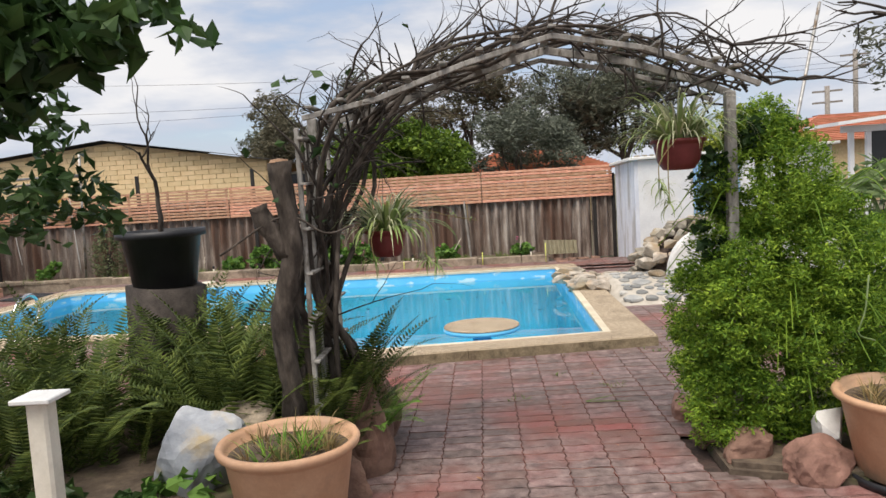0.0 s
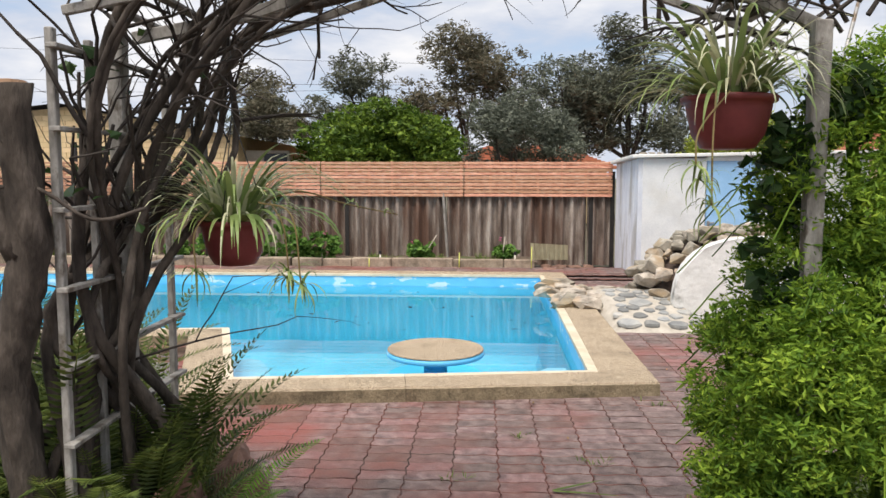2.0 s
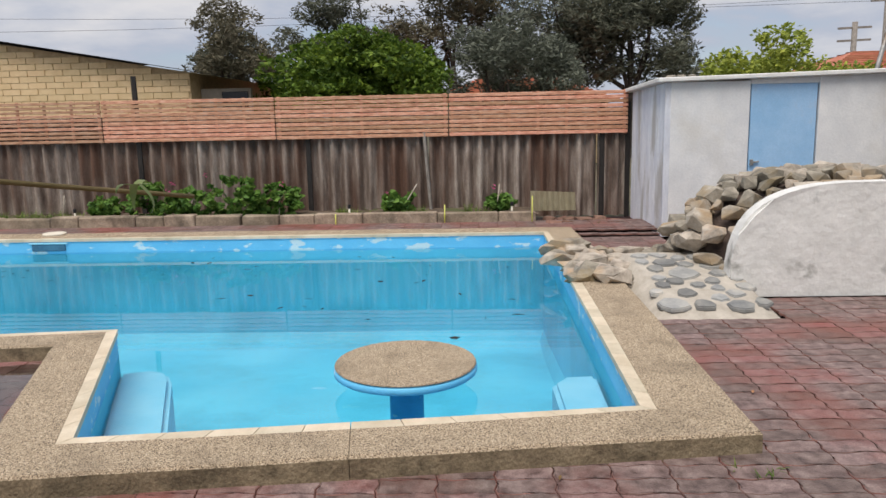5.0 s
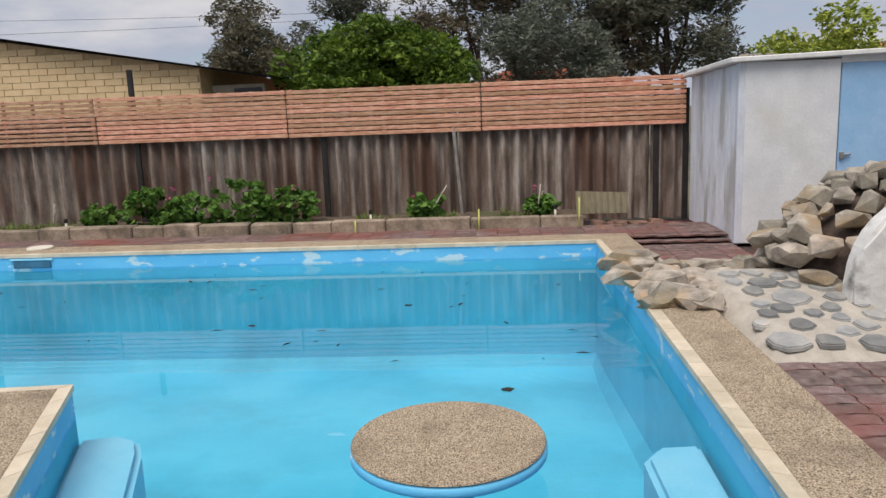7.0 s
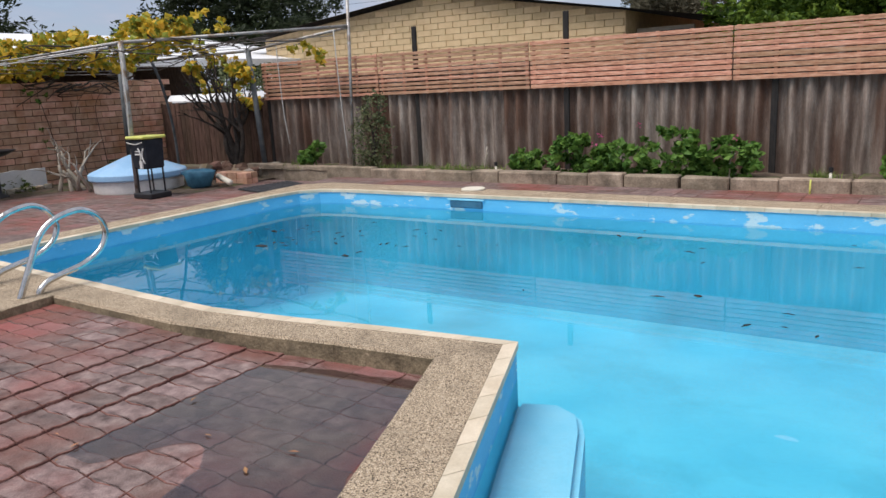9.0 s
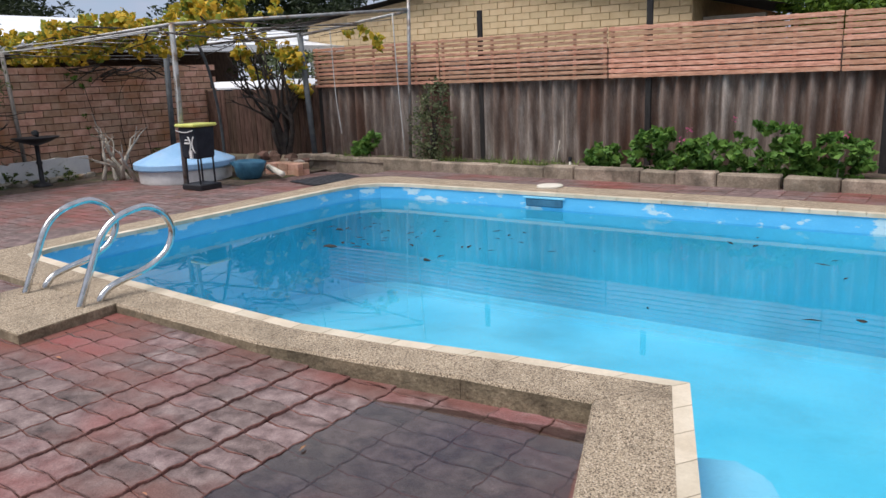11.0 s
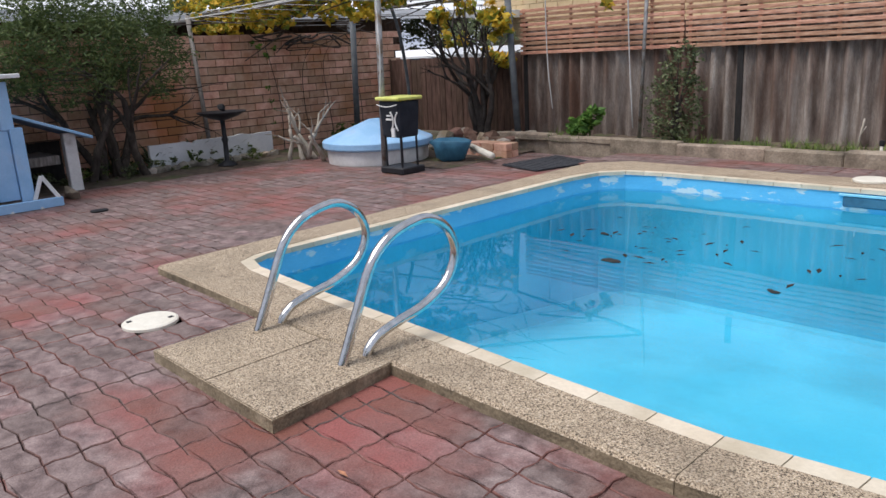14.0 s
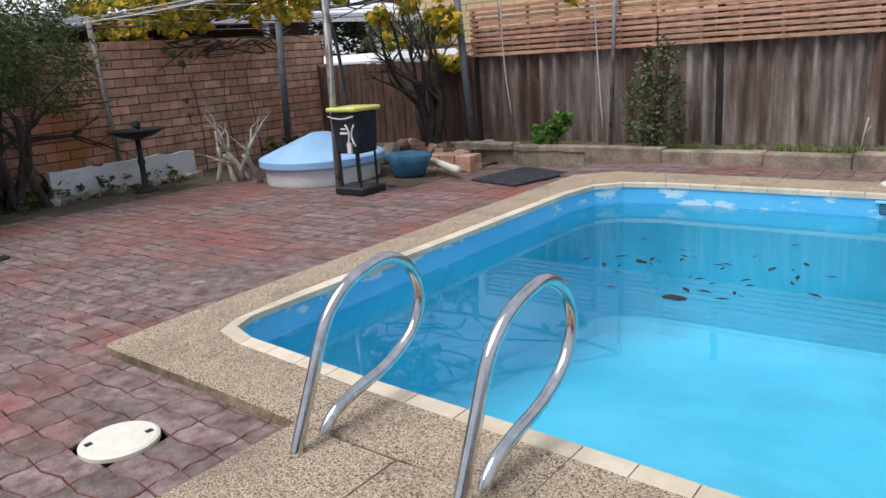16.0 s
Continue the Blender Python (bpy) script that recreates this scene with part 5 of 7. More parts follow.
for k in range(7):
    tips += branching(rn, (-9.95 + rn.uniform(-0.18, 0.18), 15.72, 0.12), (rn.uniform(-0.25, 0.25), rn.uniform(-0.2, 0.1), 1), 0.85, 0.05, 3, runs, 0.1, (2, 3), 0.7, 0.4, 6)
for k in range(46):
    x, y = rn.uniform(-12.4, -8.6), rn.uniform(12.9, 15.8)
    p = Vector((x, y, 2.05 + 0.05 * (x + 8.5) + rn.uniform(-0.05, 0.1)))
    runs.append((smooth_line([p, p + Vector((rn.uniform(-0.7, 0.7), rn.uniform(-0.5, 0.5), rn.uniform(-0.08, 0.1))), p + Vector((rn.uniform(-1.3, 1.3), rn.uniform(-0.7, 0.7), rn.uniform(-0.25, 0.1)))], 4), [0.012, 0.011, 0.011, 0.010, 0.009, 0.008, 0.007, 0.006, 0.004]))
put("trunk", tubes(runs, 6, 0.1), M_BARK_DARK, vine, "dark twisted stems", True)
vb = []
for k in range(130):
    t = rn.uniform(0, 1)
    along = Vector((-13.3, 13.2, 1.94)).lerp(Vector((-8.9, 13.9, 2.17)), t)
    vb.append((tuple(along + Vector((rn.uniform(-0.2, 0.2), rn.uniform(-0.3, 0.9), rn.uniform(-0.22, 0.26)))), (0.22, 0.2, 0.14), 5))
vb += [(tuple(t), (0.14, 0.14, 0.12), 2) for t in tips if t.z > 0.6][:44]
vb += [((-8.1, 15.6, 1.92), (0.35, 0.12, 0.07), 6), ((-7.85, 15.7, 1.78), (0.1, 0.08, 0.1), 4)]
pts = clumps(rng, vb, 7, 0.08)
half = rng.uniform(size=len(pts)) < 0.72
tagged(put("yellow_leaves", leaf_mesh(pts[half], 0.10, rng, 0.9, 0.4), M_VINE, vine, "yellow autumn leaves"), kind="stuff")
tagged(put("green_leaves", leaf_mesh(pts[~half], 0.10, rng, 0.9, 0.4), M_VINE_GREEN, vine, "yellow-green leaves"), kind="stuff")
# creeper and dry stems on the brick wall
ivy = thing("wall_creeper", (-12.55, 14.0, 0.01), "bare creeper stems and ivy clinging to the brick wall", "creeper")
runs = []
for k in range(4):
    y = 13.9 + 0.5 * k + rn.uniform(-0.1, 0.1)
    runs.append((smooth_line([(-12.33, y, 0.0), (-12.35, y + rn.uniform(-0.08, 0.08), 0.65), (-12.33, y + rn.uniform(-0.16, 0.16), 1.25), (-12.26, y + rn.uniform(-0.4, 0.4), 1.62)], 5), [0.007 - 0.0003 * i for i in range(16)]))
for k in range(14):
    y = rn.uniform(13.2, 15.5)
    runs.append((smooth_line([(-12.3, y, 1.62), (-12.25, y + rn.uniform(-0.6, 0.6), 1.6 + rn.uniform(-0.2, 0.15)), (-12.2, y + rn.uniform(-1.1, 1.1), 1.56 + rn.uniform(-0.3, 0.2))], 5), [0.016 - 0.001 * i for i in range(11)]))
for ln, rr in runs:
    tube("stem", ln, rr, M_BARK, ivy, sides=6, wobble=0.1)
tagged(put("ivy_leaves", leaf_mesh(clumps(rng, [((-12.48, 13.86, 0.66), (0.08, 0.10, 0.55), 40), ((-12.45, 13.85, 1.46), (0.15, 0.35, 0.15), 24)], 9, 0.06), 0.075, rng, 0.8, 0.3), M_GERANIUM, ivy, "green ivy leaves"), kind="stuff")
leafy("ground_weed", (-11.6, 14.9, 0.00), [((-11.7, 14.9, 0.16), (0.45, 0.35, 0.2), 30)], 9, 0.06, 0.09, M_FERN, "fern-like green weeds in the wall corner", "weeds", 0.4, "weeds along the brick wall")
# big shrub over the wall
tree = thing("wattle_shrub", (-11.95, 11.2, 0.00), "large multi-stemmed dark green shrub by the brick wall", "shrub")
runs = []
rn = random.Random(41)
for k in range(7):
    branching(rn, (-11.95 + rn.uniform(-0.15, 0.15), 11.35 + rn.uniform(-0.35, 0.5), -0.02), (rn.uniform(-0.1, 0.2), rn.uniform(-0.4, 0.4), 1), 1.0, 0.055, 3, runs, 0.05, (2, 3), 0.62, 0.4, 5)
put("trunk", tubes(runs, 6, 0.1), M_BARK, tree, "", True)
put("crown", leaf_mesh(clumps(rng, [((-11.8, 10.95, 1.50), (0.75, 0.85, 0.62), 270), ((-11.8, 11.75, 1.45), (0.6, 0.6, 0.55), 190), ((-11.9, 10.2, 1.64), (0.7, 0.8, 0.6), 190), ((-11.7, 11.3, 2.06), (0.8, 1.1, 0.4), 210)], 20, 0.16), 0.065, rng, 0.28, 0.35), M_WATTLE, tree)

# blue painted outdoor cupboard and lean-to
hut = thing("outdoor_cupboard", (-10.9, 9.4, 0.0), "sky-blue painted outdoor cupboard with a pale roof board", "cupboard")
for k in range(8):
    y0 = 8.45 + 0.185 * k
    part("panel_board", box(-10.76, -10.73, y0 + 0.002, y0 + 0.183, 0.10, 0.77, 0.004), M_BLUE, hut)
part("corner_board", box(-10.76, -10.70, 9.935, 10.05, 0.05, 0.79, 0.006), M_BLUE, hut)
part("top_post", box(-10.78, -10.71, 9.87, 9.985, 0.77, 1.22, 0.006), M_BLUE, hut)
part("inner_post", box(-10.92, -10.84, 9.86, 9.95, 0.77, 1.22, 0.006), M_CUT_WOOD, hut, "raw timber post")
part("base_plank", beam((-10.52, 8.4, 0.06), (-10.62, 10.27, 0.045), 0.05, 0.09), M_BLUE, hut, "worn blue plank")
for k in range(5):
    y = 8.98 + 0.27 * k
    part("foot", lathe([(0.028, -0.03), (0.028, 0.02)], (-10.52 - 0.053 * (y - 8.4), y, 0.0), 10), M_WHITE_PAINT, hut)
part("brace", beam((-10.61, 10.24, 0.08), (-10.66, 10.12, 0.31), 0.035, 0.035), M_WHITE_PAINT, hut, "white timber brace")
part("brace", beam((-10.67, 10.02, 0.05), (-10.66, 10.12, 0.31), 0.035, 0.035), M_WHITE_PAINT, hut, "white timber brace")
part("roof_board", box(-11.7, -10.55, 8.4, 10.07, 1.25, 1.29, 0.006), M_WHITE_PAINT, hut, "pale flat roof board")
part("roof_board", box(-11.7, -10.85, 8.4, 9.85, 1.40, 1.46, 0.006), M_WHITE_PAINT, hut, "pale flat roof board")
# near-black inner boards: the cupboard's inner shade is put into the colour
part("back_panel", box(-11.8, -11.74, 8.4, 10.06, -0.02, 1.25, 0), M_POST_AND_SHADE, hut)
part("shaded_interior", box(-11.74, -10.78, 8.4, 8.44, 0.0, 1.25, 0), M_POST_AND_SHADE, hut)
part("shelf", box(-11.7, -10.8, 8.46, 9.85, 0.74, 0.76, 0.003), M_POST_AND_SHADE, hut)
lean = thing("lean_to_shelter", (-11.7, 10.5, 0.0), "small lean-to with sloping blue roof and white post", "shelter")
bm = box(-12.25, -11.30, 10.08, 10.90, 0.88, 0.915, 0.005)
for v in bm.verts:
    v.co.z -= (v.co.y - 10.08) * 0.39
part("roof", bm, M_BLUE, lean, "sloping blue board")
part("post", box(-11.52, -11.42, 10.63, 10.76, -0.02, 0.64, 0.008), M_WHITE_PAINT, lean, "flaking white post")
part("shelf", box(-12.2, -11.55, 10.12, 10.6, 0.30, 0.40, 0.005), M_GREY_WOOD, lean)
# back and side panel carry the shelter's inner shade as colour
part("back", box(-12.3, -12.26, 10.1, 10.85, -0.02, 0.5, 0), M_POST_AND_SHADE, lean)
part("side_panel", box(-12.25, -11.40, 10.09, 10.115, -0.02, 0.84, 0), M_POST_AND_SHADE, lean, "inner side with its shade painted near-black")
tagged(part("loose_block", rock((-10.95, 10.46, 0.05), (0.14, 0.09, 0.08), 91, 2, 0.3), M_LIMESTONE), "pinkish broken block on the paving", "block")

# covers let into the paving
lid = thing("inspection_cover", (-6.27, 9.235, 0), "round cream plastic skimmer cover set in paving", "cover")
part("disc", lathe([(0.0, 0.0), (0.135, 0.0), (0.135, 0.014), (0.125, 0.020), (0.0, 0.021)], (-6.27, 9.235, 0.045), 32), M_WHITE_PLASTIC, lid)
for s in (-1, 1):
    part("finger_hole", box(-6.27 + s * 0.05 - 0.01, -6.27 + s * 0.05 + 0.01, 9.235 + s * 0.085 - 0.012, 9.235 + s * 0.085 + 0.012, 0.063, 0.0685, 0), M_BLACK, lid)
lid = thing("skimmer_cover", (-4.55, 14.46, COPING_TOP), "round cream plastic cover on the coping", "cover")
part("disc", lathe([(0.0, 0.002), (0.14, 0.002), (0.14, 0.016), (0.13, 0.022), (0.0, 0.023)], (-4.55, 14.46, COPING_TOP), 28), M_WHITE_PLASTIC, lid)
lid = thing("drain_cover", (-9.91, 10.35, 0.0), "small dark drain grate in the paving", "drain")
part("grate", lathe([(0.0, 0.006), (0.08, 0.006), (0.08, 0.014), (0.0, 0.014)], (-9.91, 10.35, 0.0), 16), M_BLACK, lid)


# ---- the arch with the old vine, baskets, pots and ferns ----
def merge_meshes(parts):
    V, F = [], []
    for m in parts:
        co = np.empty(len(m.vertices) * 3, dtype=np.float32)
        m.vertices.foreach_get("co", co)
        o = sum(len(v) for v in V)
        V.append(co.reshape(-1, 3))
        n = len(m.polygons)
        k = len(m.loops) // n
        vi = np.empty(n * k, dtype=np.int32)
        m.loops.foreach_get("vertex_index", vi)
        F.append(vi.reshape(n, k) + o)
        bpy.data.meshes.remove(m)
    return fast_mesh("merged", np.concatenate(V), np.concatenate(F))


trel = thing("garden_arch", (0.65, 5.8, 0), "flaking white timber garden arch with ladder sides", "garden arch")
for X, sgn in ((-0.54, 1), (1.80, -1)):
    part("post", box(X - 0.028, X + 0.028, 5.712, 5.768, 0, 2.03, 0.005), M_TRELLIS, trel)
    if X > 0:
        continue
    for y, w in ((5.34, 0.014), (5.55, 0.012), (6.12, 0.014)):
        part("upright", box(X - 0.012, X + 0.012, y - w, y + w, 0.0, 1.95, 0.003), M_TRELLIS, trel)
    for k in range(8):
        z = 0.25 + 0.235 * k
        part("rung", beam((X + 0.022 * sgn, 5.30, z), (X + 0.022 * sgn, 6.16, z + 0.01), 0.035, 0.014, 0.002), M_TRELLIS, trel)
arch_line = [(-0.51, 2.00), (-0.12, 2.07), (0.35, 2.22), (0.80, 2.33), (1.25, 2.24), (1.60, 2.12), (1.83, 2.02)]
for y in (5.36, 5.80, 6.14):
    for (xa, za), (xb, zb) in zip(arch_line, arch_line[1:]):
        part("arch_rail", beam((xa, y, za), (xb, y, zb), 0.022, 0.042 if y == 5.80 else 0.028, 0.003), M_TRELLIS, trel)
for k in range(14):
    t = 0.02 + k / 14 * 0.96
    i = min(5, int(t * 6))
    f = t * 6 - i
    x, z = arch_line[i][0] + (arch_line[i + 1][0] - arch_line[i][0]) * f, arch_line[i][1] + (arch_line[i + 1][1] - arch_line[i][1]) * f
    part("cross_slat", beam((x, 5.32, z + 0.045), (x, 6.18, z + 0.045), 0.04, 0.014, 0.002), M_TRELLIS, trel)

vine2 = thing("old_climber", (-0.6, 5.4, 0.2), "old leafless climber with thick grey trunks over the arch", "climber")
rn = random.Random(61)
tube("trunk", smooth_line([(-0.72, 5.38, 0.05), (-0.66, 5.33, 0.5), (-0.68, 5.30, 0.95), (-0.60, 5.29, 1.32), (-0.625, 5.27, 1.78)], 6), [0.8 * r for r in (0.11, 0.10, 0.09, 0.075, 0.074, 0.073, 0.072, 0.072, 0.07, 0.07, 0.07, 0.069, 0.068, 0.068, 0.068, 0.068, 0.067, 0.066, 0.065, 0.064, 0.063, 0.062, 0.062, 0.066, 0.072)], M_BARK, vine2, "thick cut trunk", 16, 0.24)
part("cut_end", lathe([(0.0, 0.0), (0.054, 0.0), (0.044, 0.016), (0.0, 0.022)], (-0.625, 5.27, 1.775), 14), M_CUT_WOOD, vine2, "sawn end")
tube("stub", smooth_line([(-0.62, 5.30, 1.30), (-0.71, 5.27, 1.45), (-0.75, 5.26, 1.56)], 4), [0.06, 0.055, 0.052, 0.05, 0.05, 0.05, 0.048, 0.046, 0.05], M_BARK, vine2, "sawn stub", 12, 0.18)
runs = []
heavy = []
for k in range(15):
    b = Vector((-0.52 + rn.uniform(-0.17, 0.14), 5.52 + rn.uniform(-0.14, 0.36), 0.1))
    r = rn.uniform(0.011, 0.030)
    end = rn.uniform(0.55, 1.0)
    w = lambda s: rn.uniform(-s, s)
    y_in = 5.75 + w(0.4)
    pts = [b, b + Vector((w(0.07), w(0.05), 0.5)), Vector((-0.50 + w(0.14), 5.6 + w(0.2), 1.1)), Vector((-0.40 + w(0.14), y_in, 1.65 + w(0.1))), Vector((-0.14 + w(0.16), y_in + w(0.1), 2.05 + w(0.12))),
           Vector((0.32 + w(0.15), y_in + w(0.1), 2.30 + w(0.10)))]
    if end > 0.66:
        pts += [Vector((0.85 + w(0.2), y_in + w(0.15), 2.42 + w(0.09))), Vector((1.4 + w(0.2), y_in + w(0.2), 2.30 + w(0.12)))]
    if end > 0.85:
        pts += [Vector((1.85 + w(0.15), y_in + w(0.2), 2.05 + w(0.12)))]
    ln = smooth_line(pts, 5)
    n = len(ln)
    runs.append((ln, [r * (1 - 0.72 * i / (n - 1)) for i in range(n)]))
    heavy.append(ln)
twigs = []
tip_pts = []
for ln in heavy:
    for _ in range(13):
        i = rn.randint(len(ln) // 3, len(ln) - 2)
        d = (ln[i + 1] - ln[i]).normalized()
        nd = d * rn.uniform(0.2, 1.0) + Vector((rn.gauss(0, 0.5), rn.gauss(0, 0.45), rn.gauss(0.25, 0.45)))
        tip_pts += branching(rn, ln[i], nd, rn.uniform(0.16, 0.38), rn.uniform(0.005, 0.010), 2, twigs, 0.0, (1, 2), 0.75, 0.5, 4)
for _ in range(26):
    x = rn.uniform(1.25, 2.1)
    tip_pts += branching(rn, (x, 5.75 + rn.uniform(-0.3, 0.4), 2.05), (rn.uniform(-0.8, 0.8), rn.uniform(-0.5, 0.5), rn.uniform(0.1, 0.8)), rn.uniform(0.2, 0.4), 0.009, 2, twigs, 0, (1, 2), 0.75, 0.5, 4)
for ln, rr in runs:
    tube("stem", ln, rr, M_BARK, vine2, sides=8, wobble=0.14)
tagged(put("twigs", tubes(twigs, 5), M_BARK_DARK, vine2, "bare dark twigs", True), kind="stuff")
few = np.array([tuple(t) for t in tip_pts if t.x < -0.3 or rn.random() < 0.06])
tagged(put("last_leaves", leaf_mesh(few[:60] + rng.normal(0, 0.03, (len(few[:60]), 3)), 0.06, rng, 0.7, 0.3), M_BROAD, vine2, "a few remaining green leaves"), kind="stuff")
tube("loose_runner", smooth_line([(-0.95, 5.2, 1.32), (-0.62, 5.25, 1.50), (-0.42, 5.3, 1.40), (-0.28, 5.35, 1.43)], 6), 0.006, M_BARK, vine2, "thin pale runner", 6)


def hanging_basket(at, r, h, label, seed, hook):
    rg = np.random.default_rng(seed)
    x, y, z = at
    ob = thing("hanging_basket", at, label, "hanging basket", "hanging baskets on the arch")
    part("pot", lathe([(r * 0.42, -h), (r * 0.60, -h * 0.97), (r * 0.80, -h * 0.72), (r * 0.93, -h * 0.25), (r * 0.95, -h * 0.12), (r * 1.05, -h * 0.12), (r * 1.07, -h * 0.02), (r * 1.03, 0), (r * 0.94, 0), (r * 0.9, -h * 0.2), (0, -h * 0.2)], at, 48, (1, 1), 24, 0.02), M_BURGUNDY, ob, "fluted burgundy plastic pot", True)
    part("soil", lathe([(0.0, -h * 0.10), (r * 0.92, -h * 0.14)], at, 20), M_EARTH, ob)
    for k in range(3):
        a = 2 * math.pi * k / 3 + 0.5
        tube("hanger", [(x + r * math.cos(a), y + r * math.sin(a), z - 0.01), (x, y, z + 0.36)], 0.002, M_CABLE, ob, sides=4)
    tube("hook", [(x, y, z + 0.355), hook], 0.003, M_CABLE, ob, sides=4)
    green = blades(rg, (x, y, z - 0.02), 105, 0.43, 0.024, (0.35, 1.5), r * 0.75, 0.85, 9)
    tagged(put("foliage", green, M_SPIDER, ob, "striped green arching leaves"), kind="stuff")
    tagged(put("striped_foliage", blades(rg, (x, y, z - 0.015), 110, 0.42, 0.013, (0.35, 1.5), r * 0.75, 0.85, 9), M_SPIDER_PALE, ob, "cream leaf stripes"), kind="stuff")
    return ob


hanging_basket((-0.165, 5.79, 1.372), 0.120, 0.160, "burgundy hanging pot with a variegated spider plant", 5, (-0.165, 5.79, 2.06))
hanging_basket((1.50, 5.70, 1.783), 0.142, 0.17, "larger burgundy hanging pot with a variegated spider plant", 9, (1.50, 5.70, 2.16))
runner = thing("spider_plant_runner", (0.0, 5.72, 1.5), "long arching spider plant runners with hanging plantlets", "plant runner")
rg = np.random.default_rng(17)
paths = [[(-0.10, 5.79, 1.42), (0.04, 5.88, 1.47), (0.20, 6.00, 1.42), (0.36, 6.25, 1.37)], [(0.0, 5.66, 1.44), (0.06, 5.6, 1.36), (0.08, 5.58, 1.22)], [(-0.18, 5.62, 1.42), (-0.22, 5.56, 1.34), (-0.21, 5.54, 1.22)],
         [(-0.02, 5.6, 1.44), (0.10, 5.55, 1.4), (0.13, 5.54, 1.18)], [(1.44, 5.5, 1.78), (1.34, 5.45, 1.66), (1.33, 5.44, 1.56)], [(1.40, 5.5, 1.78), (1.38, 5.45, 1.62), (1.38, 5.44, 1.44)]]
for p in paths:
    tube("stem", smooth_line(p, 6), 0.003, M_STRAW, runner, sides=5)
ends = [p[-1] for p in paths[1:]] + [(0.22, 5.97, 1.43), (0.33, 6.15, 1.395), (0.08, 5.56, 1.2), (1.34, 5.44, 1.52)]
for i, e in enumerate(ends):
    put("plantlet", blades(rg, e, 13 if i not in (5, 6) else 5, 0.13 if i not in (5, 6) else 0.05, 0.009, (-0.9, 0.9), 0.01, 0.8, 6), M_SPIDER, runner, "small tufted plantlet")


def frond(V, F, base, direction, length, rg, droop):
    """A sword fern frond: a curving rib with rows of leaflets."""
    d = Vector(direction).normalized()
    hd = Vector((d.x, d.y, 0))
    hd = hd.normalized() if hd.length > 1e-4 else Vector((1, 0, 0))
    side = Vector((-hd.y, hd.x, 0))
    el = math.asin(max(-1, min(1, d.z)))
    p = Vector(base)
    n = 40
    for k in range(n):
        t = k / n
        fw = hd * math.cos(el) + Vector((0, 0, 1)) * math.sin(el)
        q = p + fw * (length / n)
        up = side.cross(fw)
        w = (0.035 + length * 0.07) * math.sin(math.pi * min(1, 0.12 + 0.9 * t)) ** 0.6 * rg.uniform(0.85, 1.1)
        lw = length / n * 0.55
        for s in (-1, 1):
            tip = p + side * s * w + fw * lw * 1.2 - up * w * 0.15
            o = len(V)
            V += [tuple(p - fw * lw * 0.6), tuple(p + side * s * w * 0.5 - fw * lw * 0.5), tuple(tip), tuple(p + side * s * w * 0.5 + fw * lw * 0.9)]
            F.append((o, o + 1, o + 2, o + 3))
        o = len(V)
        V += [tuple(p - side * 0.0022), tuple(p + side * 0.0022), tuple(q + side * 0.0018), tuple(q - side * 0.0018)]
        F.append((o, o + 1, o + 2, o + 3))
        p = q
        el -= droop * (0.0066 + 0.036 * t) * rg.uniform(0.6, 1.3)


def fern(at, count, length, mat, label, seed, spread=0.2, lean=(0, 0, 0), rise=(0.5, 1.45), group="sword ferns under the climber"):
    rg = np.random.default_rng(seed)
    V, F = [], []
    for _ in range(count):
        a, e = rg.uniform(0, 2 * math.pi), rg.uniform(*rise)
        d = Vector((math.cos(a) * math.cos(e), math.sin(a) * math.cos(e), math.sin(e))) + Vector(lean)
        b = (at[0] + rg.uniform(-spread, spread), at[1] + rg.uniform(-spread, spread), at[2])
        frond(V, F, b, d, length * rg.uniform(0.55, 1.1), rg, rg.uniform(0.5, 1.2))
    ob = thing("sword_fern", at, label, "fern", group)
    tagged(put("fronds", fast_mesh("fronds", V, F), mat, ob), kind="stuff")
    return ob


LEFT_BED = 0.16
fern((-0.52, 5.66, LEFT_BED), 70, 0.86, M_FERN, "dense dark green sword fern at the arch foot", 1, 0.18, (0.0, 0.0, 0), (0.85, 1.5))
fern((-0.56, 5.36, LEFT_BED), 24, 0.5, M_FERN, "dense dark green sword fern at the arch foot", 2, 0.13, (0.05, 0.0, 0), (0.6, 1.4))
fern((-0.36, 5.85, LEFT_BED), 16, 0.5, M_FERN_LIME, "bright lime young fern fronds beside the paving", 3, 0.10, (0.15, 0.1, 0), (0.4, 1.1))
for k, (x, y) in enumerate(((-1.0, 5.5), (-1.35, 6.0), (-1.8, 5.7), (-2.3, 6.1), (-2.7, 5.6), (-1.6, 6.5), (-0.95, 6.2), (-2.2, 5.2), (-3.1, 6.3))):
    fern((x, y, LEFT_BED), 40, 1.0, M_FERN, "tall sword fern in the shaded bed", 20 + k, 0.3, (0.0, 0.0, 0), (0.7, 1.5))
# left bed: mound, edging rocks, boulder
bm = bmesh.new()
nx, ny = 26, 16
gv = [[None] * (ny + 1) for _ in range(nx + 1)]
for i in range(nx + 1):
    for j in range(ny + 1):
        x, y = -4.6 + 4.3 * i / nx, 4.2 + 2.75 * j / ny
        edge = min(1.0, (nx - i) / 2.2, (ny - j) / 2.0, j / 2.0)
        gv[i][j] = bm.verts.new((x, y, -0.03 + edge * (0.19 + 0.04 * noise.noise(Vector((x * 2, y * 2, 1))))))
for i in range(nx):
    for j in range(ny):
        bm.faces.new((gv[i][j], gv[i + 1][j], gv[i + 1][j + 1], gv[i][j + 1]))
tagged(part("garden_bed_left", bm, M_EARTH, None, "", True), "shaded earth bed with leaf litter", "garden bed", kind="structure")
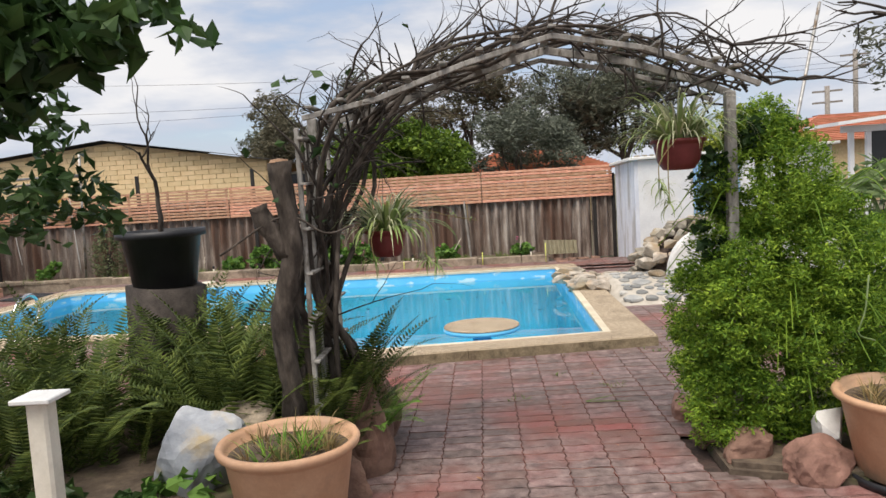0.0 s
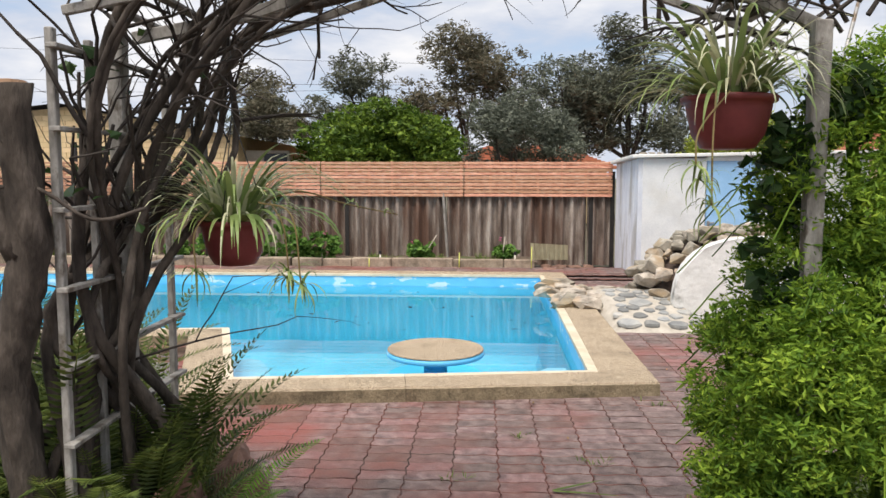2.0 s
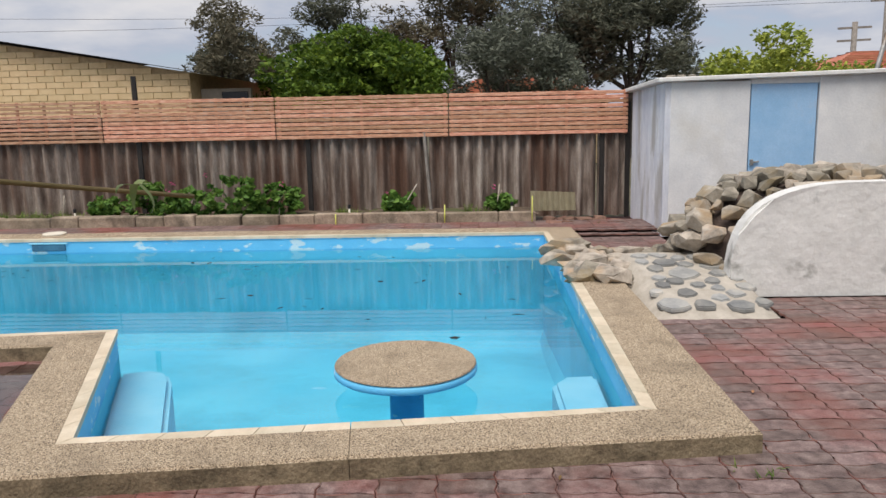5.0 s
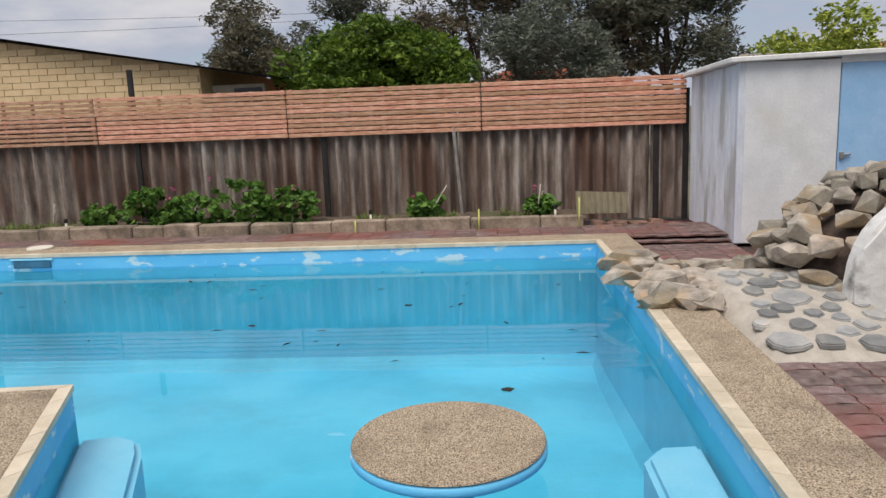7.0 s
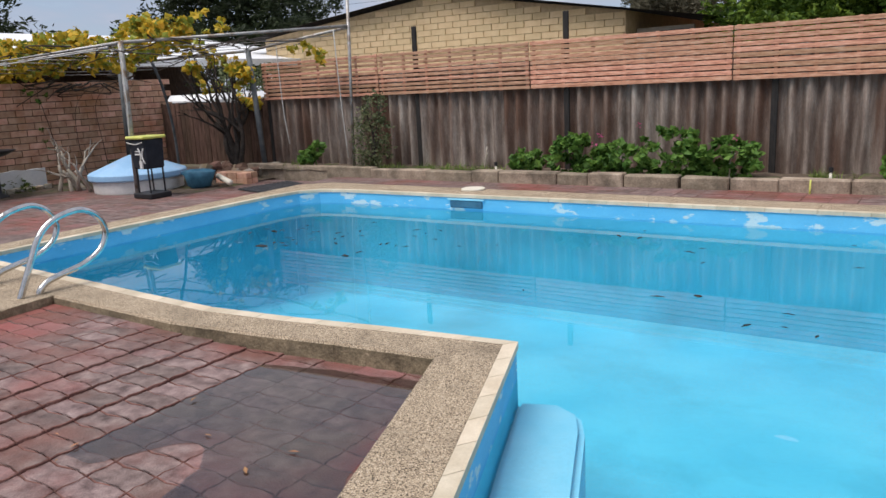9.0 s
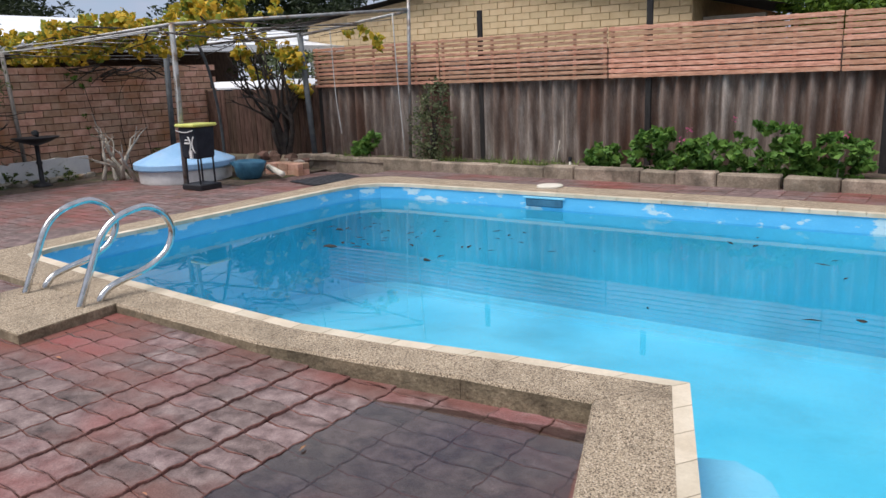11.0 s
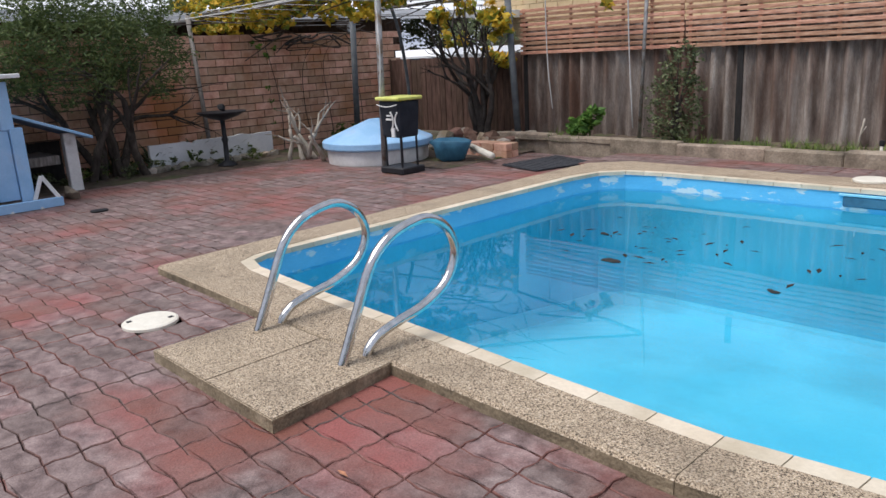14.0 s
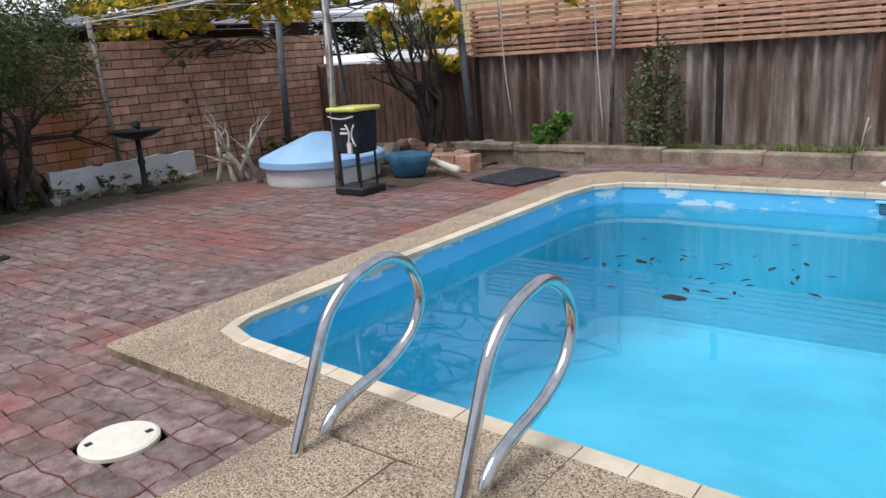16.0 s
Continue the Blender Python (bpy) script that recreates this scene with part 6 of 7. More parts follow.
rocks_l = [((-0.36, 6.22, 0.13), (0.16, 0.22, 0.30), 1), ((-0.33, 5.95, 0.08), (0.15, 0.20, 0.19), 2), ((-0.34, 5.68, 0.17), (0.16, 0.20, 0.36), 3), ((-0.42, 5.28, 0.06), (0.17, 0.18, 0.16), 4), ((-0.62, 4.95, 0.05), (0.16, 0.17, 0.14), 5),
           ((-0.55, 6.55, 0.06), (0.2, 0.18, 0.2), 6), ((-0.95, 4.62, 0.05), (0.2, 0.16, 0.15), 7), ((-1.35, 4.5, 0.05), (0.2, 0.16, 0.15), 8), ((-1.0, 6.85, 0.05), (0.24, 0.15, 0.18), 9)]
for p, s, k in rocks_l:
    tagged(part("edging_rock", rock(p, s, 60 + k, 3, 0.5), M_RED_ROCK), "rounded red-brown rock edging the bed", "rock", "rocks round the left bed")
tagged(part("boulder", rock((-1.12, 5.12, 0.28), (0.29, 0.22, 0.30), 83, 3, 0.3), M_BLUE_ROCK), "blue-grey boulder with pale veins in the bed", "boulder")
tagged(part("sandstone_lump", rock((-0.95, 5.35, 0.36), (0.20, 0.15, 0.17), 84, 3, 0.4), M_LIMESTONE), "mossy yellowish stone beside the boulder", "stone")
leafy("ivy_patch", (-1.2, 4.85, 0.15), [((-1.15, 4.85, 0.22), (0.3, 0.2, 0.1), 18)], 6, 0.06, 0.085, M_GERANIUM, "bright green round-leaved ground cover", "ground cover", 0.95, "", 0, 0.0)
leafy("ivy_patch", (-1.6, 4.7, 0.15), [((-1.7, 4.8, 0.22), (0.5, 0.25, 0.12), 18)], 6, 0.07, 0.10, M_BROAD, "dark broad-leaved ground cover", "ground cover", 0.7, "", 0, 0.0)


def big_pot(at, r, h, label, seed, saucer=False):
    rg = np.random.default_rng(seed)
    ob = thing("planter_pot", at, label, "plant pot", "terracotta pots by the path")
    part("pot", lathe([(r * 0.66, 0.0), (r * 0.70, 0.01), (r * 0.90, h * 0.86), (r * 0.93, h * 0.885), (r * 1.0, h * 0.92), (r * 1.02, h * 0.965), (r * 0.99, h), (r * 0.93, h * 0.995), (r * 0.89, h * 0.95), (r * 0.86, h * 0.86), (0, h * 0.86)], at, 56), M_TERRA, ob, "", True)
    part("soil", lathe([(0.0, h * 0.885), (r * 0.87, h * 0.87)], at, 24), M_EARTH, ob, "dry soil")
    put("grass", merge_meshes([blades(rg, (at[0] + rg.uniform(-0.6, 0.6) * r, at[1] + rg.uniform(-0.6, 0.6) * r, at[2] + h * 0.87), 12, 0.14, 0.006, (0.3, 1.5), 0.04, 0.5, 4) for _ in range(24)]), M_STRAW, ob, "dead straw grass")
    put("green_grass", merge_meshes([blades(rg, (at[0] + rg.uniform(-0.3, 0.5) * r, at[1] + rg.uniform(-0.6, 0.2) * r, at[2] + h * 0.87), 8, 0.17, 0.008, (0.7, 1.5), 0.03, 0.4, 4) for _ in range(9)]), M_FERN_LIME, ob, "fresh green blades")
    if saucer:
        part("saucer", lathe([(r * 0.6, -0.028), (r * 0.82, -0.028), (r * 0.86, 0.02), (r * 0.80, 0.016), (r * 0.72, -0.012)], at, 40), M_BLACK, ob, "black plastic saucer", True)
    return ob


big_pot((-0.57, 4.84, 0.0), 0.33, 0.475, "wide terracotta plastic pot with dry grass by the bed", 3)
big_pot((2.48, 5.20, 0.03), 0.36, 0.43, "wide terracotta plastic pot on a black saucer", 4, True)
# white square bollard
ob = thing("white_post", (-1.46, 4.4, 0.0), "short white plastic post with a flat cap", "post")
part("shaft", box(-1.515, -1.425, 4.355, 4.445, -0.03, 0.83, 0.012), M_WHITE_PLASTIC, ob)
part("cap", box(-1.555, -1.385, 4.315, 4.485, 0.83, 0.85, 0.004), M_WHITE_PAINT, ob, "flat white cap")
# black tub on a stump with a dead sapling
ob = thing("tree_stump", (-1.83, 6.53, 0), "rough dark stump standing among ferns", "stump")
tube("trunk", [(-1.83, 6.53, 0.1), (-1.85, 6.53, 0.6), (-1.82, 6.53, 1.03)], [0.30, 0.24, 0.25], M_BARK_DARK, ob, "", 14, 0.12)
ob = thing("black_tub", (-1.83, 6.53, 1.03), "black plastic tub holding a bare dead sapling", "plant tub")
part("pot", lathe([(0.21, 0.0), (0.26, 0.33), (0.30, 0.34), (0.30, 0.385), (0.27, 0.385), (0.25, 0.30), (0.0, 0.30)], (-1.83, 6.53, 1.03), 32), M_BLACK, ob, "", True)
runs = []
branching(random.Random(6), (-1.83, 6.53, 1.34), (0.05, 0, 1), 0.42, 0.022, 3, runs, 0.1, (2, 2), 0.75, 0.4, 5)
tagged(put("sapling", tubes(runs, 6), M_BARK, ob, "bare grey sapling", True), kind="stuff")
# overhanging broad-leaved tree at the start
over = thing("overhanging_tree", (-1.7, 3.3, 0), "overhanging tree with large dark green leaves", "tree")
runs = []
rn = random.Random(71)
tube("trunk", smooth_line([(-2.6, 3.2, -0.03), (-2.5, 3.2, 1.0), (-2.3, 3.2, 1.9), (-1.8, 3.25, 2.35)], 5), [0.09 - 0.003 * i for i in range(16)], M_BARK, over, "", 10, 0.1)
lp = []
for k in range(11):
    tips = branching(rn, (-1.9 + rn.uniform(0, 0.3), 3.25 + rn.uniform(-0.1, 0.2), 2.32), (1, rn.uniform(-0.35, 0.4), rn.uniform(-0.35, 0.05)), 0.5, 0.012, 2, runs, -0.3, (2, 3), 0.75, 0.35, 5)
    lp += [tuple(t) for t in tips]
put("limbs", tubes(runs, 5), M_BARK_DARK, over, "", True)
lp = np.array(lp)
lp = np.concatenate([lp + rng.normal(0, 0.05, lp.shape) for _ in range(2)] + [clumps(rng, [((-0.72, 3.2, 2.01), (0.30, 0.14, 0.10), 64), ((-0.42, 3.2, 2.03), (0.20, 0.12, 0.06), 26), ((-0.85, 3.25, 1.88), (0.16, 0.12, 0.10), 24)], 6, 0.05)])
put("leaves", leaf_mesh(lp, 0.085, rng, 0.52, 0.75), M_BROAD, over)
runs = []
for k in range(9):
    a = Vector((-1.75, 3.25, 2.36))
    runs.append((smooth_line([a, (-1.2, 3.2 + rn.uniform(-0.1, 0.1), 2.28 + rn.uniform(-0.08, 0.08)), (-0.9 + 0.08 * k, 3.2, 2.14 + rn.uniform(-0.08, 0.06))], 4), [0.012 - 0.001 * i for i in range(9)]))
put("twig_fan", tubes(runs, 5), M_BARK_DARK, over, "", True)
put("small_leaves", leaf_mesh(clumps(rng, [((-1.30, 4.1, 1.78), (0.32, 0.25, 0.28), 84), ((-1.15, 4.05, 1.62), (0.3, 0.2, 0.14), 34)], 6, 0.06), 0.06, rng, 0.55, 0.5), M_BROAD, over, "smaller leaves on low twigs")

# asparagus fern swallowing the far side of the arch
asp = thing("asparagus_fern", (2.2, 6.0, 0), "huge feathery bright green asparagus fern over the arch post", "climbing fern")
blobs = [((2.10, 5.85, 0.50), (0.62, 0.46, 0.54), 620), ((2.10, 5.88, 1.05), (0.53, 0.42, 0.48), 460), ((2.02, 5.85, 1.52), (0.38, 0.32, 0.36), 270), ((2.36, 5.85, 0.9), (0.38, 0.40, 0.60), 300), ((2.0, 5.82, 1.82), (0.18, 0.18, 0.16), 60), ((1.74, 5.75, 0.28), (0.26, 0.3, 0.30), 140), ((1.62, 5.85, 0.75), (0.16, 0.25, 0.35), 110), ((1.78, 5.55, 0.80), (0.2, 0.14, 0.45), 120)]
put("foliage", leaf_mesh(clumps(rng, blobs, 62, 0.07), 0.029, rng, 0.32, 0.15, 0.3), M_ASPARAGUS, asp)
runs = []
rn = random.Random(81)
for k in range(70):
    a = rn.uniform(0, 6.28)
    b = Vector((2.2 + 0.35 * math.cos(a), 6.0 + 0.3 * math.sin(a), rn.uniform(0.2, 1.5)))
    o = Vector((math.cos(a), math.sin(a), 0))
    runs.append((smooth_line([b, b + o * 0.22 + Vector((0, 0, 0.12)), b + o * 0.4 + Vector((0, 0, -0.05))], 4), 0.003))
for k in range(5):
    runs.append((smooth_line([(2.2 + 0.05 * k, 6.0, 0), (2.15, 6.0, 0.8), (2.1 + rn.uniform(-0.1, 0.1), 6.0, 1.7)], 4), 0.012))
tagged(put("stems", tubes(runs, 5), M_ASPARAGUS, asp, "", True), kind="stuff")
tube("pale_runner", smooth_line([(2.42, 5.50, 1.0), (2.38, 5.46, 0.82), (2.34, 5.45, 0.70), (2.42, 5.44, 0.66)], 5), 0.005, M_PALE_LEAF, asp, "pale curling shoot", 5)
leafy("dark_ivy", (1.9, 5.85, 1.6), [((1.95, 5.8, 1.78), (0.16, 0.14, 0.12), 18), ((1.7, 5.75, 1.55), (0.12, 0.1, 0.15), 12), ((1.72, 5.8, 1.25), (0.10, 0.1, 0.25), 12)], 8, 0.05, 0.06, M_BROAD, "dark ivy round the arch post", "ivy", 0.8)
for k, (p, s) in enumerate((((1.78, 5.5, 0.06), (0.17, 0.15, 0.15)), ((2.05, 5.28, 0.06), (0.2, 0.16, 0.16)), ((1.68, 5.9, 0.05), (0.12, 0.2, 0.13)), ((1.66, 6.35, 0.05), (0.12, 0.2, 0.12)), ((2.9, 5.5, 0.07), (0.2, 0.2, 0.16)))):
    tagged(part("edging_rock", rock(p, s, 160 + k, 3, 0.5), M_RED_ROCK), "red-brown rock edging the fern bed", "rock", "rocks round the right bed")
tagged(part("pale_rock", rock((2.18, 5.42, 0.22), (0.12, 0.1, 0.1), 171, 2, 0.4), M_WHITE_ROUGH), "small whitish rock under the fern", "rock")
bm = plate([(1.62, 5.35), (2.2, 5.15), (4.6, 5.2), (4.8, 8.3), (3.0, 8.3), (2.6, 6.9), (1.66, 6.6)], -0.03, 0.06, 0.03)
tagged(part("garden_bed_right", bm, M_EARTH), "earth bed under the asparagus fern", "garden bed", kind="structure")
flo = np.concatenate([np.array([[3.05 + rng.uniform(-0.25, 0.35), 6.3 + rng.uniform(-0.1, 0.2), 0.95 + rng.uniform(-0.15, 0.12)]]) + rng.normal(0, 0.03, (14, 3)) for _ in range(5)])
leafy("hydrangea", (3.3, 6.6, 0.06), [((3.35, 6.6, 0.50), (0.55, 0.4, 0.45), 90), ((3.5, 6.7, 1.0), (0.5, 0.35, 0.3), 60)], 7, 0.09, 0.13, M_GERANIUM, "round-leaved green bush with white flower heads", "bush", 0.9, "", 5, 0.1, M_GERANIUM, (flo, 0.045, M_FLOWER))
leafy("pale_bush", (3.4, 7.4, 0.06), [((3.4, 7.5, 1.25), (0.5, 0.35, 0.30), 60)], 8, 0.12, 0.20, M_PALE_LEAF, "pale green long-leaved bush behind the fern", "bush", 0.25, "", 6, 0.2)


# ---- beyond the fence ----
def tree_far(name, base, blobs, per, spread, size, mat, label, seed, trunk_r=0.25, aspect=0.4, bark=M_BARK, limbs=7, category="tree", group=""):
    rg, rn = np.random.default_rng(seed), random.Random(seed)
    ob = thing(name, base, label, category, group)
    runs = []
    top = max(c[2] for c, r, k in blobs)
    fork = Vector((base[0], base[1], base[2] + (top - base[2]) * 0.35))
    runs.append((smooth_line([base, (Vector(base) + fork) / 2 + Vector((0.1, 0, 0)), fork], 4), [trunk_r * (1 - 0.04 * i) for i in range(9)]))
    for c, r, k in rn.sample(blobs, min(len(blobs), limbs)):
        for _ in range(max(1, limbs // len(blobs))):
            e = Vector(c) + Vector((rn.uniform(-0.8, 0.8) * r[0], rn.uniform(-0.5, 0.5) * r[1], rn.uniform(-0.2, 0.8) * r[2]))
            runs.append((smooth_line([fork - Vector((0, 0, rn.uniform(0, 0.6))), fork.lerp(Vector(c), 0.5) + Vector((rn.uniform(-0.4, 0.4), 0, rn.uniform(-0.2, 0.3))), e], 4), [trunk_r * 0.34 * (1 - 0.1 * i) for i in range(9)]))
    put("trunk", tubes(runs, 6, 0.08), bark, ob, "", True)
    put("crown", leaf_mesh(clumps(rg, blobs, per, spread), size, rg, aspect, 0.3), mat, ob)
    return ob


def lumps(rn, x0, x1, y, z0, z1, n, r, k, depth=1.2):
    """Uneven blobs that fill an outline."""
    out = []
    for _ in range(n):
        t = rn.uniform(-1, 1)
        zt = z0 + (z1 - z0) * (1 - 0.45 * t * t) * rn.uniform(0.25, 1.0)
        out.append((((x0 + x1) / 2 + t * (x1 - x0) / 2 * 0.85, y + rn.uniform(-depth, depth), zt), (r * rn.uniform(0.7, 1.3), r, r * rn.uniform(0.5, 0.85)), k))
    return out


rn = random.Random(91)
tree_far("citrus_tree", (-2.1, 24, 0), lumps(rn, -4.3, 0.3, 24, 1.3, 3.3, 44, 0.62, 50), 14, 0.17, 0.14, M_LIME_BUSH, "dense bright green rounded tree behind the fence", 1, 0.14, 0.5)
tree_far("olive_tree", (1.7, 26.5, 0), lumps(rn, -0.4, 3.6, 26.5, 1.4, 4.0, 26, 0.62, 34), 14, 0.22, 0.16, M_OLIVE, "grey-green olive tree behind the fence", 2, 0.16, 0.3)
tree_far("gum_tree", (-7.6, 32, 0), lumps(rn, -9.4, -6.0, 32, 2.5, 5.7, 22, 0.62, 26), 12, 0.26, 0.2, M_GUM_BROWN, "airy grey-green gum tree beyond the houses", 3, 0.2, 0.28, group="distant gum trees")
tree_far("gum_tree", (-4.0, 34, 0), lumps(rn, -6.4, -2.2, 34, 2.5, 6.6, 24, 0.62, 26), 12, 0.28, 0.2, M_GUM, "tall airy gum tree beyond the houses", 4, 0.2, 0.28, group="distant gum trees")
tree_far("gum_tree", (0.2, 33, 0), lumps(rn, -2.4, 3.0, 33, 1.8, 7.2, 46, 0.75, 30), 12, 0.30, 0.2, M_GUM_BROWN, "tall brownish gum tree beyond the houses", 5, 0.25, 0.28, group="distant gum trees")
tree_far("gum_tree", (6.0, 31, 0), lumps(rn, 3.4, 8.3, 31, 1.6, 6.9, 58, 0.7, 34), 12, 0.30, 0.2, M_GUM, "tall dark gum tree beyond the shed", 6, 0.25, 0.28, group="distant gum trees")
tree_far("gum_tree", (3.8, 32, 0), lumps(rn, 2.0, 5.4, 32, 1.6, 5.8, 32, 0.7, 28), 12, 0.30, 0.2, M_OLIVE, "grey gum tree beyond the shed", 7, 0.22, 0.28, group="distant gum trees")
tree_far("gum_tree", (-12.5, 38, 0), lumps(rn, -11.0, -7.5, 38, 2.5, 5.0, 16, 0.7, 26), 12, 0.30, 0.22, M_GUM, "small distant gum tree", 8, 0.2, 0.28, group="distant gum trees")
tree_far("hedge_shrub", (7.0, 22, 0), lumps(rn, 5.0, 9.0, 22, 1.0, 2.85, 26, 0.5, 30), 12, 0.18, 0.13, M_VINE_GREEN, "yellow-green hedge behind the shed", 9, 0.1, 0.5, category="hedge")
tree_far("conifer", (-24, 30, 0), lumps(rn, -31, -19, 30, 1.5, 6.5, 46, 1.2, 40, 2), 12, 0.4, 0.28, M_DARK_TREE, "dark conifers behind the neighbour's roof", 10, 0.3, 0.3, group="dark conifers")
tree_far("conifer", (-38, 24, 0), lumps(rn, -48, -30, 22, 1.5, 7.5, 46, 1.6, 40, 3), 12, 0.5, 0.34, M_DARK_TREE, "dark conifers behind the neighbour's roof", 11, 0.3, 0.3, group="dark conifers")
tree_far("gum_tree", (6.6, 10.4, 0), [((4.7, 9.2, 2.75), (0.55, 0.5, 0.34), 60), ((5.3, 9.4, 3.0), (0.7, 0.5, 0.4), 60), ((5.6, 9.3, 2.6), (0.5, 0.4, 0.3), 40), ((4.45, 8.9, 2.4), (0.25, 0.3, 0.2), 12)], 12, 0.13, 0.085, M_GUM, "dark gum tree with spreading limbs beside the path", 12, 0.12, 0.3, M_BARK_DARK, 4)
runs = []
rb = random.Random(14)
branching(rb, (4.0, 6.6, 2.55), (-1, -0.1, 0.12), 0.8, 0.035, 3, runs, -0.05, (2, 3), 0.7, 0.4, 6)
runs.append((smooth_line([(6.5, 10.2, 1.6), (5.4, 8.6, 2.3), (4.0, 6.6, 2.55)], 5), [0.06 - 0.0023 * i for i in range(11)]))
bb2 = thing("bare_limb", (6.5, 10.2, 1.6), "bare dark limb reaching over the garden", "branch")
put("limb", tubes(runs, 6), M_BARK_DARK, bb2, "", True)

# neighbour's cream block house
house = thing("neighbour_house", (-10, 22, 0), "cream block house with low dark-edged gable roof", "house")
bm = bmesh.new()
gab = [(-15.5, 0), (-5.46, 0), (-5.46, 2.54), (-9.9, 3.28), (-15.5, 2.70)]
a = [bm.verts.new((x, 22.03, z)) for x, z in gab]
b = [bm.verts.new((x, 30.0, z)) for x, z in gab]
bm.faces.new(a)
bm.faces.new(b[::-1])
for i in range(5):
    bm.faces.new((a[i], b[i], b[(i + 1) % 5], a[(i + 1) % 5]))
part("wall", bm, M_CREAM_MORTAR, house, "cream block wall")
for p, q in (((-16.0, 21.8, 2.70), (-9.9, 21.8, 3.35)), ((-9.9, 21.8, 3.35), (-3.85, 21.8, 2.30))):
    bm = bmesh.new()
    vs = [bm.verts.new((p[0], 21.7, p[2])), bm.verts.new((q[0], 21.7, q[2])), bm.verts.new((q[0], 30.4, q[2])), bm.verts.new((p[0], 30.4, p[2]))]
    f = bm.faces.new(vs)
    bmesh.ops.solidify(bm, geom=[f], thickness=0.07)
    part("roof", bm, M_ROOF_DARK, house, "thin dark roof edge")
part("verandah_wall", box(-5.44, -4.3, 22.6, 22.75, 0, 2.2, 0), M_CONCRETE, house, "grey rendered side wall")
part("window", box(-4.95, -4.35, 22.55, 22.6, 1.75, 2.12, 0.01), M_GLASS_DARK, house, "dark window")
rows_z = 16
for r in range(rows_z):
    z0 = 1.45 + 0.135 * r
    off = 0.2 if r % 2 else 0.0
    x = -15.5 - off
    while x < -5.5:
        x0, x1 = max(x, -15.5), min(x + 0.40, -5.46)
        xm = (x0 + x1) / 2
        roof = 3.26 - 0.168 * (xm + 9.9) if xm > -9.9 else 3.26 + 0.106 * (xm + 9.9)
        if z0 + 0.13 < roof and x1 - x0 > 0.08:
            part("block", box(x0 + 0.008, x1 - 0.008, 22.0, 22.035, z0, z0 + 0.122, 0), M_CREAM_BLOCK, house)
        x += 0.40
# white roofed carport to the west
cp = thing("neighbour_carport", (-16, 16, 0), "white sheet roof of the neighbour's carport", "carport")
bm = box(-21, -14.3, 8.0, 24.0, 2.06, 2.12, 0)
for v in bm.verts:
    v.co.z += (-14.3 - v.co.x) * 0.16
part("roof", bm, M_ROOF_WHITE, cp)
part("fascia", box(-14.32, -14.26, 8.0, 24.0, 1.97, 2.135, 0.004), M_ROOF_WHITE, cp, "white fascia")
for y in (9, 13, 17, 21):
    part("carport_post", box(-14.5, -14.42, y, y + 0.08, 0, 2.0, 0.004), M_ROOF_WHITE, cp)
part("back_wall", box(-21, -20.8, 8, 24, 0, 2.6, 0), M_BROWN_FENCE, cp)
leafy("far_shrub", (-15, 19.5, 0), [((-13.5, 19.5, 1.5), (0.9, 0.9, 0.5), 90), ((-15.5, 20.5, 1.6), (1.0, 0.9, 0.5), 90)], 10, 0.16, 0.12, M_SHRUB, "green shrub behind the paling fence", "shrub", 0.5, "", 5)
part_roof = thing("parked_van_roof", (-13.6, 18.0, 0), "white vehicle roof behind the paling fence", "vehicle")
bm = box(-14.1, -12.4, 17.5, 20.0, 0.5, 1.35, 0.12)
part("body", bm, M_ROOF_WHITE, part_roof)
part("window", box(-13.9, -12.6, 17.485, 17.52, 1.0, 1.2, 0.02), M_GLASS_DARK, part_roof)


def tiled_house(at, wx, wy, eave, ridge, label):
    x, y, z = at
    ob = thing("tiled_house", at, label, "house", "tiled houses beyond the fence")
    part("wall", box(x - wx + 0.4, x + wx - 0.4, y - wy + 0.4, y + wy - 0.4, 0, eave, 0), M_CREAM_MORTAR, ob)
    n = 16
    for side in (-1, 1):
        bm = bmesh.new()
        for k in range(n):
            t0, t1 = k / n, (k + 1) / n
            za, zb = eave + (ridge - eave) * t0, eave + (ridge - eave) * t1
            ya, yb = y + side * wy * (1 - t0), y + side * wy * (1 - t1)
            ha, hb = wx - t0 * wy * 0.8, wx - t1 * wy * 0.8
            vs = [bm.verts.new(c) for c in ((x - ha, ya, za + 0.05), (x + ha, ya, za + 0.05), (x + hb, yb, zb), (x - hb, yb, zb))]
            bm.faces.new(vs)
            vs2 = [bm.verts.new(c) for c in ((x - ha, ya, za), (x + ha, ya, za), (x + ha, ya, za + 0.05), (x - ha, ya, za + 0.05))]
            bm.faces.new(vs2)
        part("roof", bm, M_ROOF_TILE, ob, "orange terracotta tile roof")
    for side in (-1, 1):
        bm = bmesh.new()
        e = wx - wy * 0.8
        bm.faces.new([bm.verts.new(c) for c in ((x + side * wx, y - wy, eave), (x + side * wx, y + wy, eave), (x + side * e, y, ridge))])
        part("roof_end", bm, M_ROOF_TILE, ob)
    return ob


tiled_house((2.2, 30.0, 0), 3.0, 2.2, 1.8, 2.62, "orange tiled house half hidden by trees")
tiled_house((17.5, 34.0, 0), 6.0, 4.0, 2.3, 3.5, "orange tiled house beyond the shed")
tiled_house((-2.6, 27.5, 0), 1.2, 1.2, 1.8, 2.45, "small orange roof behind the green tree")
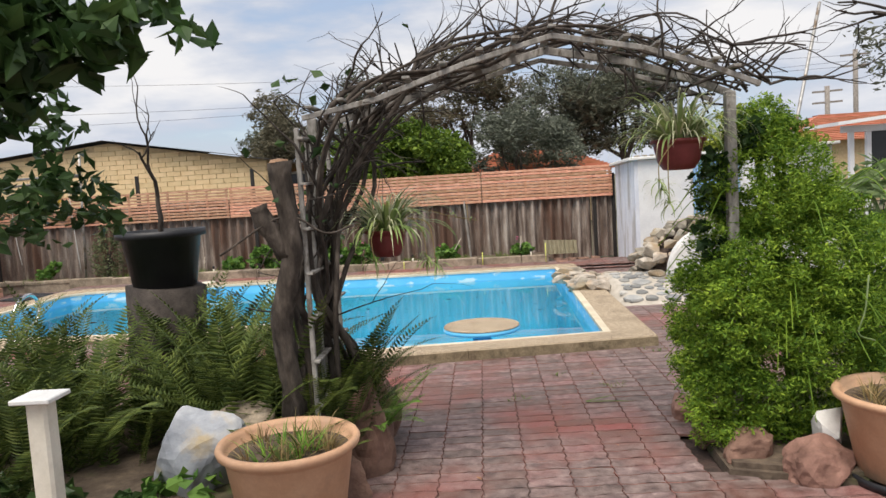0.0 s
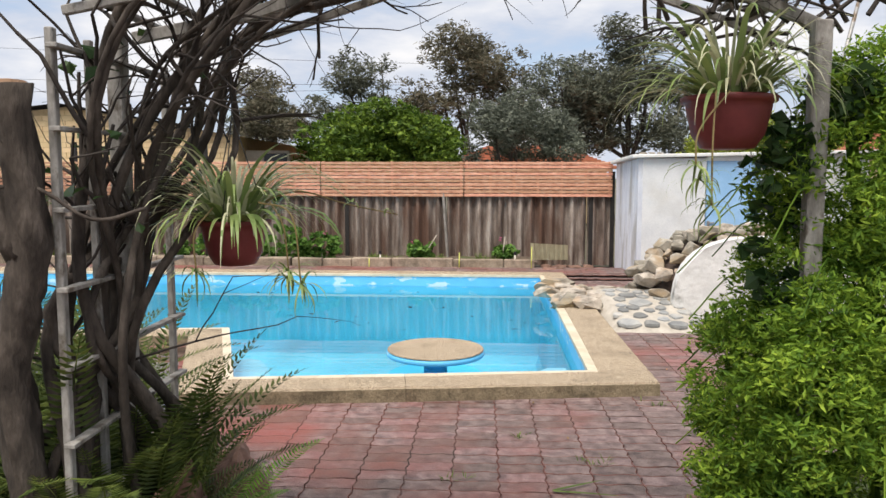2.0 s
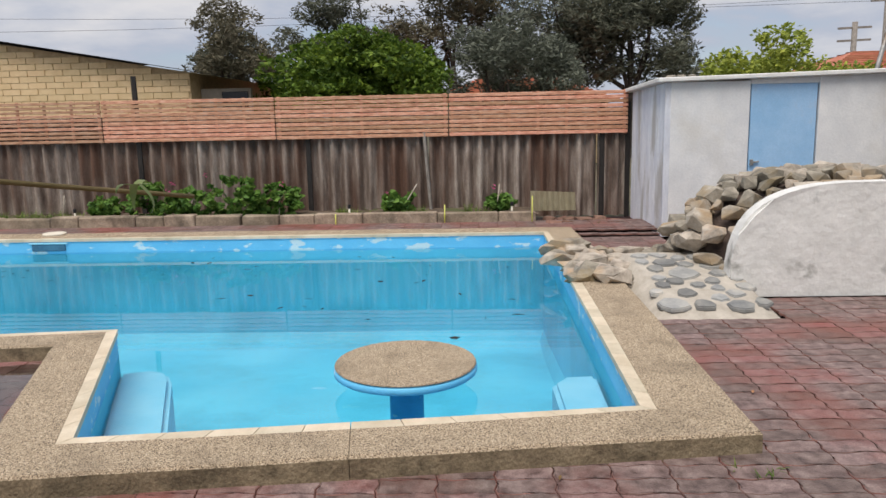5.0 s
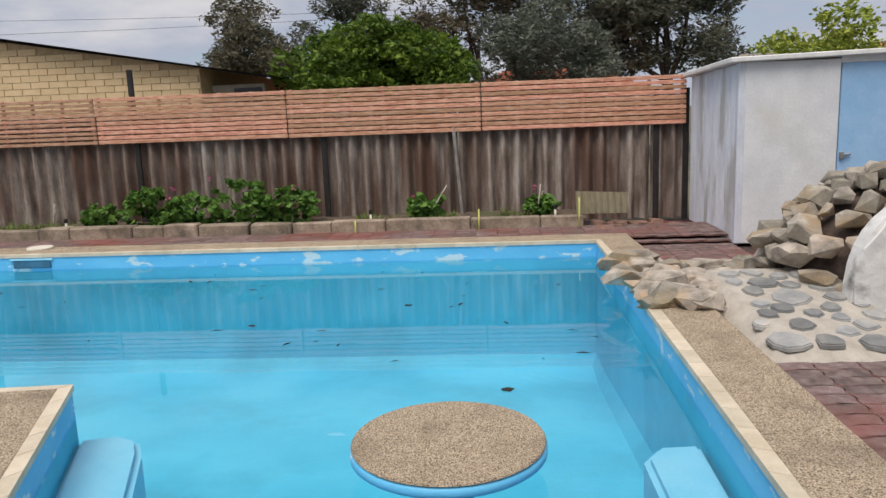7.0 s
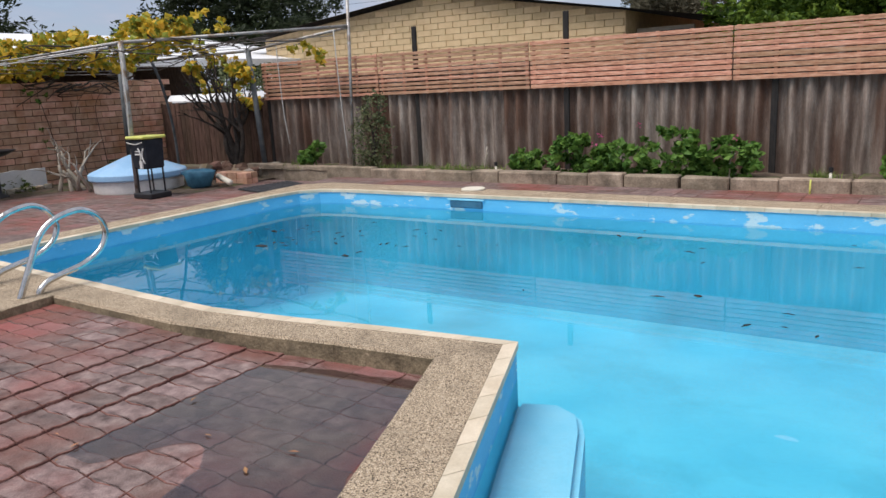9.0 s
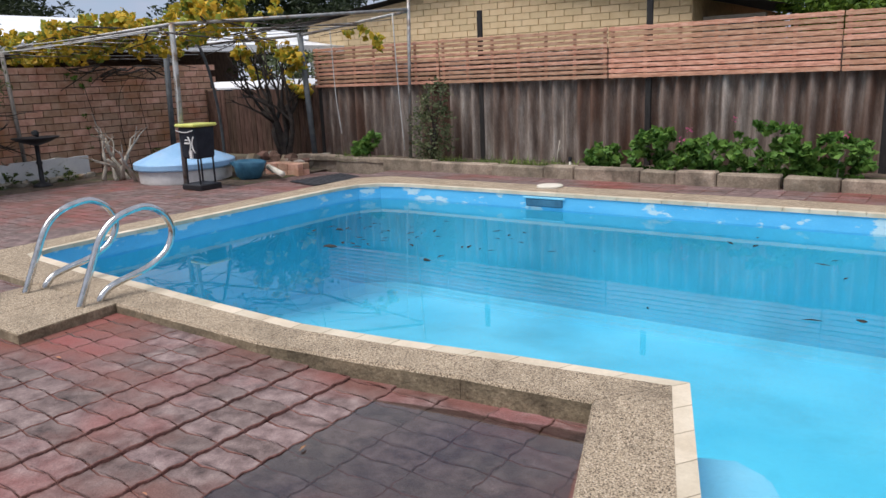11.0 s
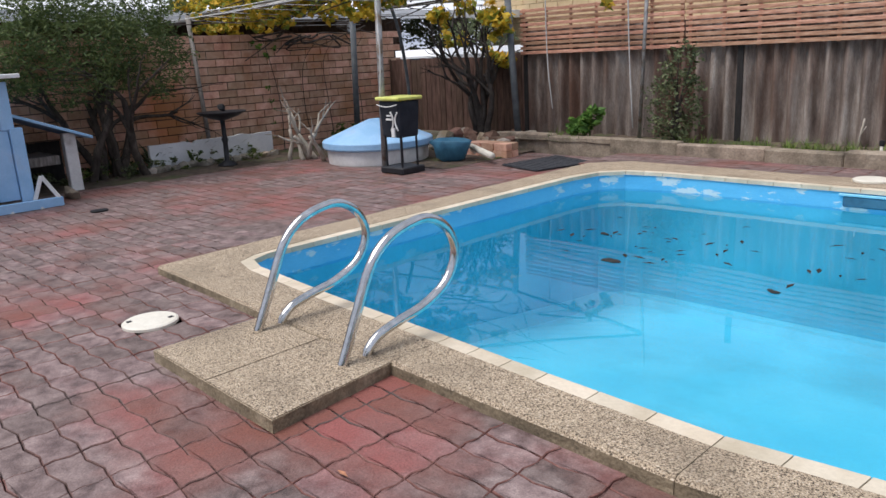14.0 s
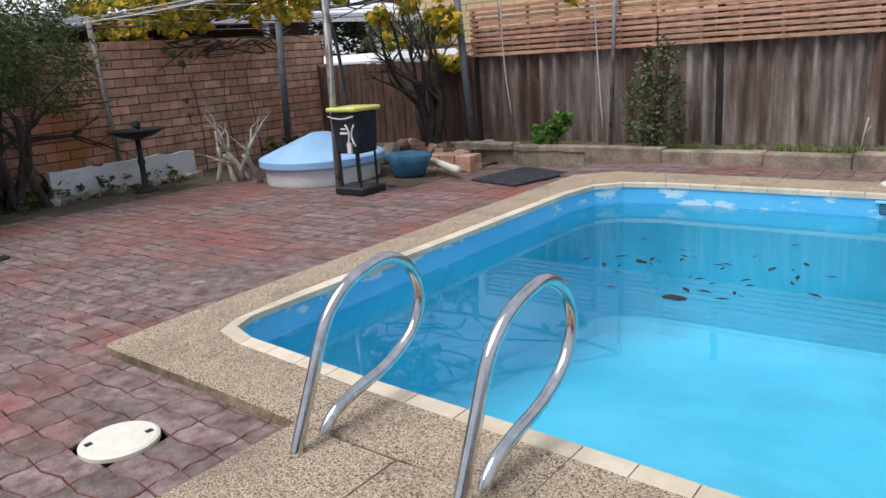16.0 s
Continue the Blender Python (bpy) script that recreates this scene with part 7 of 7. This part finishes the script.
# white framed patio with green sheet
pat = thing("patio_room", (8, 13, 0), "white framed patio room with a green sheet wall", "patio room")
for x in (5.9, 6.15, 7.0, 8.2, 9.4):
    part("post", box(x, x + 0.07, 13.0, 13.07, 0, 2.02, 0.004), M_ROOF_WHITE, pat)
part("top_rail", box(5.8, 10.6, 12.98, 13.08, 2.0, 2.1, 0.004), M_ROOF_WHITE, pat)
part("dark_window", box(6.22, 7.0, 13.03, 13.06, 1.3, 2.0, 0), M_GLASS_DARK, pat)
part("green_sheet", box(7.07, 10.6, 13.03, 13.06, 0.3, 2.0, 0), M_GREEN_SHEET, pat, "green sheet wall")
part("low_wall", box(5.97, 7.0, 13.03, 13.06, 0, 0.75, 0), M_ROOF_WHITE, pat)
bm = box(5.6, 10.8, 12.7, 13.9, 2.1, 2.15, 0)
for v in bm.verts:
    v.co.z += (v.co.x - 5.6) * 0.09
part("roof", bm, M_ROOF_WHITE, pat)
mast = thing("leaning_mast", (6.6, 14.6, 0), "thin pale leaning aerial mast", "mast")
tube("mast", [(6.1, 16.2, 0), (6.3, 16.3, 1.5), (7.0, 16.4, 4.6)], 0.035, M_GALV, mast, sides=6)
# power poles and wires
for x, y, h in ((21.5, 45, 7.6), (19.5, 44, 5.6)):
    ob = thing("power_pole", (x, y, 0), "distant timber power pole", "power pole", "power poles")
    tube("pole", [(x, y, 0), (x, y, h)], 0.13, M_GREY_WOOD, ob, sides=8)
    for dz in (0.3, 0.9):
        part("crossarm", beam((x - 0.8, y, h - dz), (x + 0.8, y, h - dz + 0.05), 0.1, 0.1, 0), M_GREY_WOOD, ob)
wires = thing("overhead_wires", (0, 45, 7), "thin overhead power wires crossing the sky", "wires")
for k, (za, zb) in enumerate(((7.3, 9.4), (6.7, 7.4), (7.0, 6.4))):
    a, b = Vector((21.5, 45, za)), Vector((-40, 44, zb))
    tube("wire", [a.lerp(b, i / 8) - Vector((0, 0, 0.5 * math.sin(math.pi * i / 8))) for i in range(9)], 0.009, M_CABLE, wires, sides=4)

# ---- small litter ----
def scatter(name, pts, size, mat, label, category):
    d = []
    V, F = [], []
    for x, y, z in pts:
        a, s = rng.uniform(0, 6.28), size * rng.uniform(0.5, 1.4)
        c, sn = math.cos(a), math.sin(a)
        o = len(V)
        V += [(x - s * c, y - s * sn, z), (x + 0.3 * s * sn, y - 0.3 * s * c, z + 0.004), (x + s * c, y + s * sn, z + 0.001), (x - 0.3 * s * sn, y + 0.3 * s * c, z + 0.003)]
        F.append((o, o + 1, o + 2, o + 3))
    return tagged(put(name, fast_mesh(name, V, F), mat), label, category, kind="stuff")


pts = [(-5.3 + rng.normal(0, 0.35), 12.4 + rng.normal(0, 0.3), WATER_Z + 0.003) for _ in range(34)] + [(-4.2 + rng.normal(0, 0.5), 12.6 + rng.normal(0, 0.35), WATER_Z + 0.003) for _ in range(16)]
pts += [(rng.uniform(-2.5, 1.3), rng.uniform(10.4, 13.6), WATER_Z + 0.003) for _ in range(26)]
scatter("floating_leaves", pts, 0.042, M_LEAF_DEBRIS, "dark dead leaves floating on the pool", "leaves")
for x, y, s in ((-5.27, 11.82, 0.07), (-4.24, 11.80, 0.055), (-5.70, 12.40, 0.05), (0.583, 10.38, 0.045), (-0.165, 12.25, 0.03), (-1.265, 11.73, 0.03)):
    b = rock((x, y, WATER_Z + 0.002), (s, s * 0.7, 0.008), int(abs(x) * 50), 2, 0.6)
    tagged(part("floating_leaf_clump", b, M_LEAF_DEBRIS), "soggy dark leaf clump floating on the pool", "leaf clump", "leaf clumps on the water")
pts = []
for _ in range(260):
    x, y = rng.uniform(-11.6, -8.6), rng.uniform(12.6, 15.6)
    pts.append((x, y, 0.012))
for _ in range(60):
    x, y = rng.uniform(-6, 3), rng.uniform(5, 9.2)
    if not in_poly(x, y, POOL_OUT) and not in_poly(x, y, PAD):
        pts.append((x, y, paving_z(x, y) + 0.010))
scatter("fallen_leaves", pts, 0.022, M_LEAF_DRY, "brown fallen leaves on the paving", "leaves")
put_w = []
for cx, cy, n in ((1.3, 7.1, 6), (0.9, 7.5, 4), (0.6, 6.9, 3), (1.9, 8.2, 4)):
    for _ in range(n):
        put_w.append(blades(rng, (cx + rng.uniform(-0.1, 0.1), cy + rng.uniform(-0.06, 0.06), 0.0), 6, 0.045, 0.005, (0.2, 1.2), 0.03, 0.4, 3))
tagged(put("joint_weeds", merge_meshes(put_w), M_GRASS), "small green weeds in the paving joints", "weeds", kind="stuff")
ob = thing("fallen_frond", (1.25, 6.75, 0.01), "long green leaf fallen on the paving", "leaf")
put("leaf", blades(rng, (1.05, 6.72, 0.012), 4, 0.34, 0.016, (0.0, 0.06), 0.02, 0.02, 5, (3, 0.4, 0)), M_GRASS, ob)

# rain puddle in the paving corner
shore = [(-1.93, 9.67), (-2.4, 9.58), (-2.9, 9.47), (-3.2, 9.28), (-2.88, 9.05), (-3.2, 8.78), (-3.1, 8.5), (-2.65, 8.45), (-2.38, 8.78), (-2.15, 8.5), (-2.1, 8.2), (-1.95, 7.9), (-1.5, 7.78), (-1.35, 8.0), (-1.58, 8.65), (-1.77, 9.2)]
bm = bmesh.new()
ring = []
for p in smooth_line([(x, y, 0) for x, y in shore], 8):
    w = 0.07 * noise.noise(p * 3.1) + 0.03 * noise.noise(p * 9.0)
    ring.append(bm.verts.new((p.x + w, p.y + w * 0.7, 0.0045)))
f = bm.faces.new(ring)
bm.normal_update()
if f.normal.z < 0:
    f.normal_flip()
bmesh.ops.triangulate(bm, faces=[f])
me = bpy.data.meshes.new("puddle")
bm.to_mesh(me)
bm.free()
tagged(put("puddle", me, M_PUDDLE), "shallow rain puddle on the paving", "water", kind="structure")

# bare earth in the fence corner
bm = bmesh.new()
nx, ny = 14, 12
gv = [[bm.verts.new((-12.6 + 3.9 * i / nx, 13.72 + 2.45 * j / ny, 0.004 + 0.012 * noise.noise(Vector((i * 0.8, j * 0.8, 6))) + 0.03 * (j / ny) ** 2)) for j in range(ny + 1)] for i in range(nx + 1)]
for i in range(nx):
    for j in range(ny):
        bm.faces.new((gv[i][j], gv[i + 1][j], gv[i + 1][j + 1], gv[i][j + 1]))
tagged(part("garden_bed_corner", bm, M_EARTH, None, "", True), "bare earth with dry leaves in the fence corner", "garden bed", kind="structure")
bm = bmesh.new()
gv = [[bm.verts.new((-12.6 + 1.4 * i / 6, 9.0 + 4.75 * j / 20, (0.006 if i < 6 else -0.02) + 0.012 * noise.noise(Vector((i * 0.8, j * 0.8, 2))))) for j in range(21)] for i in range(7)]
for i in range(6):
    for j in range(20):
        bm.faces.new((gv[i][j], gv[i + 1][j], gv[i + 1][j + 1], gv[i][j + 1]))
tagged(part("garden_bed_wall", bm, M_EARTH, None, "", True), "strip of earth at the foot of the brick wall", "garden bed", kind="structure")

# ---- bricks of the west wall ----
me_brick = bpy.data.meshes.new("brick")
b = box(-0.012, 0.012, -BR_L / 2 + BR_JX / 2, BR_L / 2 - BR_JX / 2, -BR_H / 2 + BR_JZ / 2, BR_H / 2 - BR_JZ / 2, 0)
b.to_mesh(me_brick)
b.free()
me_brick.materials.append(M_RED_BRICK)
rest_v, rest_f = [], []
rn = random.Random(3)
count = 0
for r in range(21):
    z = -0.03 + BR_H * (r + 0.5)
    if z + BR_H / 2 > 1.67:
        break
    y = 8.2 - (BR_L / 2 if r % 2 else 0)
    while y < 16.2:
        yc = y + BR_L / 2
        dx = rn.uniform(-0.003, 0.003)
        if 11.2 < yc < 16.0 and r > 2 and count < 300:
            ob = new("brick", me_brick)
            ob.parent = wall_w
            ob.location = (bw_x + dx, yc, z)
            count += 1
        else:
            o = len(rest_v)
            x0, x1 = bw_x - 0.012 + dx, bw_x + 0.012 + dx
            y0, y1, z0, z1 = y + BR_JX / 2, y + BR_L - BR_JX / 2, z - BR_H / 2 + BR_JZ / 2, z + BR_H / 2 - BR_JZ / 2
            rest_v += [(x0, y0, z0), (x1, y0, z0), (x1, y1, z0), (x0, y1, z0), (x0, y0, z1), (x1, y0, z1), (x1, y1, z1), (x0, y1, z1)]
            rest_f += [tuple(o + i for i in q) for q in ((0, 3, 2, 1), (4, 5, 6, 7), (0, 1, 5, 4), (1, 2, 6, 5), (2, 3, 7, 6), (3, 0, 4, 7))]
        y += BR_L
tagged(put("brick_field", fast_mesh("brick_field", rest_v, rest_f), M_RED_BRICK_FAR, wall_w), "", "", kind="stuff")

# ---- pavers ----
PX, PY = 0.24, 0.12
WAVE = ((0.0, 0.0), (0.14, -0.4), (0.28, -1.0), (0.5, 0.0), (0.72, 1.0), (0.86, 0.4))
outline = [(-PX / 2 + PX * t, -PY / 2 + 0.0105 * w) for t, w in WAVE] + [(PX / 2 + 0.007 * w, -PY / 2 + PY * t) for t, w in WAVE]
outline += [(PX / 2 - PX * t, PY / 2 - 0.0105 * w) for t, w in WAVE] + [(-PX / 2 - 0.007 * w, PY / 2 - PY * t) for t, w in WAVE]
no = len(outline)
pv_v = [(x * 0.994, y * 0.985, -0.016) for x, y in outline] + [(x * 0.985, y * 0.968, -0.003) for x, y in outline] + [(x * 0.955, y * 0.915, 0.0) for x, y in outline]
pv_f = [(i, (i + 1) % no, no + (i + 1) % no, no + i) for i in range(no)] + [(no + i, no + (i + 1) % no, 2 * no + (i + 1) % no, 2 * no + i) for i in range(no)]
me_pav = bpy.data.meshes.new("paver")
me_pav.from_pydata(pv_v, [], pv_f + [tuple(range(2 * no, 3 * no))])
me_pav.materials.append(M_PAVER)
me_pav.materials.append(M_PAVER_EDGE)
me_pav.polygons.foreach_set("material_index", [1] * (2 * no) + [0])
paving = tagged(new("paving"), "worn red and grey zigzag interlocking pavers", "paving", kind="structure")
base_v = np.array(pv_v)
tri_f = np.array([(a, b, c) for a, b, c, d in pv_f] + [(a, c, d) for a, b, c, d in pv_f] + [(2 * no, 2 * no + i, 2 * no + i + 1) for i in range(1, no - 1)])
keep_v, keep_f, parts_n = [], [], 0
rn = random.Random(2)
RIGHT_BED = [(1.62, 5.35), (2.2, 5.15), (4.6, 5.2), (4.8, 8.3), (3.0, 8.3), (2.6, 6.9), (1.66, 6.6)]
rowsn = int((15.3 - 3.0) / PY)
for j in range(rowsn):
    y = 3.0 + (j + 0.5) * PY
    for i in range(int((5.6 + 12.4) / PX)):
        x = -12.4 + (i + 0.5) * PX
        if y > 9.3 and x > 2.95 and y > 11.15 or x > 1.95 and y > 10.62 and x < 2.95 and y < 14.9 and y < 12.9:
            continue
        if -4.5 < x < -0.42 and 4.3 < y < 6.85 or in_poly(x, y, RIGHT_BED) or y > 15.2 or x < -11.6:
            continue
        cs = [(x + sx * PX * 0.5, y + sy * PY * 0.5) for sx in (-1, 0, 1) for sy in (-1, 1)]
        if all(in_poly(*c, POOL_OUT) or in_poly(*c, PAD) for c in cs):
            continue
        if x < -8.8 and y > 13.8 or x < -11.25 and y > 11.4:
            continue
        if math.hypot(x + 6.27, y - 9.235) < 0.10:
            continue
        z = paving_z(x, y) + rn.uniform(-0.002, 0.002)
        rz = rn.uniform(-0.009, 0.009)
        tx, ty = rn.uniform(-0.004, 0.004), rn.uniform(-0.005, 0.005)
        near = (-7.6 < x < -4.9 and 8.45 < y < 9.7) or (-0.6 < x < 1.6 and 7.0 < y < 8.0)
        if near and parts_n < 300:
            ob = new("paver", me_pav)
            ob.parent = paving
            ob.matrix_basis = Matrix.Translation((x, y, z)) @ Euler((tx, ty, rz)).to_matrix().to_4x4()
            parts_n += 1
        else:
            v = base_v.copy()
            v[:, 2] += v[:, 0] * -ty + v[:, 1] * tx
            c, s = math.cos(rz), math.sin(rz)
            v = np.stack([x + v[:, 0] * c - v[:, 1] * s, y + v[:, 0] * s + v[:, 1] * c, z + v[:, 2]], 1)
            keep_f.append(tri_f + len(keep_v) * len(base_v))
            keep_v.append(v)
me_field = fast_mesh("paver_field", np.concatenate(keep_v), np.concatenate(keep_f))
me_field.materials.append(M_PAVER_FAR)
me_field.materials.append(M_PAVER_EDGE)
one = np.array([1] * (4 * no) + [0] * (len(tri_f) - 4 * no), dtype=np.int32)
me_field.polygons.foreach_set("material_index", np.tile(one, len(keep_v)))
tagged(put("paver_field", me_field, M_PAVER_FAR, paving), "", "", kind="stuff")
